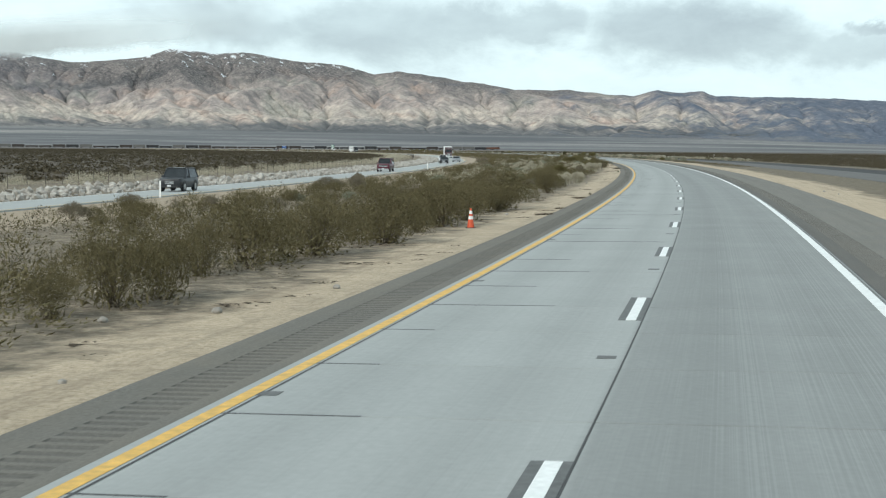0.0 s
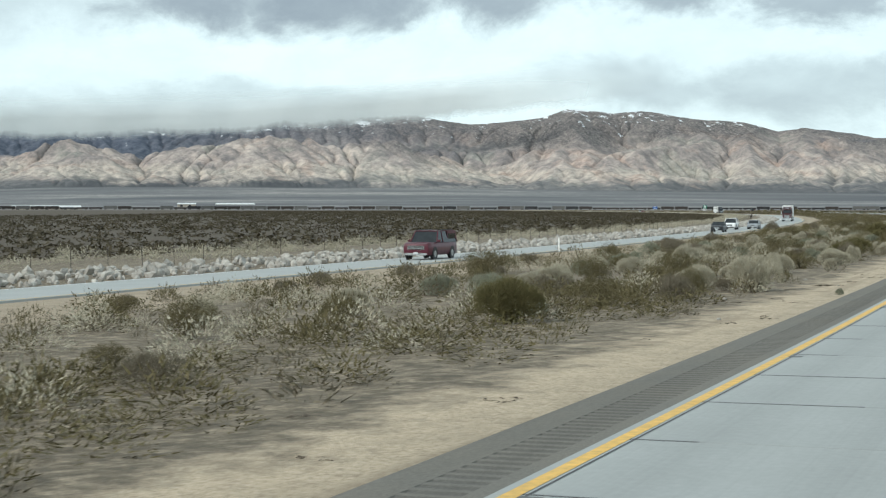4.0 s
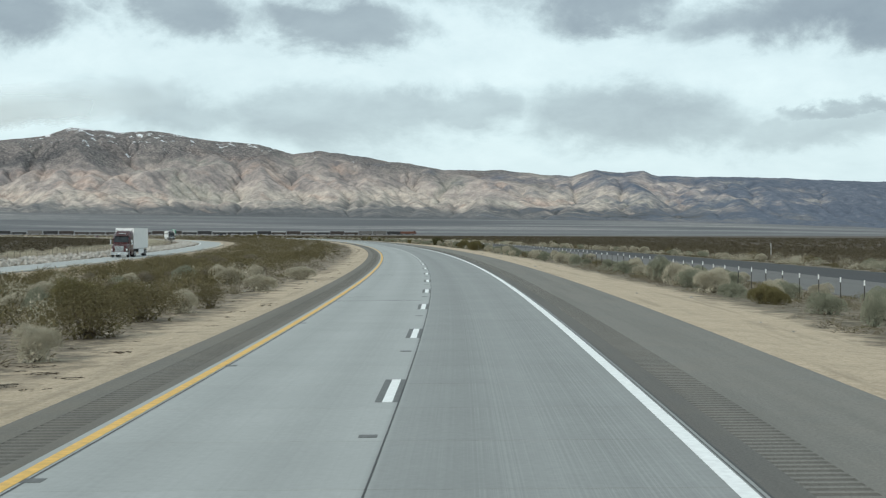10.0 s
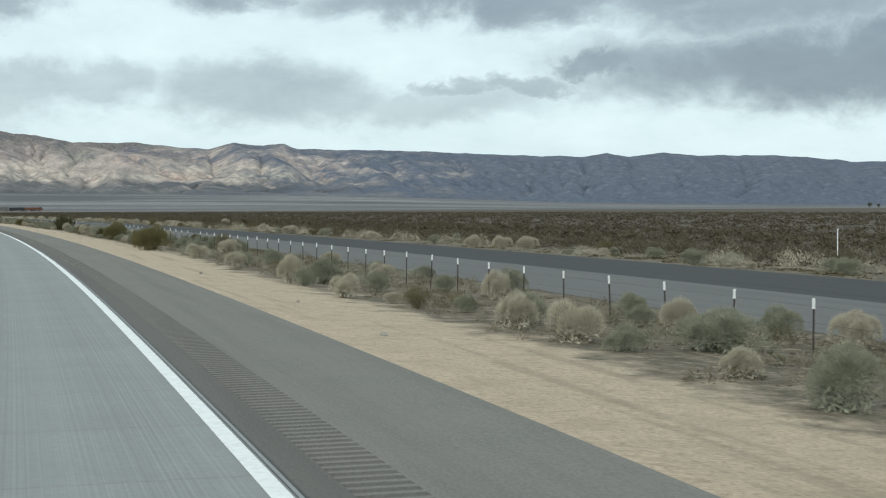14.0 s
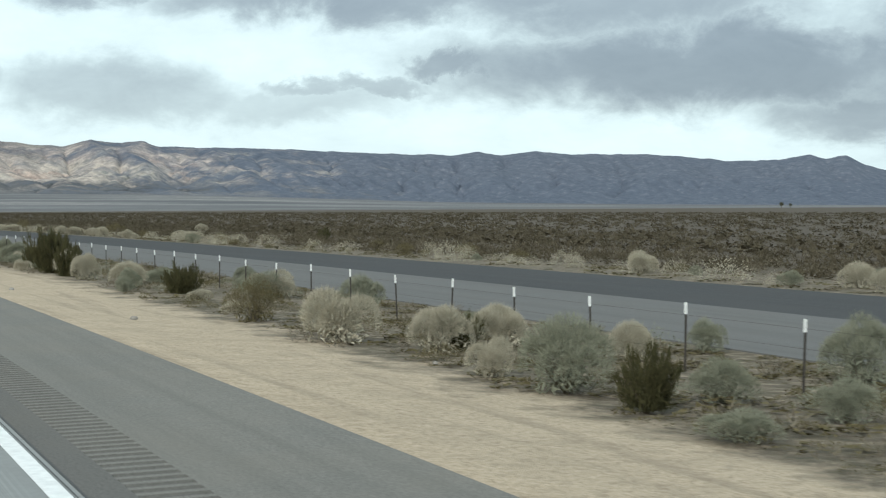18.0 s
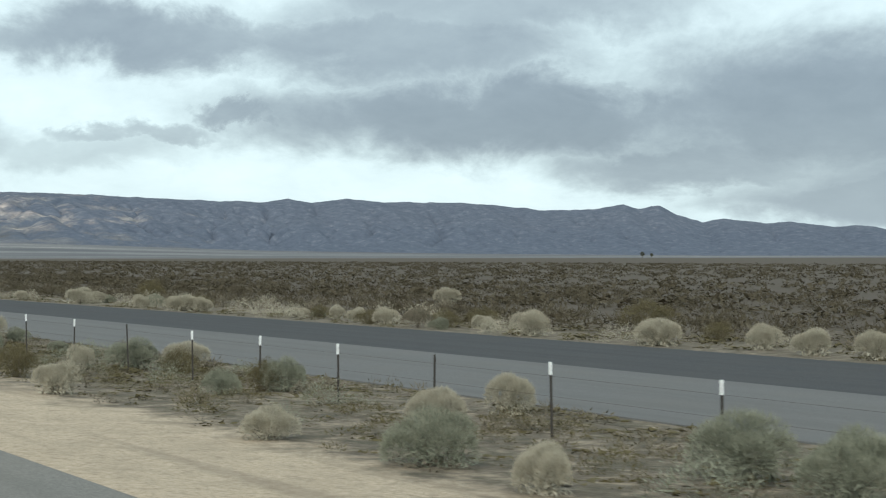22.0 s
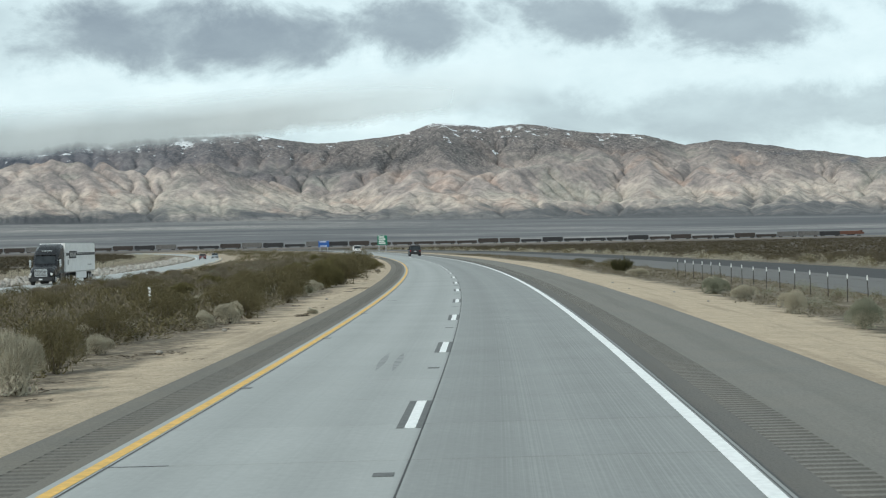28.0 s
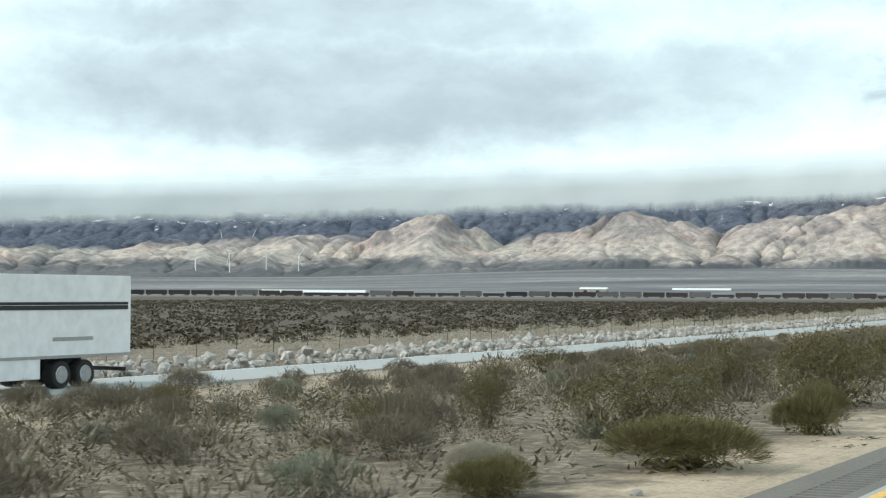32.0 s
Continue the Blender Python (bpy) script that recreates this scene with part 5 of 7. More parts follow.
bush("creosote", 1014.3, -8.44, 1.09, 1.30)
bush("saltbush", 1015.6, -8.07, 0.38, 0.76)
bush("creosote", 1019.2, -11.92, 1.49, 1.40)
bush("creosote", 1020.4, -9.13, 1.63, 2.04)
bush("rabbitbrush", 1021.2, -9.06, 0.76, 1.23)
bush("yellow_bush", 1025.3, -7.94, 1.43, 2.20)
bush("creosote", 1026.1, -9.86, 1.45, 1.57)
bush("creosote", 1026.2, -8.58, 1.44, 1.77)
bush("creosote", 1026.3, -12.83, 1.40, 2.33)
bush("creosote", 1030.2, -27.40, 1.27, 2.29)
bush("creosote", 1031.0, -8.94, 1.52, 1.52)
bush("yellow_bush", 1031.2, -7.82, 1.65, 2.03)
bush("creosote", 1031.3, -7.27, 1.92, 2.89)
bush("rabbitbrush", 1037.4, 12.12, 0.57, 1.90)
bush("creosote", 1043.7, -8.97, 1.70, 2.03)
bush("creosote", 1047.6, -7.48, 2.08, 3.56)
bush("creosote", 1049.5, -12.82, 1.38, 1.55)
bush("creosote", 1049.7, -11.04, 1.16, 1.83)
bush("creosote", 1051.5, -7.79, 1.76, 2.54)
bush("creosote", 1051.6, -9.67, 1.21, 1.73)
bush("creosote", 1055.9, -8.01, 1.37, 1.47)
bush("creosote", 1058.0, -27.41, 1.21, 2.07)
bush("broom", 1059.3, 13.65, 1.13, 2.27)
bush("creosote", 1061.3, -8.26, 1.86, 1.51)
bush("creosote", 1068.1, 14.30, 0.97, 3.41)
bush("creosote", 1068.9, -7.54, 1.92, 2.81)
bush("creosote", 1069.5, -32.55, 1.12, 2.80)
bush("creosote", 1075.9, -28.50, 1.25, 2.11)
bush("creosote", 1076.9, -23.40, 1.12, 1.68)
bush("saltbush", 1080.9, -10.39, 0.61, 1.51)
bush("yellow_bush", 1081.6, -8.15, 0.52, 1.26)
bush("yellow_bush", 1085.8, -7.02, 0.79, 2.58)
bush("dry_shrub", 1086.7, -12.01, 1.24, 1.34)
bush("creosote", 1090.0, -14.82, 0.99, 1.44)
bush("creosote", 1090.7, -9.52, 1.52, 3.25)
bush("creosote", 1090.9, 13.95, 0.85, 2.83)
bush("dry_shrub", 1091.9, -10.98, 0.66, 0.66)
bush("yellow_bush", 1092.8, -6.93, 0.87, 1.52)
bush("creosote", 1093.2, -13.92, 1.30, 1.19)
bush("creosote", 1100.9, -8.47, 2.02, 3.66)
bush("creosote", 1103.6, -11.95, 1.72, 2.39)
bush("creosote", 1109.3, -11.04, 1.85, 2.69)
bush("creosote", 1110.9, -29.88, 0.80, 1.20)
bush("creosote", 1125.9, -26.70, 1.20, 3.36)

# ---- things ----
STEEL_POST = plain("dark_steel_post", (0.055, 0.048, 0.042), 0.7, 0.3)
WHITE_ENAMEL = plain("white_enamel", (0.78, 0.79, 0.78), 0.45)
RUST_WIRE = plain("fence_wire", (0.10, 0.085, 0.075), 0.6, 0.6)
RUBBER = plain("tyre_rubber", (0.022, 0.022, 0.023), 0.85)
RIM = plain("alloy_rim", (0.45, 0.46, 0.47), 0.35, 0.9)
CHROME = plain("chrome_trim", (0.7, 0.71, 0.72), 0.15, 1.0, vary=0.05)
DARK_TRIM = plain("dark_trim", (0.025, 0.026, 0.028), 0.6)
LAMP = plain("lamp_lens", (0.75, 0.77, 0.78), 0.15, vary=0.05)
RED_LAMP = plain("red_lamp_lens", (0.30, 0.015, 0.012), 0.2)
PLATE = plain("number_plate", (0.6, 0.62, 0.63), 0.5)
BOULDER = None


def mat_glass():
    m = M("tinted_car_glass", 0.06)
    m.b.inputs["Specular IOR Level"].default_value = 0.5
    n = m.noise(m.coord(), 1.5, 2)
    return m.done(m.ramp(n, [(0.3, (0.012, 0.015, 0.018)), (0.7, (0.03, 0.036, 0.04))]))


def paint(name, c, rough=0.28):
    m = M(name, rough)
    m.b.inputs["Specular IOR Level"].default_value = 0.45 if max(c) < 0.2 else 0.5
    n = m.noise(m.coord(), 3.0, 4)
    z = m.sep(m.coord())[2]
    dust = m.ramp(m.math("ADD", z, m.math("MULTIPLY", n, 0.5)), [(0.35, 0.06), (0.8, 0.0)])
    return m.done(m.mix(dust, c, (0.30, 0.26, 0.21)), m.ramp(n, [(0.3, rough), (0.7, rough + 0.12)]))


GLASS = mat_glass()


def mat_stone(name, a, b, c):
    m = M(name, 0.92)
    p = m.coord()
    n = m.noise(p, 2.2, 6, 0.65)
    col = m.ramp(n, [(0.3, a), (0.52, b), (0.75, c)])
    r = m.t.nodes.new("ShaderNodeNewGeometry").outputs["Random Per Island"]
    col = m.mix(m.math("MULTIPLY", r, 0.5), col, (0.16, 0.145, 0.125))
    m.bump(n, 0.6, 0.06)
    return m.done(col)


BOULDER = mat_stone("riprap_stone", (0.27, 0.25, 0.22), (0.47, 0.45, 0.41), (0.68, 0.66, 0.62))


def loft(sections):
    """A closed skin through rings of points of equal count, capped at both ends."""
    bm_ = bmesh.new()
    rings = [[bm_.verts.new(p) for p in r] for r in sections]
    n = len(rings[0])
    for a, b in zip(rings, rings[1:]):
        for i in range(n):
            bm_.faces.new((a[i], a[(i + 1) % n], b[(i + 1) % n], b[i]))
    bm_.faces.new(rings[0][::-1])
    bm_.faces.new(rings[-1])
    bmesh.ops.recalc_face_normals(bm_, faces=bm_.faces)
    return bm_


def ring(y, half, z0, z1, round_=0.12, tuck=0.06):
    """A rounded cross-section of a car body at y."""
    t = min(round_, (z1 - z0) * 0.45)
    zm = z0 + (z1 - z0) * 0.45
    return [(-half + tuck + t * 0.4, y, z0), (-half + tuck, y, z0 + t * 0.5), (-half, y, zm), (-half + 0.02, y, z1 - t), (-half + t, y, z1),
            (half - t, y, z1), (half - 0.02, y, z1 - t), (half, y, zm), (half - tuck, y, z0 + t * 0.5), (half - tuck - t * 0.4, y, z0)]


def wheel(parent, x, y, r, w):
    side = 1 if x > 0 else -1
    b = bmesh.new()
    bmesh.ops.create_cone(b, cap_ends=True, segments=24, radius1=r, radius2=r, depth=w, matrix=pose(x, y, r, 0, 90, 0))
    bmesh.ops.bevel(b, geom=[e for e in b.edges if abs(e.verts[0].co.x - e.verts[1].co.x) < 1e-4], offset=0.03, segments=2, affect="EDGES")
    ty = part("tyre", b, RUBBER, parent)
    b = bmesh.new()
    bmesh.ops.create_cone(b, cap_ends=True, segments=20, radius1=r * 0.66, radius2=r * 0.58, depth=0.04, matrix=pose(x + side * w / 2, y, r, 0, 90 * side, 0))
    tube(b, (x + side * w / 2, y, r), (x + side * (w / 2 + 0.03), y, r), r * 0.2, r * 0.15)
    part("rim", b, RIM, ty)


def car(name, m, color, style, label, away=False):
    """A passenger car that faces +y. style: suv, sedan or pickup."""
    L, Wd, Hh, hood, belt_z = {"suv": (4.8, 1.94, 1.80, 1.12, 1.08), "sedan": (4.8, 1.84, 1.46, 0.98, 0.92), "pickup": (5.7, 2.0, 1.92, 1.22, 1.16)}[style]
    col = paint(name + "_paint", color)
    root = thing(name, m, label, "truck" if style == "pickup" else "car")
    h = Wd / 2
    lo = 0.24 if style == "sedan" else 0.31
    f0, b0 = L / 2, -L / 2
    secs = [ring(b0, h * 0.9, lo + 0.12, belt_z - 0.06), ring(b0 + 0.12, h * 0.97, lo, belt_z), ring(b0 + 0.9, h, lo, belt_z), ring(0.2, h, lo, belt_z),
            ring(f0 - 1.45, h, lo, belt_z - 0.01), ring(f0 - 0.55, h * 0.98, lo, hood - 0.04), ring(f0 - 0.15, h * 0.94, lo + 0.02, hood - 0.10), ring(f0 - 0.03, h * 0.88, lo + 0.06, hood - 0.16), ring(f0, h * 0.8, lo + 0.12, hood - 0.24)]
    part("body", loft(secs), col, root, round_=True)
    # cabin with sloping glass
    if style == "sedan":
        ys = (b0 + 0.55, b0 + 1.25, 0.35, f0 - 1.35)
    elif style == "suv":
        ys = (b0 + 0.08, b0 + 0.45, 0.45, f0 - 1.3)
    else:
        ys = (b0 + 0.05, b0 + 0.2, 0.75, f0 - 1.5)
    wt_, wb = h * 0.80, h * 0.955
    z0, z1 = belt_z - 0.03, Hh
    c_ = [[(-wb, ys[0], z0), (wb, ys[0], z0), (wb, ys[0] + 0.02, z0 + 0.02), (-wb, ys[0] + 0.02, z0 + 0.02)],
          [(-wb, ys[1], z0), (wb, ys[1], z0), (wt_, ys[1], z1 - 0.04), (-wt_, ys[1], z1 - 0.04)],
          [(-wb, ys[2], z0), (wb, ys[2], z0), (wt_, ys[2], z1), (-wt_, ys[2], z1)],
          [(-wb, ys[3], z0), (wb, ys[3], z0), (wb * 0.95, ys[3] - 0.03, z0 + 0.03), (-wb * 0.95, ys[3] - 0.03, z0 + 0.03)]]
    part("window_glass", loft(c_), GLASS, root, "tinted window glass")
    b = bmesh.new()
    box(b, -wt_ - 0.02, wt_ + 0.02, ys[1] - 0.12, ys[2] + 0.05, z1 - 0.09, z1 + 0.03, 0.05)
    rf = part("roof", b, col, root)
    if style != "sedan":
        for sx_ in (-1, 1):
            b = bmesh.new()
            tube(b, (sx_ * (wt_ - 0.06), ys[1] + 0.2, z1 + 0.06), (sx_ * (wt_ - 0.06), ys[2] - 0.2, z1 + 0.06), 0.022, 0.022, 6)
            part("roof_rail", b, DARK_TRIM, rf)
    for sx_ in (-1, 1):
        for ya, yb in ((ys[3], ys[2]), (0.0 if style != "pickup" else 0.1, 0.0 if style != "pickup" else 0.1), (ys[0], ys[1])):
            b = bmesh.new()
            top = (sx_ * (wt_ + 0.005), yb, z1 - 0.02)
            tube(b, (sx_ * (wb + 0.005), ya, z0), top, 0.045, 0.04, 6)
            part("pillar", b, col, root)
        b = boxed(sx_ * (wb + 0.12) - 0.1, sx_ * (wb + 0.12) + 0.1, f0 - 1.72, f0 - 1.6, belt_z, belt_z + 0.17, 0.03)
        part("mirror", b, col, root)
        b = boxed(sx_ * h * 0.66 - 0.2, sx_ * h * 0.66 + 0.2, f0 - 0.2, f0 - 0.03, hood - 0.40, hood - 0.24, 0.03)
        part("headlight", b, LAMP, root)
        b = boxed(sx_ * h * 0.82 - 0.09, sx_ * h * 0.82 + 0.09, b0 - 0.01, b0 + 0.12, belt_z - 0.3, belt_z - 0.05, 0.02)
        part("tail_light", b, RED_LAMP, root)
        for y_ in (b0 + L * 0.2, f0 - L * 0.19):
            wheel(root, sx_ * (h - 0.13), y_, 0.39 if style != "sedan" else 0.34, 0.25)
            b = bmesh.new()
            r_ = 0.47 if style != "sedan" else 0.41
            bmesh.ops.create_cone(b, cap_ends=True, segments=20, radius1=r_, radius2=r_, depth=0.06, matrix=pose(sx_ * (h - 0.025), y_, r_ - 0.06, 0, 90, 0))
            part("wheel_arch", b, DARK_TRIM, root)
    wide = 0.62 if style == "pickup" else 0.42
    g = part("grille", boxed(-h * wide, h * wide, f0 - 0.1, f0 + 0.014, hood - 0.56, hood - 0.24, 0.03), CHROME if style == "pickup" else DARK_TRIM, root)
    for k_ in range(3):
        part("grille_bar", boxed(-h * wide * 0.9, h * wide * 0.9, f0 + 0.012, f0 + 0.03, hood - 0.52 + k_ * 0.09, hood - 0.47 + k_ * 0.09, 0.006), DARK_TRIM if style == "pickup" else CHROME, g)
    part("front_bumper", boxed(-h * 0.78, h * 0.78, f0 - 0.25, f0 + 0.04, lo + 0.0, lo + 0.2, 0.05), CHROME if style == "pickup" else DARK_TRIM, root)
    part("rear_bumper", boxed(-h * 0.86, h * 0.86, b0 - 0.04, b0 + 0.2, lo + 0.02, lo + 0.2, 0.05), DARK_TRIM, root)
    part("rear_plate", boxed(-0.16, 0.16, b0 - 0.055, b0 - 0.03, belt_z - 0.35, belt_z - 0.2, 0.004), PLATE, root)
    part("front_plate", boxed(-0.16, 0.16, f0 + 0.05, f0 + 0.065, lo + 0.08, lo + 0.22, 0.004), PLATE, root)
    if style == "pickup":
        part("camper_shell", boxed(-h * 0.9, h * 0.9, b0 + 0.05, b0 + 1.95, belt_z - 0.02, Hh + 0.03, 0.08), col, root, "dark red camper shell over the bed")
        for sx_ in (-1, 1):
            part("side_window", boxed(sx_ * h * 0.905 - 0.006, sx_ * h * 0.905 + 0.006, b0 + 0.3, b0 + 1.75, belt_z + 0.2, Hh - 0.2, 0.003), GLASS, root)
    return root


def semi(name, m, cab_color, label, classic=False):
    """A tractor and box trailer that faces +y; its nose at the origin."""
    col = paint(name + "_paint", cab_color, 0.22)
    root = thing(name, m, label, "truck")
    white = TRAILER_SKIN
    # tractor
    part("hood", loft([ring(0.0, 0.92, 0.72, 1.36, 0.22), ring(-0.25, 1.08, 0.62, 1.56, 0.25), ring(-0.8, 1.2, 0.58, 1.78, 0.3), ring(-1.5, 1.22, 0.58, 1.96, 0.3), ring(-2.05, 1.22, 0.58, 2.06, 0.3)]), col, root, round_=True)
    top = 4.05 if not classic else 3.75
    cab = part("cab", loft([ring(-1.78, 1.08, 0.95, 2.06, 0.28), ring(-2.1, 1.2, 0.9, 2.42, 0.3), ring(-2.5, 1.24, 0.85, 2.92, 0.32), ring(-2.95, 1.25, 0.85, top - 0.65, 0.36), ring(-3.5, 1.25, 0.85, top - 0.28, 0.38),
                            ring(-4.2, 1.25, 0.85, top - 0.06, 0.34), ring(-5.2, 1.25, 0.85, top, 0.3)]), col, root, round_=True)
    ws = loft([[(-0.98, -1.86, 2.02), (0.98, -1.86, 2.02), (0.95, -1.80, 2.10), (-0.95, -1.80, 2.10)], [(-1.0, -2.16, 2.40), (1.0, -2.16, 2.40), (1.0, -2.09, 2.47), (-1.0, -2.09, 2.47)],
               [(-0.96, -2.5, 2.82), (0.96, -2.5, 2.82), (0.94, -2.42, 2.88), (-0.94, -2.42, 2.88)]])
    part("windscreen", ws, GLASS, cab, "dark windscreen glass")
    part("sun_visor", boxed(-1.02, 1.02, -2.62, -2.36, 2.93, 3.0, 0.02), DARK_TRIM, cab)
    part("fairing_badge", boxed(-0.5, 0.5, -3.02, -2.86, 3.32, 3.4, 0.01), CHROME, cab)
    for sx_ in (-1, 1):
        part("side_window", boxed(sx_ * 1.245 - 0.014, sx_ * 1.245 + 0.014, -3.3, -2.5, 1.9, 2.6, 0.008), GLASS, cab)
        b = bmesh.new()
        box(b, sx_ * 1.5 - 0.1, sx_ * 1.5 + 0.1, -2.2, -2.1, 1.75, 2.5, 0.03)
        tube(b, (sx_ * 1.2, -2.2, 2.4), (sx_ * 1.5, -2.15, 2.4), 0.02, 0.02, 6)
        part("mirror", b, CHROME, cab)
        part("headlight", boxed(sx_ * 0.93 - 0.2, sx_ * 0.93 + 0.2, -0.32, -0.02, 0.95, 1.2, 0.05), LAMP, root)
        part("fairing", boxed(sx_ * 1.17 - 0.06, sx_ * 1.17 + 0.06, -6.6, -3.3, 0.35, 1.15, 0.04), col, root)
        b = bmesh.new()
        tube(b, (sx_ * 1.05, -5.35, 1.0), (sx_ * 1.05, -5.35, 3.9), 0.08, 0.08, 10)
        part("exhaust_stack", b, CHROME, root)
        for y_ in (-1.25, -6.0, -7.25):
            wheel(root, sx_ * 1.05, y_, 0.51, 0.32 if y_ > -2 else 0.5)
        part("fender", boxed(sx_ * 1.12 - 0.14, sx_ * 1.12 + 0.14, -1.85, -0.6, 0.95, 1.12, 0.06), col, root)
    g = part("grille", boxed(-0.62, 0.62, -0.08, 0.05, 0.85, 1.6, 0.04), CHROME, root, "bright chrome grille")
    for i in range(5):
        part("grille_bar", boxed(-0.56, 0.56, 0.045, 0.07, 0.95 + i * 0.13, 1.0 + i * 0.13, 0.008), DARK_TRIM, g)
    part("bumper", boxed(-1.2, 1.2, -0.4, 0.12, 0.38, 0.78, 0.08), DARK_TRIM if not classic else CHROME, root)
    part("front_plate", boxed(-0.16, 0.16, 0.12, 0.135, 0.5, 0.65, 0.004), PLATE, root)
    part("frame_rail", boxed(-0.45, 0.45, -7.9, -4.5, 0.75, 1.0, 0.02), DARK_TRIM, root)
    # trailer
    y1, y0 = -5.75, -21.9
    tr = part("trailer_box", boxed(-1.29, 1.29, y0, y1, 1.18, 4.11, 0.03), white, root, "white ribbed trailer box")
    for k in range(14):
        z = 1.45 + k * 0.19
        part("side_rib", boxed(1.288, 1.298, y0 + 0.1, y1 - 0.1, z, z + 0.03), white, tr)
        part("side_rib", boxed(-1.298, -1.288, y0 + 0.1, y1 - 0.1, z, z + 0.03), white, tr)
    part("lower_rail", boxed(-1.3, 1.3, y0, y1, 1.1, 1.22, 0.01), RIM, tr)
    if not classic:
        # dark stripes and a dark slanted badge, as plain shapes
        for sx_ in (-1, 1):
            for z, t in ((3.02, 0.10), (2.84, 0.16)):
                part("stripe", boxed(sx_ * 1.305 - 0.006, sx_ * 1.305 + 0.006, y0 + 0.2, y1 - 0.25, z, z + t), DARK_TRIM, tr)
            b = bmesh.new()
            vs = [b.verts.new((sx_ * x_, y_, z_)) for x_ in (1.302, 1.322) for y_, z_ in ((-11.1, 2.55), (-7.3, 2.55), (-7.7, 3.3), (-11.5, 3.3))]
            for f_ in ((0, 1, 2, 3), (7, 6, 5, 4), (0, 4, 5, 1), (1, 5, 6, 2), (2, 6, 7, 3), (3, 7, 4, 0)):
                b.faces.new([vs[i] for i in f_])
            bmesh.ops.recalc_face_normals(b, faces=b.faces)
            badge = part("badge", b, DARK_TRIM, tr, "dark slanted badge panel")
            for k in range(5):
                part("badge_block", boxed(sx_ * 1.327 - 0.004, sx_ * 1.327 + 0.004, -11.0 + k * 0.68, -10.5 + k * 0.68, 2.7, 3.15, 0.003), RIM, badge)
            part("small_badge", boxed(sx_ * 1.3 - 0.006, sx_ * 1.3 + 0.006, -7.4, -6.7, 1.9, 2.4), RIM, tr)
            part("small_print_bar", boxed(sx_ * 1.3 - 0.006, sx_ * 1.3 + 0.006, y0 + 2.2, y0 + 4.4, 1.72, 1.86), RIM, tr)
    for sx_ in (-1, 1):
        part("side_skirt", boxed(sx_ * 1.25 - 0.02, sx_ * 1.25 + 0.02, y0 + 5.0, y1 - 5.5, 0.4, 1.12, 0.01), white, root)
        for y_ in (y0 + 2.6, y0 + 3.9):
            wheel(root, sx_ * 1.05, y_, 0.51, 0.5)
    part("bogie", boxed(-0.5, 0.5, y0 + 1.9, y0 + 4.6, 0.6, 1.1, 0.03), DARK_TRIM, root)
    part("underride_guard", boxed(-1.1, 1.1, y0, y0 + 0.12, 0.5, 0.65, 0.02), DARK_TRIM, root)
    return root


TRAILER_SKIN = plain("trailer_skin", (0.82, 0.83, 0.83), 0.45, vary=0.08, scale=2)


def at(s, d, z, turn=0.0):
    x, y = xy(s, d)
    return pose(float(x), float(y), z, 0, 0, turn_at(s) + turn)


def traffic_cone(s, d):
    root = thing("traffic_cone", at(s, d, float(ground_z(d)) - 0.01, 12) @ Matrix.Scale(0.88, 4), "orange traffic cone with two white collars on the sandy verge", "traffic cone")
    part("base", boxed(-0.19, 0.19, -0.19, 0.19, 0, 0.035, 0.012), DARK_TRIM, root, "black rubber base")

    def frustum(z0, z1, grow):
        r = lambda z: 0.135 - 0.105 * (z / 0.72)
        b = bmesh.new()
        bmesh.ops.create_cone(b, cap_ends=True, segments=24, radius1=r(z0) + grow, radius2=r(z1) + grow, depth=z1 - z0, matrix=Matrix.Translation((0, 0, 0.035 + (z0 + z1) / 2)))
        return b
    part("body", frustum(0, 0.71, 0), plain("cone_orange", (0.62, 0.09, 0.03), 0.5, vary=0.15), root)
    part("collar", frustum(0.30, 0.42, 0.004), WHITE_ENAMEL, root)
    part("collar", frustum(0.50, 0.62, 0.004), WHITE_ENAMEL, root)


def delineator(name, s, d, h, w, label, band=False, post=True):
    root = thing(name, at(s, d, float(ground_z(d)) - 0.02, 4), label, "road marker")
    if post:
        part("post", boxed(-0.025, 0.025, -0.015, 0.015, 0, h, 0.004), STEEL_POST, root)
    pn = part("panel", boxed(-w / 2, w / 2, -0.03, -0.016, h * 0.42 if post else 0.0, h, 0.008), WHITE_ENAMEL, root)
    if band:
        part("band", boxed(-w / 2 - 0.002, w / 2 + 0.002, -0.034, -0.03, h * 0.68, h * 0.74), plain("marker_blue", (0.03, 0.07, 0.22), 0.5), pn, "blue band")


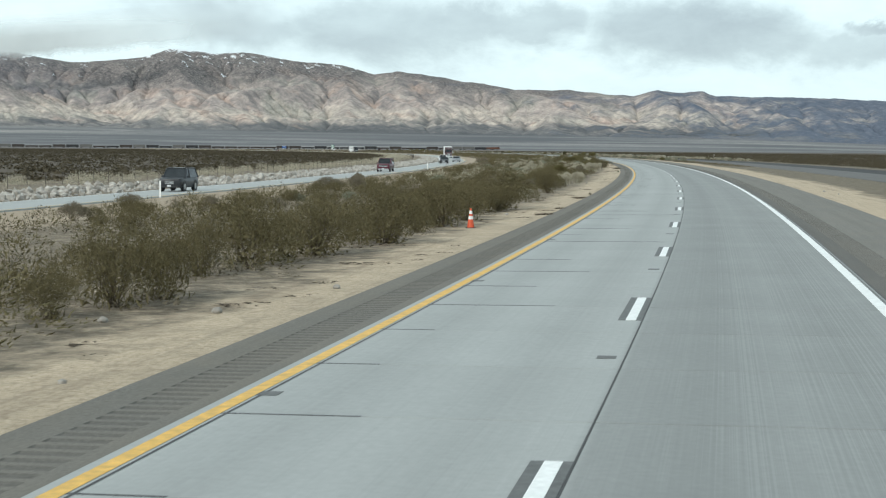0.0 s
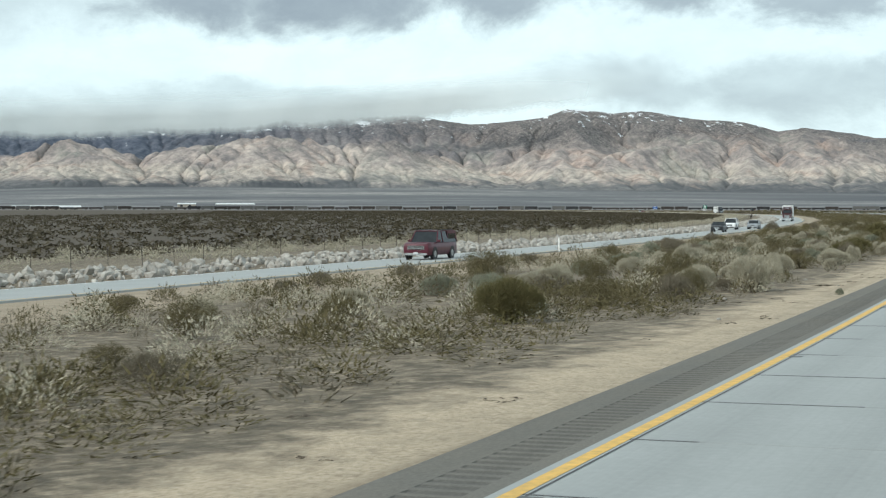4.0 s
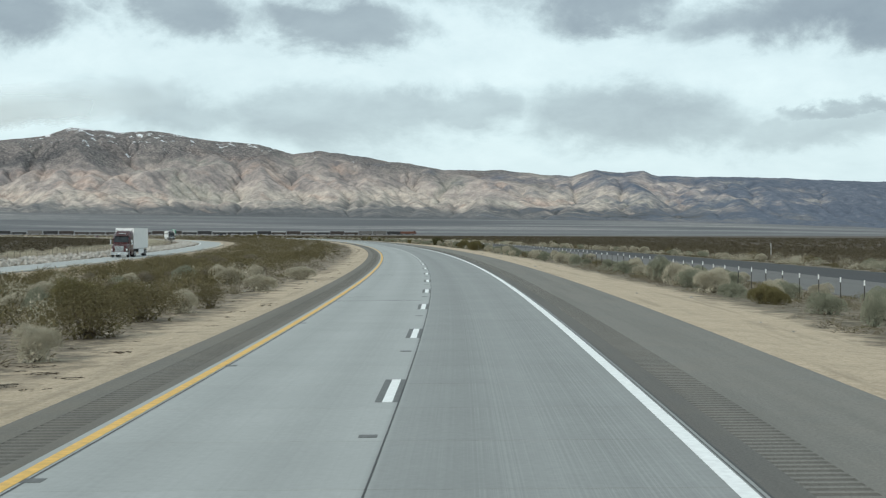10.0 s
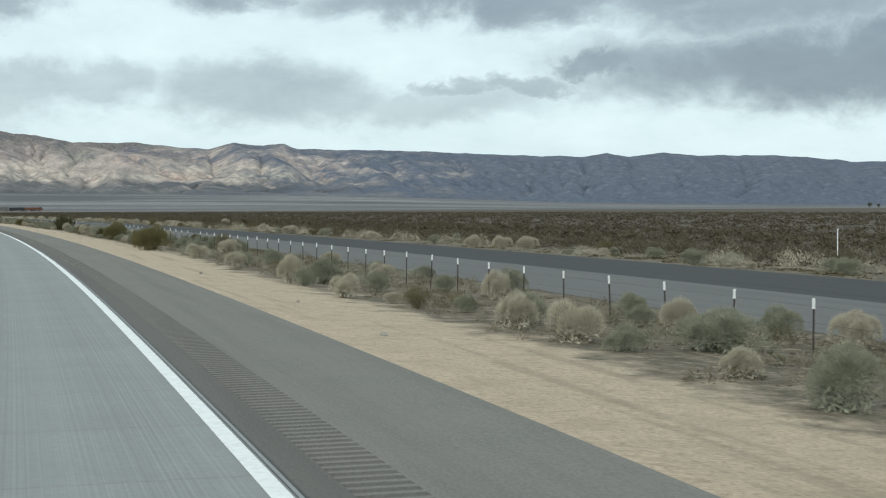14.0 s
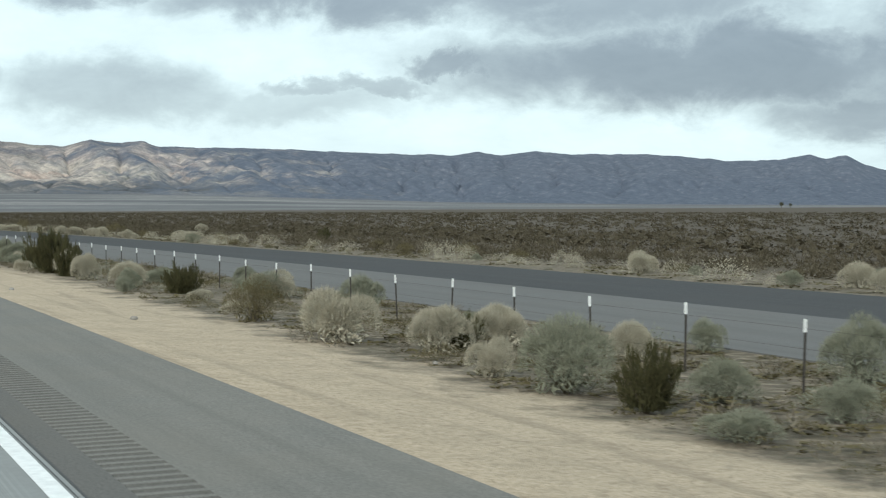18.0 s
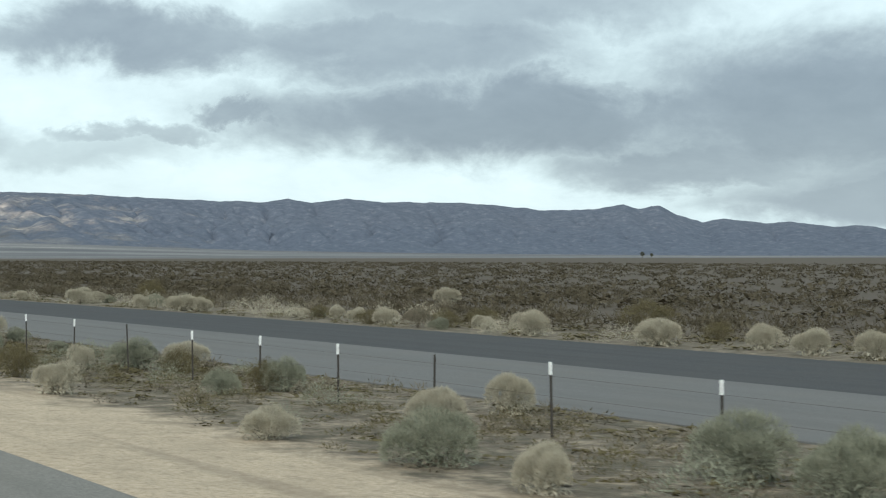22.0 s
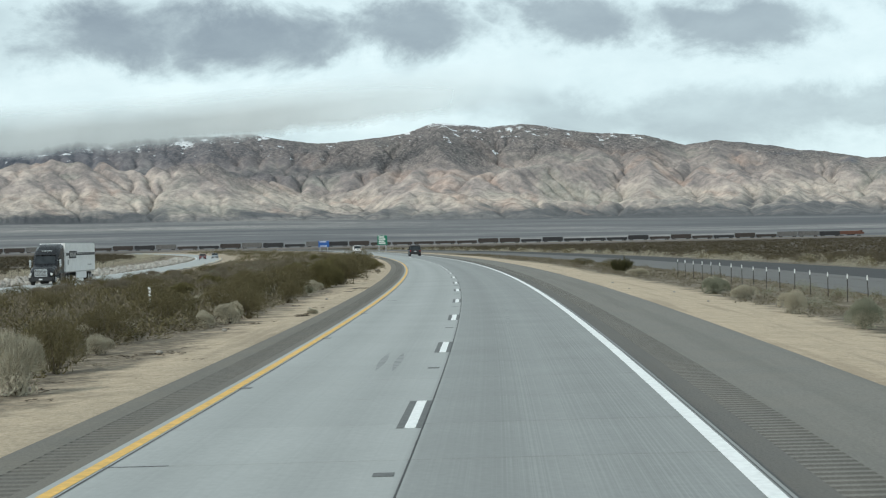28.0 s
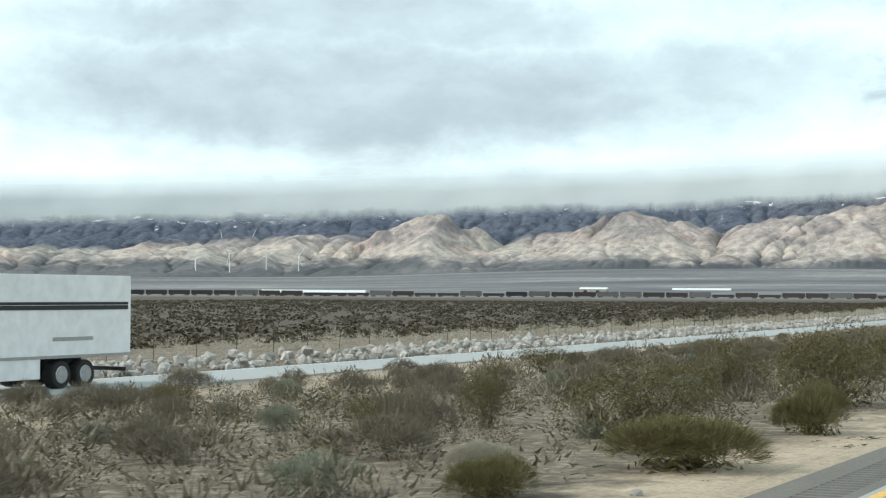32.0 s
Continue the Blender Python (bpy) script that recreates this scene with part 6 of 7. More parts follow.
def fence(name, d, s0, s1, step, height, tip, label, places=None):
    root = thing(name, Matrix(), label, "fence")
    b = bmesh.new()
    box(b, -0.018, 0.018, -0.004, 0.004, -0.3, height)
    box(b, -0.004, 0.004, 0.0, 0.032, -0.3, height)
    me_post = bpy.data.meshes.new("post")
    b.to_mesh(me_post)
    b.free()
    me_post.materials.append(STEEL_POST)
    b = boxed(-0.020, 0.020, -0.006, 0.033, height - 0.19, height + 0.004)
    me_tip = bpy.data.meshes.new("white_tip")
    b.to_mesh(me_tip)
    b.free()
    me_tip.materials.append(WHITE_ENAMEL)
    z = float(ground_z(d))
    for s in (np.arange(s0, s1, step) if places is None else places):
        x, y = xy(s, d)
        p_ob = new("post", me_post)
        p_ob.parent = root
        p_ob.matrix_basis = pose(float(x), float(y), z + rng.uniform(-0.05, 0.03), rng.normal(0, 1.2), rng.normal(0, 1.2), turn_at(s))
        if tip and rng.random() > 0.06:
            t_ob = new("white_tip", me_tip)
            t_ob.parent = p_ob
    for k, hz in enumerate((0.35, 0.65, 0.95)):
        if hz < height:
            ss = np.arange(s0, s1, 6.0)
            X, Y = xy(ss, d + 0.03)
            v, f = [], []
            for j in range(len(ss)):
                v += [(X[j], Y[j], z + hz), (X[j], Y[j], z + hz + 0.004), (X[j] + 0.004, Y[j], z + hz + 0.002)]
                if j:
                    a, c = 3 * (j - 1), 3 * j
                    f += [(a, a + 1, c + 1, c), (a + 1, a + 2, c + 2, c + 1), (a + 2, a, c, c + 2)]
            me = fast_mesh("wire", v, np.array(f))
            me.materials.append(RUST_WIRE)
            part("wire", me, RUST_WIRE, root)
    return root

# places of the things
RAIL = [(-1975, 500), (-1960, 843), (-1916, 1015), (-1881, 1180), (-1800, 1320), (-1640, 1520), (-1470, 1740), (-1390, 1850)]
TURBINES = [(-3646, 969, 33, 36), (-3636, 1027, 32, 36), (-3657, 903, 36, 36), (-4112, 902, 70, 40), (-4102, 964, 78, 40), (-3667, 842, 32, 36)]
SIGN_A, SIGN_B, SIGN_TURN = (-931, 988), (-1052, 1052), 55
SHEDS = [(-2025, 921, -0.5, 86, 14, 3.0, 78, "long low shed with a white roof far across the plain"), (-2192, 1204, 3, 26, 12, 4, 64, "small white-roofed shed far across the plain"),
         (-2627, 1312, 5, 80, 14, 4, 74, "long low white-roofed shed below the mountains"), (-2317, 1353, 3, 60, 14, 4, 69, "dark-fronted shed with a white roof"), (-268, 2129, -0.5, 9, 7, 3, -12, "small white farmhouse among trees on the plain")]
TREES = [(-276, 2134, -0.9, 6), (-257, 2132, -0.9, 5.5), (-251, 2138, -0.9, 6.5), (-570, 2204, -0.9, 6), (-561, 2207, -0.9, 4.5)]
S_SEMI, S_SEMI2, S_BLACK, S_PICKUP, S_WHITE, S_DARK, S_END, S_LEAD = 1090, 560, 123.8, 237.4, 397.6, 369.6, 1366, 1208
LITTER = [(216.0, -5.32, 1.7, 0.16), (217.8, -5.31, 1.2, 0.14), (221.4, -5.52, 1.3, 0.14), (103.1, -5.95, 0.9, 0.10), (84.3, -5.20, 1.1, 0.10), (85.7, -5.47, 1.2, 0.10), (209.1, -5.30, 1.6, 0.20), (213.4, -5.20, 1.4, 0.20), (219.2, -8.04, 1.2, 0.12), (292.3, -7.10, 1.2, 0.10), (283.8, -7.45, 1.0, 0.10), (987.3, -5.66, 0.7, 0.30), (989.1, -5.48, 0.6, 0.28), (253.7, -5.63, 0.5, 0.06), (187.6, -6.59, 0.8, 0.08), (1020.7, -5.20, 0.6, 0.06)]
S_CONE, D_CONE, S_MARK, D_MARK = 52.3, -6.74, 1066.3, -8.2
WHITE_POSTS = [(1128, -10.2), (254.1, -34.4), (105, -34.6), (315.7, -13.8), (997, -13.0)]
FENCE_A, FENCE_B = 365, 1024


def riprap(s0, s1, n, d0, d1):
    """Broken stone along the far edge of the opposite carriageway: one joined bed."""
    base = bmesh.new()
    bmesh.ops.create_icosphere(base, subdivisions=1, radius=1)
    base.verts.ensure_lookup_table()
    t = np.array([v.co for v in base.verts])
    f = np.array([[v.index for v in fa.verts] for fa in base.faces])
    base.free()
    s, d = field(n, s0, s1, d0, d1)
    x, y = xy(s, d)
    r = rng.gamma(4, 0.045, n).clip(0.07, 0.36)
    V = t[None] * (1 + rng.normal(0, 0.22, (n, len(t), 1)))
    V = V * (r[:, None] * rng.uniform(0.6, 1.3, (n, 3)))[:, None, :]
    a = rng.uniform(0, 6.28, n)
    c, sn = np.cos(a)[:, None], np.sin(a)[:, None]
    X = V[:, :, 0] * c - V[:, :, 1] * sn + x[:, None]
    Y = V[:, :, 0] * sn + V[:, :, 1] * c + y[:, None]
    Z = V[:, :, 2] + (ground_z(d) + r * 0.35 + 0.12 * (d0 - d) / (d0 - d1))[:, None]
    F = (f[None] + (np.arange(n) * len(t))[:, None, None]).reshape(-1, 3)
    me = fast_mesh("riprap", np.stack([X, Y, Z], -1).reshape(-1, 3), F)
    me.materials.append(BOULDER)
    return tagged(new("riprap", me), "bed of broken pale stone beside the opposite carriageway", "rocks", kind="stuff")


riprap(S_NEAR, 1420, 17000, -43.5, -48.5)


def stone(s, d, r, label):
    b = bmesh.new()
    bmesh.ops.create_icosphere(b, subdivisions=1 if r < 0.07 else 2, radius=r)
    for v in b.verts:
        v.co *= 1 + 0.18 * noise.noise(v.co * (2.2 / r) + Vector((s, d, 0)))
        v.co.z *= 0.7
    me = bpy.data.meshes.new("stone")
    b.to_mesh(me)
    b.free()
    me.materials.append(BOULDER)
    ob = new("stone", me)
    ob.matrix_basis = at(s, d, float(ground_z(d)) + r * 0.35, s * 40)
    return tagged(ob, label, "stone", group="stones on the verge")


for i in range(190):
    left = rng.random() < 0.4
    stone(rng.uniform(0, 1130), rng.uniform(-8.5, -5.8) if left else rng.uniform(7.8, 12.5), rng.uniform(0.03, 0.09), "small pale stone lying on the sandy verge")


def debris(s, d, w, h):
    """A dead tumbled branch: bare stems and twigs in a low heap."""
    sv, sf, out = stems(9, h * 0.55, w * 0.5, 0.008)
    v, f = blades(240, 0.2, h * 0.45, w * 0.5, 0.8, 0.007, 0.3, 0.6)
    me = fast_mesh("dead_branch", v, f)
    me.materials.append(DEAD)
    ob = new("dead_branch", me)
    ob.matrix_basis = at(s, d, float(ground_z(d)) - 0.02, s * 31)
    st = fast_mesh("stems", sv, sf)
    tagged(part("bare_wood", st, TWIG, ob), kind="stuff")
    return tagged(ob, "low heap of dead brown twigs on the sand", "dead branch", group="dead branches")


DEAD = foliage_mat("dead_twig", (0.06, 0.048, 0.035), (0.12, 0.095, 0.07), (0.15, 0.12, 0.09))


# freight train
TRAIN_BROWN = plain("freight_car_brown", (0.045, 0.036, 0.032), 0.8, vary=0.3, scale=0.6)
TRAIN_BLACK = plain("freight_car_black", (0.028, 0.028, 0.03), 0.8, vary=0.3, scale=0.6)
TRAIN_GREY = plain("freight_car_grey", (0.13, 0.125, 0.12), 0.8, vary=0.2, scale=0.6)
TRAIN_ORANGE = plain("locomotive_orange", (0.12, 0.05, 0.03), 0.6, vary=0.15, scale=0.6)


def freight(m, style, mat_, label):
    root = thing("freight_car" if style != "loco" else "locomotive", m, label, "train car" if style != "loco" else "locomotive", group="freight train")
    if style == "loco":
        part("body", boxed(-1.4, 1.4, -10.5, 7.2, 1.4, 4.2, 0.15), mat_, root)
        part("cab", boxed(-1.5, 1.5, 7.2, 9.6, 1.4, 4.6, 0.15), mat_, root)
        part("nose", boxed(-1.1, 1.1, 9.6, 11.0, 1.4, 3.2, 0.2), mat_, root)
        part("windows", boxed(-1.52, 1.52, 8.0, 9.2, 3.5, 4.2, 0.02), GLASS, root)
        part("fuel_tank", boxed(-1.3, 1.3, -3, 3, 0.5, 1.4, 0.1), TRAIN_BLACK, root)
        ys = (-7.5, 7.0)
    else:
        top = {"hopper": 4.3, "gondola": 2.9, "boxcar": 4.7}[style]
        part("body", boxed(-1.5, 1.5, -8.2, 8.2, 0.9, top, 0.06), mat_, root)
        part("sill", boxed(-1.3, 1.3, -8.3, 8.3, 0.9, 1.1, 0.02), TRAIN_BLACK, root)
        ys = (-5.8, 5.8)
    for y_ in ys:
        b = bmesh.new()
        box(b, -1.2, 1.2, y_ - 1.3, y_ + 1.3, 0.45, 0.8, 0.05)
        for o in (-0.9, 0.9):
            bmesh.ops.create_cone(b, cap_ends=True, segments=14, radius1=0.45, radius2=0.45, depth=2.0, matrix=pose(0, y_ + o, 0.45, 0, 90, 0))
        part("truck", b, TRAIN_BLACK, root)
    return root


def rail_point(t):
    p = [Vector(a) for a in RAIL]
    k = t * (len(p) - 1)
    i = min(int(k), len(p) - 2)
    u = k - i
    a, b, c, d_ = p[max(i - 1, 0)], p[i], p[i + 1], p[min(i + 2, len(p) - 1)]
    return 0.5 * ((2 * b) + (c - a) * u + (2 * a - 5 * b + 4 * c - d_) * u * u + (3 * b - a - 3 * c + d_) * u ** 3)


def build_train():
    pts = [rail_point(i / 400) for i in range(401)]
    acc = np.concatenate([[0], np.cumsum([(b - a).length for a, b in zip(pts, pts[1:])])])
    total, pos, i = acc[-1], 12.0, 0
    # rail bed
    v, f = [], []
    for j, p_ in enumerate(pts[::4]):
        q = pts[min(4 * j + 4, 400)] - pts[max(4 * j - 4, 0)]
        n = Vector((-q.y, q.x)).normalized()
        for o, z in ((-6, PLAIN - 0.1), (-2.2, -0.35), (2.2, -0.35), (6, PLAIN - 0.1)):
            v.append((p_.x + n.x * o, p_.y + n.y * o, z))
        if j:
            a, c = 4 * (j - 1), 4 * j
            f += [(a + k, a + k + 1, c + k + 1, c + k) for k in range(3)]
    me = fast_mesh("rail_bed", v, np.array(f))
    me.materials.append(VERGE_PLAIN)
    tagged(new("rail_bed", me), "low gravel railway embankment across the plain", "railway", kind="structure")
    first = {}
    while pos < total - 12:
        p_ = Vector((np.interp(pos, acc, [a.x for a in pts]), np.interp(pos, acc, [a.y for a in pts])))
        q = Vector((np.interp(pos + 1, acc, [a.x for a in pts]), np.interp(pos + 1, acc, [a.y for a in pts]))) - p_
        m = pose(p_.x, p_.y, -0.35, 0, 0, math.degrees(math.atan2(-q.x, q.y)))
        left = total - pos
        if left < 48:
            key = ("loco", "o")
        else:
            key = [("hopper", "b"), ("hopper", "k"), ("gondola", "k"), ("boxcar", "g"), ("hopper", "b"), ("gondola", "b")][int(rng.integers(0, 6))]
        if key in first:
            copy_thing(first[key], m)
        else:
            mat_ = {"o": TRAIN_ORANGE, "b": TRAIN_BROWN, "k": TRAIN_BLACK, "g": TRAIN_GREY}[key[1]]
            lab = {"loco": "orange diesel locomotive at the head of the freight train", "hopper": "dark covered hopper car in the freight train", "gondola": "low dark gondola car in the freight train", "boxcar": "pale grey boxcar in the freight train"}[key[0]]
            first[key] = freight(m, key[0], mat_, lab)
        pos += 22.5 if key[0] == "loco" else 17.6


VERGE_PLAIN = plain("ballast", (0.20, 0.175, 0.145), 0.95, vary=0.3, scale=0.8)
build_train()


def turbine(x, y, z, h, spin):
    root = thing("wind_turbine", pose(x, y, z, 0, 0, 100), "white three-bladed wind turbine standing still on the slope", "wind turbine", group="wind turbines")
    b = bmesh.new()
    tube(b, (0, 0, -6), (0, 0, h), h * 0.03, h * 0.018, 12)
    part("tower", b, WHITE_ENAMEL, root)
    part("nacelle", boxed(-h * 0.025, h * 0.025, -h * 0.09, h * 0.05, h - h * 0.02, h + h * 0.035, 0.2), WHITE_ENAMEL, root)
    for k in range(3):
        a = radians(spin + 120 * k)
        L = h * 0.55
        b = bmesh.new()
        w = h * 0.022
        pts = [(0, w * 0.5), (L * 0.2, w), (L, w * 0.2), (L, -w * 0.2), (L * 0.2, -w * 0.8), (0, -w * 0.5)]
        vs = [[b.verts.new((u * math.sin(a) + v_ * math.cos(a), h * 0.055 + o, h + u * math.cos(a) - v_ * math.sin(a))) for u, v_ in pts] for o in (0, h * 0.008)]
        b.faces.new(vs[0])
        b.faces.new(vs[1][::-1])
        for i in range(6):
            b.faces.new((vs[0][i], vs[1][i], vs[1][(i + 1) % 6], vs[0][(i + 1) % 6]))
        bmesh.ops.recalc_face_normals(b, faces=b.faces)
        part("blade", b, WHITE_ENAMEL, root)


for k, (x, y, z, h) in enumerate(TURBINES):
    turbine(x, y, z, h, k * 37)

SIGN_GREEN = plain("sign_green", (0.01, 0.16, 0.10), 0.5)
SIGN_BLUE = plain("sign_blue", (0.02, 0.10, 0.36), 0.5)


def road_sign(x, y, w, h, z0, mat_, bars, label, turn):
    root = thing("road_sign", pose(x, y, PLAIN, 0, 0, turn), label, "road sign", group="guide signs")
    for sx_ in (-0.35, 0.35):
        part("post", boxed(sx_ * w - 0.12, sx_ * w + 0.12, 0.0, 0.15, -0.2, z0 + h, 0.02), RIM, root)
    pn = part("panel", boxed(-w / 2, w / 2, -0.06, -0.01, z0, z0 + h, 0.03), mat_, root)
    part("border", boxed(-w / 2 + 0.08, w / 2 - 0.08, -0.066, -0.06, z0 + h - 0.16, z0 + h - 0.1), WHITE_ENAMEL, pn)
    for k in range(bars):
        z = z0 + h * (0.18 + 0.64 * k / max(1, bars - 1))
        part("text_bar", boxed(-w * 0.36, w * (0.3 - 0.12 * (k % 2)), -0.068, -0.06, z - h * 0.06, z + h * 0.06), WHITE_ENAMEL, pn)


road_sign(*SIGN_A, 2.7, 2.6, 3.1, SIGN_GREEN, 4, "green guide sign with unreadable white lines of text", SIGN_TURN)
road_sign(*SIGN_B, 3.8, 2.3, 2.5, SIGN_BLUE, 2, "blue service sign on two posts", SIGN_TURN)

ROOF_WHITE = plain("white_metal_roof", (0.72, 0.74, 0.74), 0.5, vary=0.06, scale=0.2)
WALL_TAN = plain("shed_wall", (0.36, 0.32, 0.27), 0.8, vary=0.15, scale=0.3)


def shed(x, y, z, length, depth, h, turn, label):
    root = thing("shed", pose(x, y, z, 0, 0, turn), label, "building", group="far sheds")
    part("wall", boxed(-length / 2, length / 2, -depth / 2, depth / 2, -3, h, 0.05), WALL_TAN, root)
    b = loft([[(-length / 2 - 0.5, -depth / 2 - 0.5, h), (-length / 2 - 0.5, 0, h + depth * 0.16), (-length / 2 - 0.5, depth / 2 + 0.5, h), (-length / 2 - 0.5, 0, h - 0.1)],
              [(length / 2 + 0.5, -depth / 2 - 0.5, h), (length / 2 + 0.5, 0, h + depth * 0.16), (length / 2 + 0.5, depth / 2 + 0.5, h), (length / 2 + 0.5, 0, h - 0.1)]])
    part("roof", b, ROOF_WHITE, root, "white metal roof")
    for k in range(int(length // 12)):
        x0 = -length / 2 + 4 + k * 12
        part("door", boxed(x0, x0 + 3.5, -depth / 2 - 0.06, -depth / 2 + 0.02, 0, h * 0.75), DARK_TRIM, root)


for x, y, z, le, de, h, tu, lab in SHEDS:
    shed(x, y, z, le, de, h, tu, lab)


def far_tree(x, y, z, h):
    root = thing("tree", pose(x, y, z), "dark rounded farm tree far out on the plain", "tree", group="farm trees")
    b = bmesh.new()
    tube(b, (0, 0, -0.5), (0, 0, h * 0.5), h * 0.05, h * 0.03, 8)
    part("trunk", b, TWIG, root)
    pts = rng.normal(0, 1, (700, 3))
    pts *= (rng.uniform(0.5, 1, (700, 1)) / np.linalg.norm(pts, axis=1, keepdims=True)) * [h * 0.42, h * 0.42, h * 0.36]
    pts[:, 2] += h * 0.62
    v, f = leaves_at(pts, h * 0.07)
    me = fast_mesh("crown", v, f)
    part("crown", me, EPHED, root)


for x, y, z, h in TREES:
    far_tree(x, y, z, h)

# traffic, standing
Z_OPP = -1.03
semi("semi_truck", at(S_SEMI, -39.5, Z_OPP, 180), (0.012, 0.013, 0.016), "black sleeper-cab semi truck with white ribbed trailer")
semi("semi_truck", at(S_SEMI2, -39.5, Z_OPP, 180), (0.05, 0.010, 0.010), "dark red long-nosed semi truck with white trailer", True)
car("suv", at(S_BLACK, -39.0, Z_OPP, 180), (0.016, 0.018, 0.022), "suv", "black sport utility vehicle with roof rails on the opposite carriageway")
car("pickup_truck", at(S_PICKUP, -39.0, Z_OPP, 180), (0.085, 0.012, 0.024), "pickup", "dark red pickup truck with camper shell and chrome front")
car("suv", at(S_WHITE, -40.4, Z_OPP, 180), (0.86, 0.87, 0.87), "suv", "white sport utility vehicle with black lower trim")
car("sedan", at(S_WHITE + 4.5, -37.2, Z_OPP, 180), (0.30, 0.33, 0.36), "sedan", "grey sedan beside a white sport utility vehicle")
car("sedan", at(S_DARK, -39.0, Z_OPP, 180), (0.02, 0.022, 0.026), "sedan", "black hatchback on the opposite carriageway")
car("sedan", at(S_END, -40.4, Z_OPP, 180), (0.12, 0.015, 0.015), "sedan", "dark red car far along the opposite carriageway")
car("sedan", at(S_END + 22, -37.2, Z_OPP, 180), (0.25, 0.28, 0.30), "sedan", "silver blue car far along the opposite carriageway")
car("suv", at(S_LEAD, 1.9, 0.024), (0.018, 0.018, 0.02), "suv", "black sport utility vehicle seen from behind on the highway")
car("suv", at(S_LEAD + 125, -1.9, -0.014), (0.85, 0.86, 0.86), "suv", "white sport utility vehicle far ahead on the highway")
traffic_cone(S_CONE, D_CONE)
debris(S_CONE + 10.5, -5.3, 1.2, 0.32)
debris(S_CONE + 17, -5.2, 0.7, 0.18)
delineator("marker_post", S_MARK, D_MARK, 1.05, 0.21, "white roadside marker with a blue band on a thin post", band=True)
for a, b in WHITE_POSTS:
    delineator("marker_post", a, b, 1.15, 0.12, "plain white flexible marker post beside the road", post=False)
POSTS = np.interp(np.arange(-19, 182), [-19, 0, 6, 18, 27, 56, 65, 77, 81, 86, 91, 95, 99, 102, 107, 112, 120, 181], [365.2, 429.8, 450.2, 491.1, 521.4, 617.3, 647.3, 685.5, 699.3, 717.7, 734.8, 749.8, 763.2, 774.7, 791.6, 808.8, 835.7, 1041])
fence("wire_fence", 15.3, FENCE_A, FENCE_B, 3.3, 1.14, True, "wire fence on dark steel posts with white tips", POSTS)
fence("field_fence", -51.5, 20, 1420, 4.0, 1.25, False, "old wire fence on dark posts behind the stone bed")


def tyre_scrap(s, d, length, turn):
    """A torn, curled strip of tread."""
    n = 9
    v = []
    for i in range(n):
        u = i / (n - 1) - 0.5
        for w_, h_ in ((-0.07, 0.0), (0.07, 0.0), (0.07, 0.02), (-0.07, 0.02)):
            v.append((w_ * (1 - 0.5 * abs(u)) + 0.12 * math.sin(u * 4), u * length, h_ + 0.05 + 0.035 * u * u * 4 * (0.6 + 0.4 * math.sin(u * 9))))
    f = []
    for i in range(n - 1):
        for k in range(4):
            f.append((4 * i + k, 4 * i + (k + 1) % 4, 4 * i + 4 + (k + 1) % 4, 4 * i + 4 + k))
    f += [(0, 1, 2, 3), (4 * n - 1, 4 * n - 2, 4 * n - 3, 4 * n - 4)]
    me = fast_mesh("tyre_scrap", v, np.array(f))
    me.materials.append(RUBBER)
    ob = new("tyre_scrap", me)
    ob.matrix_basis = at(s, d, float(ground_z(d)) - 0.045, turn)
    return tagged(ob, "torn strip of black tyre tread lying on the sand", "tyre scrap", group="tyre scraps")


for s_, d_, w_, h_ in LITTER:
    debris(s_, d_, w_, h_)
tyre_scrap(1020.4, -5.9, 0.5, 60)
tyre_scrap(1015.1, -5.9, 0.55, 75)
tyre_scrap(1021.5, -5.6, 0.35, 85)
bush("dry_shrub", 1065.9, -6.0, 0.38, 0.5)

# a pale marker pole on the plain and a worn tyre standing in the brush
pole = thing("marker_pole", at(552.5, 50.4, float(ground_z(50.4)) - 0.1), "thin pale marker pole standing in the scrub", "pole")
b = bmesh.new()
tube(b, (0, 0, -0.2), (0, 0, 1.9), 0.035, 0.03, 8)
part("shaft", b, WHITE_ENAMEL, pole)
part("cap", boxed(-0.05, 0.05, -0.05, 0.05, 1.9, 1.96, 0.01), WHITE_ENAMEL, pole)


def buried_tyre(s, d, radius, thick, turn):
    """A big old tyre, half sunk in the soil, tread blocks round its rim."""
    n, k = 28, 10
    v = []
    for i in range(n):
        a = 2 * math.pi * i / n
        for j in range(k):
            b_ = 2 * math.pi * j / k
            lug = 1.05 if i % 2 and math.cos(b_) > 0.4 else 1.0
            r_ = radius + thick * math.cos(b_) * lug
            v.append((r_ * math.cos(a), thick * 1.15 * math.sin(b_), r_ * math.sin(a)))
    f = [(i * k + j, ((i + 1) % n) * k + j, ((i + 1) % n) * k + (j + 1) % k, i * k + (j + 1) % k) for i in range(n) for j in range(k)]
    me = fast_mesh("old_tyre", v, np.array(f))
    me.materials.append(RUBBER)
    ob = new("old_tyre", me)
    ob.matrix_basis = at(s, d, float(ground_z(d)) + 0.05, turn)
    return tagged(ob, "big black old tyre half sunk in the soil by the fence", "tyre")


buried_tyre(451.3, 17.2, 0.52, 0.16, 35)


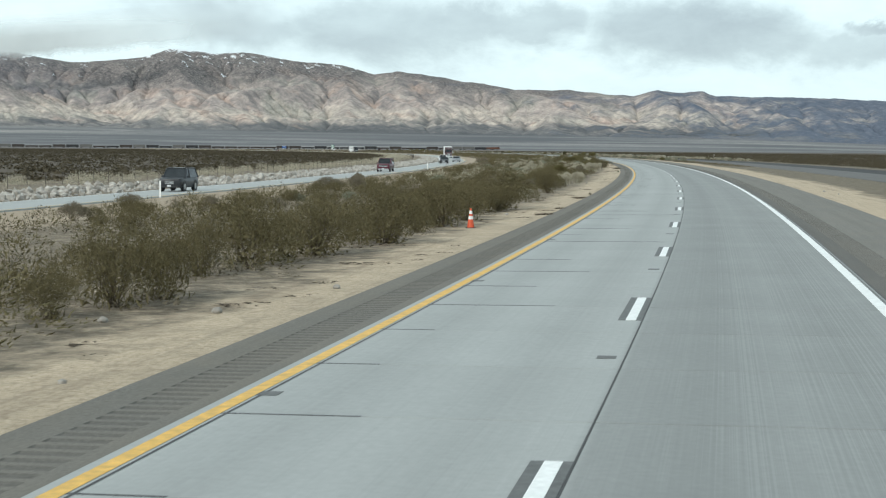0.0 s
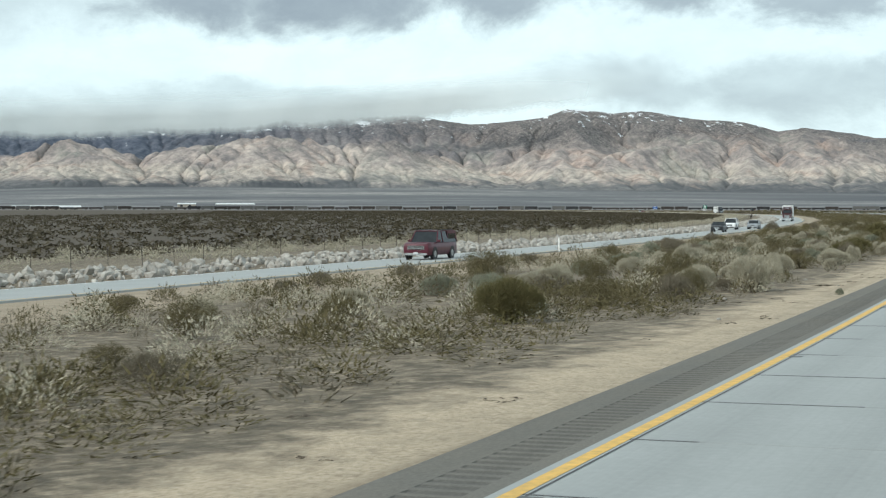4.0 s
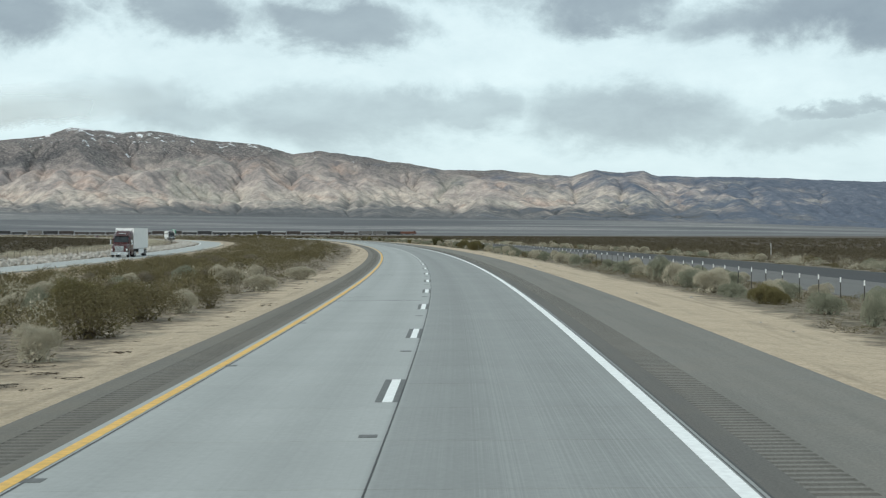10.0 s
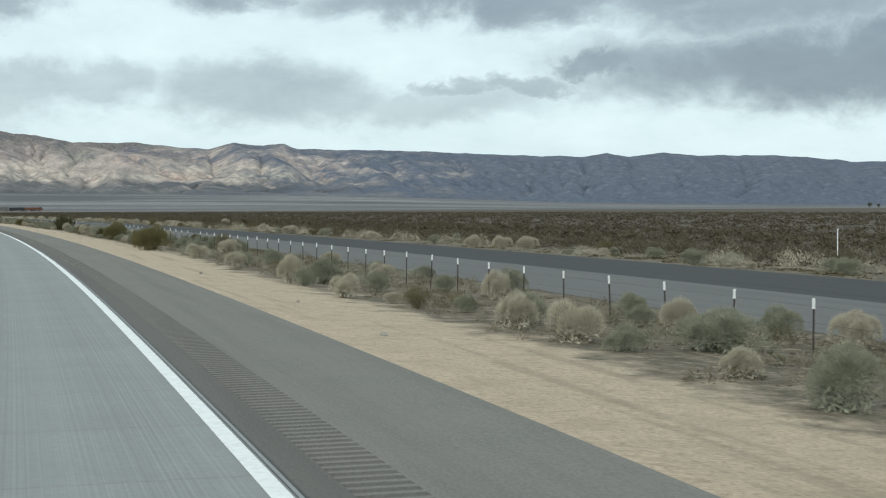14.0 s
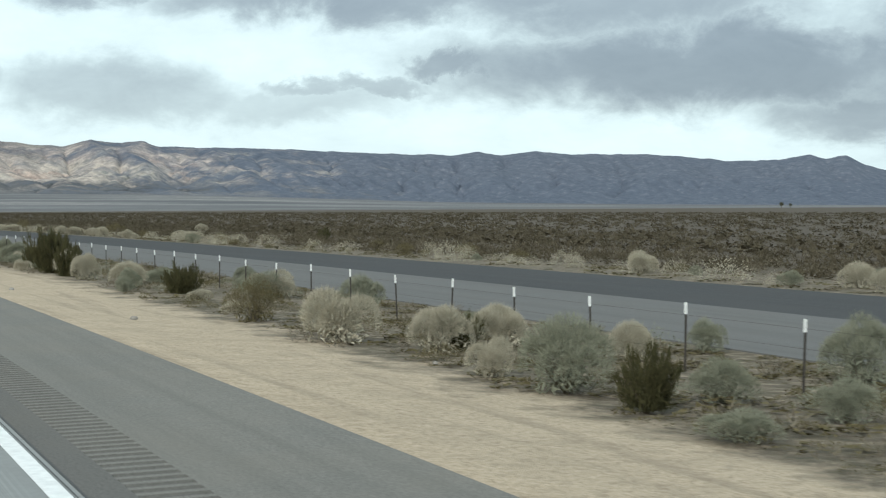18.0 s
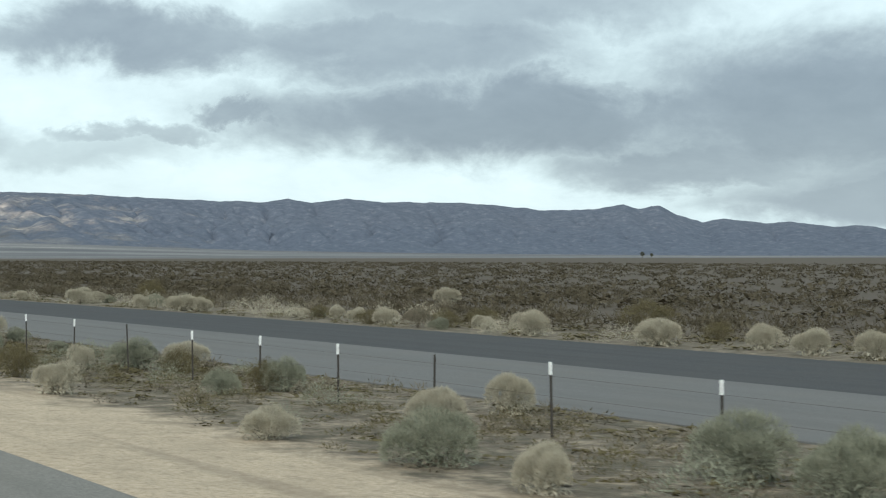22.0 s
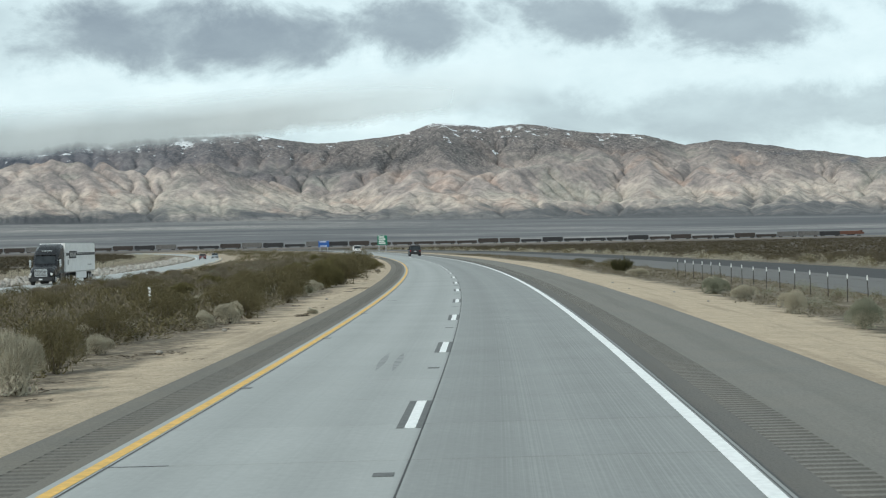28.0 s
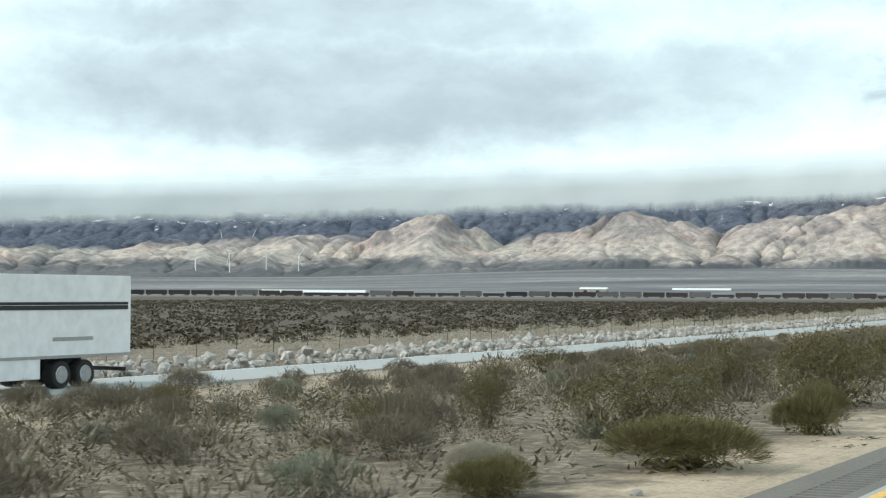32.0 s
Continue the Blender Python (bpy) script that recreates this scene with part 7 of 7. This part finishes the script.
def low_bush(n_tris, seed):
    """A cheap leafy bush of unit size for the joined scrub."""
    g = np.random.default_rng(seed)
    n = n_tris
    q = g.normal(0, 1, (n, 3))
    q /= np.linalg.norm(q, axis=1, keepdims=True)
    q[:, 2] = np.abs(q[:, 2])
    p = q * g.uniform(0.35, 1.0, (n, 1)) ** 0.5 * (1 + 0.18 * np.sin(3 * np.arctan2(q[:, 1], q[:, 0]) + seed))[:, None]
    k = 1.15 / np.sqrt(n)
    fine = n > 60
    side = np.cross(q, g.normal(0, 1, (n, 3)))
    side *= (0.36 if fine else 1.0) * k / np.linalg.norm(side, axis=1, keepdims=True)
    out = q + g.normal(0, 0.5, (n, 3)) + [0, 0, 0.3]
    v = np.stack([p - side, p + side, p + out * (1.6 if fine else 1.0) * k], 1)
    v[:, :, 2] = np.maximum(v[:, :, 2], 0.0)
    return v.reshape(-1, 3)


def scatter(name, s, d, h, w, material, tris, label, variants=4):
    """Many small bushes joined into one object."""
    x, y = xy(s, d)
    z = ground_z(d) - 0.02
    allv = []
    for k in range(variants):
        sel = np.arange(len(s)) % variants == k
        t = low_bush(tris, 11 + k)
        r = rng.uniform(0, 2 * np.pi, sel.sum())
        c, sn = np.cos(r)[:, None], np.sin(r)[:, None]
        X = (t[None, :, 0] * c - t[None, :, 1] * sn) * w[sel, None] + x[sel, None]
        Y = (t[None, :, 0] * sn + t[None, :, 1] * c) * w[sel, None] + y[sel, None]
        Z = t[None, :, 2] * h[sel, None] + z[sel, None]
        allv.append(np.stack([X, Y, Z], -1).reshape(-1, 3))
    v = np.concatenate(allv)
    me = fast_mesh(name, v, np.arange(len(v)).reshape(-1, 3))
    me.materials.append(material)
    return tagged(new(name, me), label, "scrub", kind="stuff")


# the median: creosote in a dense belt, paler bushes along its edge
def belt(kind, n, s0, s1, d0, d1, h0, h1, power=1.0):
    s, d = field(n, s0, s1, d0, d1, power)
    for a, b in zip(s, d):
        h = rng.uniform(h0, h1)
        bush(kind, a, b, h, h * rng.uniform(1.5, 2.3))


belt("creosote", 60, 5, 170, -28, -11.5, 0.45, 0.95)
belt("creosote", 50, 170, 540, -28, -11, 0.6, 1.05)
belt("creosote", 45, 930, 1045, -28, -9.5, 0.6, 1.1, 1.2)
belt("creosote", 22, 1085, 1240, -28, -9.5, 0.6, 1.0, 1.2)
belt("saltbush", 30, 1085, 1180, -28, -9.5, 0.4, 0.8)
belt("rabbitbrush", 40, 170, 430, -22, -9.5, 0.6, 1.0, 1.2)
belt("rabbitbrush", 25, 370, 950, 12.4, 17.6, 0.5, 0.95)
belt("saltbush", 40, 90, 430, -22, -9, 0.5, 0.9)
belt("saltbush", 110, 370, 980, 12.0, 17.6, 0.4, 0.9)
belt("dry_shrub", 100, 50, 520, -30, -9, 0.4, 0.85)
belt("dry_shrub", 50, 930, 1080, -31, -9, 0.5, 1.0)
belt("dry_shrub", 140, 1045, 1180, -31, -8.8, 0.5, 1.0)
belt("yellow_bush", 4, 150, 430, -14, -9, 0.8, 1.2)
belt("yellow_bush", 8, 1000, 1180, -16, -9, 0.8, 1.3)
belt("rabbitbrush", 30, 950, 1120, -12, -8, 0.4, 0.7)

s, d = np.concatenate([field(700, 430, 1080, -31, -9.5), field(400, 1200, 1750, -31, -9.5)], 1)
scatter("median_scrub", s, d, rng.uniform(0.4, 0.85, 1100), rng.uniform(0.8, 1.5, 1100), CREO, 220, "dense belt of olive creosote scrub filling the median")
s, d = field(800, -20, 430, -31, -10)
scatter("median_scrub", s, d, rng.uniform(0.3, 0.85, 800), rng.uniform(0.5, 1.2, 800), CREO, 220, "olive creosote scrub filling gaps in the median")
s, d = field(5200, -10, 1250, -32, -7.6)
scatter("median_dry_scrub", s, d, rng.uniform(0.08, 0.5, 5200), rng.uniform(0.15, 0.55, 5200), GREY, 66, "low dry grey scrub and grass tufts in the median")
s, d = field(4200, 270, 1250, 10.8, 18.2, 0.8)
scatter("fence_line_scrub", s, d, rng.uniform(0.05, 0.30, 4200), rng.uniform(0.12, 0.5, 4200), GREY, 66, "low dry tufts and litter along the fence")
s, d = field(2000, 270, 1250, 11.0, 18.2, 0.8)
scatter("fence_line_weeds", s, d, rng.uniform(0.04, 0.2, 2000), rng.uniform(0.15, 0.5, 2000), CREO, 66, "dark low weeds on the soil along the fence")
belt("rabbitbrush", 40, 400, 960, 33.2, 36, 0.35, 0.95)
s, d = field(140, 400, 960, 33.2, 37.6)
scatter("frontage_scrub", s, d, rng.uniform(0.35, 0.95, 140), rng.uniform(0.5, 1.3, 140), RABBIT, 900, "pale rounded rabbitbrush along the far side of the frontage road")
belt("saltbush", 40, 400, 960, 33.4, 38.5, 0.35, 0.8)
belt("creosote", 45, 400, 960, 34, 40, 0.4, 0.9)
s, d = field(200, 900, 1650, 33.4, 38.5)
scatter("frontage_scrub", s, d, rng.uniform(0.35, 0.95, 200), rng.uniform(0.5, 1.3, 200), RABBIT, 420, "pale rounded rabbitbrush along the far side of the frontage road")
s, d = field(120, 900, 1650, 33.4, 40)
scatter("frontage_creosote", s, d, rng.uniform(0.4, 1.0, 120), rng.uniform(0.6, 1.3, 120), CREO, 300, "dark creosote bushes along the far side of the frontage road")
s, d = field(1000, -20, 1650, -62, -52.5)
scatter("far_fence_scrub", s, d, rng.uniform(0.4, 1.0, 1000), rng.uniform(0.6, 1.4, 1000), RABBIT, 240, "pale rounded bushes along the far fence")
s, d = field(400, 930, 1060, -31, -9.5)
scatter("median_scrub", s, d, rng.uniform(0.35, 0.75, 400), rng.uniform(0.7, 1.4, 400), CREO, 240, "olive-brown creosote scrub closing the median")
s, d = field(170, 1085, 1240, -31, -9.5)
scatter("median_scrub", s, d, rng.uniform(0.3, 0.6, 170), rng.uniform(0.5, 1.0, 170), CREO, 240, "thin olive scrub among grey dry bushes in the median")
s, d = field(1400, 930, 1240, -31, -8.5)
scatter("median_dry_scrub", s, d, rng.uniform(0.3, 0.8, 1400), rng.uniform(0.4, 1.0, 1400), GREY, 100, "grey twiggy scrub between the creosote")
s, d = field(900, 0, 1200, -8.2, -5.5)
scatter("verge_litter", s, d, rng.uniform(0.01, 0.05, 900), rng.uniform(0.12, 0.5, 900), DEAD, 26, "dark windblown twig litter along the edge of the shoulder")
s, d = field(220, 150, 440, -27, -10)
scatter("median_pale_scrub", s, d, rng.uniform(0.4, 0.9, 220), rng.uniform(0.5, 1.1, 220), RABBIT, 380, "pale dry rabbitbrush massed in the median")
s, d = field(420, -10, 190, -14.5, -8.3)
scatter("median_undergrowth", s, d, rng.uniform(0.2, 0.6, 420), rng.uniform(0.4, 0.9, 420), CREO, 150, "low olive undergrowth round the feet of the creosote")
s, d = field(260, 365, 1010, 11.6, 17.6)
scatter("fence_line_bushes", s, d, rng.uniform(0.2, 0.55, 260), rng.uniform(0.3, 0.7, 260), SAGE, 700, "grey-green rounded bushes crowding the fence")
s, d = field(240, 365, 1010, 11.6, 17.8)
scatter("fence_line_bushes", s, d, rng.uniform(0.15, 0.45, 240), rng.uniform(0.3, 0.7, 240), CREO, 600, "dark olive bushes crowding the fence")
s, d = field(350, 170, 430, -15, -8.4)
scatter("median_undergrowth", s, d, rng.uniform(0.15, 0.5, 350), rng.uniform(0.3, 0.8, 350), CREO, 130, "low olive undergrowth in the median")
s, d = field(230, 930, 1060, -14, -8.2)
scatter("median_undergrowth", s, d, rng.uniform(0.2, 0.65, 230), rng.uniform(0.4, 0.9, 230), CREO, 200, "low olive undergrowth round the feet of the creosote")
s, d = field(520, 320, 560, -29, -9.8)
scatter("median_scrub", s, d, rng.uniform(0.4, 0.95, 520), rng.uniform(0.6, 1.3, 520), CREO, 240, "olive-brown creosote scrub massed where the road bends")
s, d = field(5200, 560, 960, 11.2, 18.3, 0.75)
scatter("fence_line_weeds", s, d, rng.uniform(0.03, 0.11, 5200), rng.uniform(0.15, 0.55, 5200), CREO, 34, "flat mats of dark green winter weeds on the soil along the fence")
s, d = field(1500, 420, 960, 33.0, 40, 1.0)
scatter("frontage_weeds", s, d, rng.uniform(0.05, 0.16, 1500), rng.uniform(0.2, 0.7, 1500), CREO, 40, "low dark green weeds between the bushes beyond the frontage road")
# the dark plains on both sides
s, d = field(8200, 250, 1200, 38.0, 110, 1.3)
scatter("plain_scrub_near", s, d, rng.uniform(0.25, 0.75, 8200), rng.uniform(0.45, 1.15, 8200), SCRUB, 78, "low brown desert scrub at the edge of the plain")
s, d = field(900, 300, 1200, 36, 80, 1.2)
scatter("plain_scrub_grey", s, d, rng.uniform(0.3, 0.7, 900), rng.uniform(0.3, 0.8, 900), GREY, 90, "grey twiggy scrub at the edge of the plain")
s, d = field(27000, 200, 1900, 70, 460, 1.5)
scatter("plain_scrub_east", s, d, rng.uniform(0.25, 0.7, 27000), rng.uniform(0.5, 1.3, 27000), SCRUB, 18, "endless low brown desert scrub on the plain")
s, d = field(22000, 0, 1850, -62, -360, 1.5)
scatter("plain_scrub_west", s, d, rng.uniform(0.25, 0.65, 22000), rng.uniform(0.5, 1.3, 22000), SCRUB, 16, "endless low brown desert scrub on the plain")

# ---- pieces of the road, last ----
SLAB = 3.66


def slab_mesh(name, d0, d1):
    L = SLAB / 2 - 0.015
    v, uv = [], []
    c = 0.004
    for (l, e, z) in ((L, 0, -0.08), (L, 0, -c * 0.5), (L - c, c, 0.0)):
        for sx_, sd in ((-1, 0), (1, 0), (1, 1), (-1, 1)):
            dd = (d0 + e) if sd == 0 else (d1 - e)
            v.append((dd, sx_ * l, z))
            uv.append((sx_ * l, dd))
    f = []
    for r in (0, 4):
        for i in range(4):
            j = (i + 1) % 4
            f.append((r + i, r + j, r + 4 + j, r + 4 + i))
    f.append((8, 9, 10, 11))
    f = np.array(f)
    me = fast_mesh(name, v, f[:, ::-1], uv)
    me.materials.append(CONCRETE)
    return me


SLABS = slab_mesh("concrete_slab", -3.80, -0.006), slab_mesh("concrete_slab", 0.014, 3.80)
for i in range(-14, 390):
    s = (i + 0.5) * SLAB
    x, y = xy(s, 0)
    for me in SLABS:
        ob = new("concrete_slab", me)
        ob.parent = road
        ob.matrix_basis = pose(float(x), float(y), float(rng.uniform(-0.0004, 0.0004)), 0, -math.degrees(BANK), turn_at(s))
# lane dashes, dark on both sides, and the recessed markers between them
YELLOW_AFTER = 5.0
DASH_AT = np.interp(np.arange(-5, 110), [-5, 0, 2, 4, 21, 23, 25, 64, 66, 68, 69, 70, 110], [-47.1, 25.4, 54.1, 83.3, 329.2, 357.6, 386.5, 952.9, 982.1, 1011.2, 1025.5, 1040.0, 1620.0])


def plate(name, d0, d1, l, z, material):
    me = fast_mesh(name, [(d0, -l, z), (d1, -l, z), (d1, l, z), (d0, l, z), (d0, -l, z - 0.003), (d1, -l, z - 0.003), (d1, l, z - 0.003), (d0, l, z - 0.003)],
                   [(0, 1, 2, 3), (0, 4, 5, 1), (1, 5, 6, 2), (2, 6, 7, 3), (3, 7, 4, 0)])
    me.materials.append(material)
    return me


dash_me, dark_l, dark_r = plate("dash", -0.24, -0.09, 1.83, 0.006, WHITE_PAINT), plate("dark_border", -0.35, -0.241, 1.83, 0.0055, BLACK_PAINT), plate("dark_border", -0.089, -0.007, 1.83, 0.0055, BLACK_PAINT)
mark_me = plate("recessed_marker", -0.33, -0.1, 0.14, 0.0055, BLACK_PAINT)
ymark_me = plate("recessed_marker", -3.52, -3.3, 0.14, 0.0055, BLACK_PAINT)
# stained transverse joints: short on most slabs of the inner lane, right across on some
seal_me = [plate("joint_seal", -3.57, -3.57 + w_, 0.022, 0.0035, SEALANT) for w_ in (0.8, 1.4, 2.1, 3.3)]
for i in range(-10, 320):
    if rng.random() < (0.7 if i < 90 else 0.12 if i < 200 else 0.03):
        x, y = xy(i * SLAB, 0)
        j_ob = new("joint_seal", seal_me[int(rng.choice(4, p=[0.4, 0.3, 0.18, 0.12]))])
        j_ob.parent, j_ob.matrix_basis = road, pose(float(x), float(y), 0, 0, -math.degrees(BANK), turn_at(i * SLAB))
for s in DASH_AT:
    x, y = xy(s, 0)
    d_ob = new("dash", dash_me)
    d_ob.parent, d_ob.matrix_basis = road, pose(float(x), float(y), 0, 0, -math.degrees(BANK), turn_at(s))
    for me in (dark_l, dark_r):
        b_ob = new("dark_border", me)
        b_ob.parent = d_ob
    x, y = xy(s + 8.4, 0)
    k_ob = new("recessed_marker", mark_me)
    k_ob.parent, k_ob.matrix_basis = road, pose(float(x), float(y), 0, 0, -math.degrees(BANK), turn_at(s + 8.4))
    x, y = xy(s + YELLOW_AFTER, 0)
    k_ob = new("recessed_marker", ymark_me)
    k_ob.parent, k_ob.matrix_basis = road, pose(float(x), float(y), 0, 0, -math.degrees(BANK), turn_at(s + YELLOW_AFTER))
# dark tyre streaks on the concrete: start and end along the road, offset at both ends, width
for s0, s1, d0, d1, w_ in ((961.0, 966.0, -1.34, -1.37, 0.16), (960.8, 965.9, -1.00, -1.04, 0.16), (973.9, 999.1, 1.43, 1.85, 0.14)):
    S, U = np.meshgrid(np.linspace(s0, s1, 9), [0.0, 1.0], indexing="ij")
    D = d0 + (d1 - d0) * (S - s0) / (s1 - s0) + (U - 0.5) * w_ * np.sin(np.pi * np.clip((S - s0) / (s1 - s0), 0.04, 0.96))
    X, Y = xy(S, D)
    i = np.arange(8) * 2
    me = fast_mesh("skid_mark", np.stack([X, Y, 0.004 + bank_z(D)], -1).reshape(-1, 3), np.stack([i, i + 1, i + 3, i + 2], 1), np.stack([S, D], -1).reshape(-1, 2))
    part("skid_mark", me, RUBBED, road, "faint dark tyre streak")
# ragged cracks across the outer shoulder
for s0, bend in ((841.4, 0.35), (470.3, -0.2)):
    D, U = np.meshgrid(np.linspace(4.86, 7.1, 12), [-0.5, 0.5], indexing="ij")
    A = s0 + bend * np.sin((D - 4.86) / 2.24 * 2.4) + 0.05 * np.sin(D * 11.0) + U * 0.022
    X, Y = xy(A, D)
    i = np.arange(11) * 2
    me = fast_mesh("shoulder_crack", np.stack([X, Y, 0.0045 + bank_z(D)], -1).reshape(-1, 3), np.stack([i, i + 1, i + 3, i + 2], 1), np.stack([A, D], -1).reshape(-1, 2))
    part("shoulder_crack", me, SEALANT, road, "thin dark crack across the shoulder")
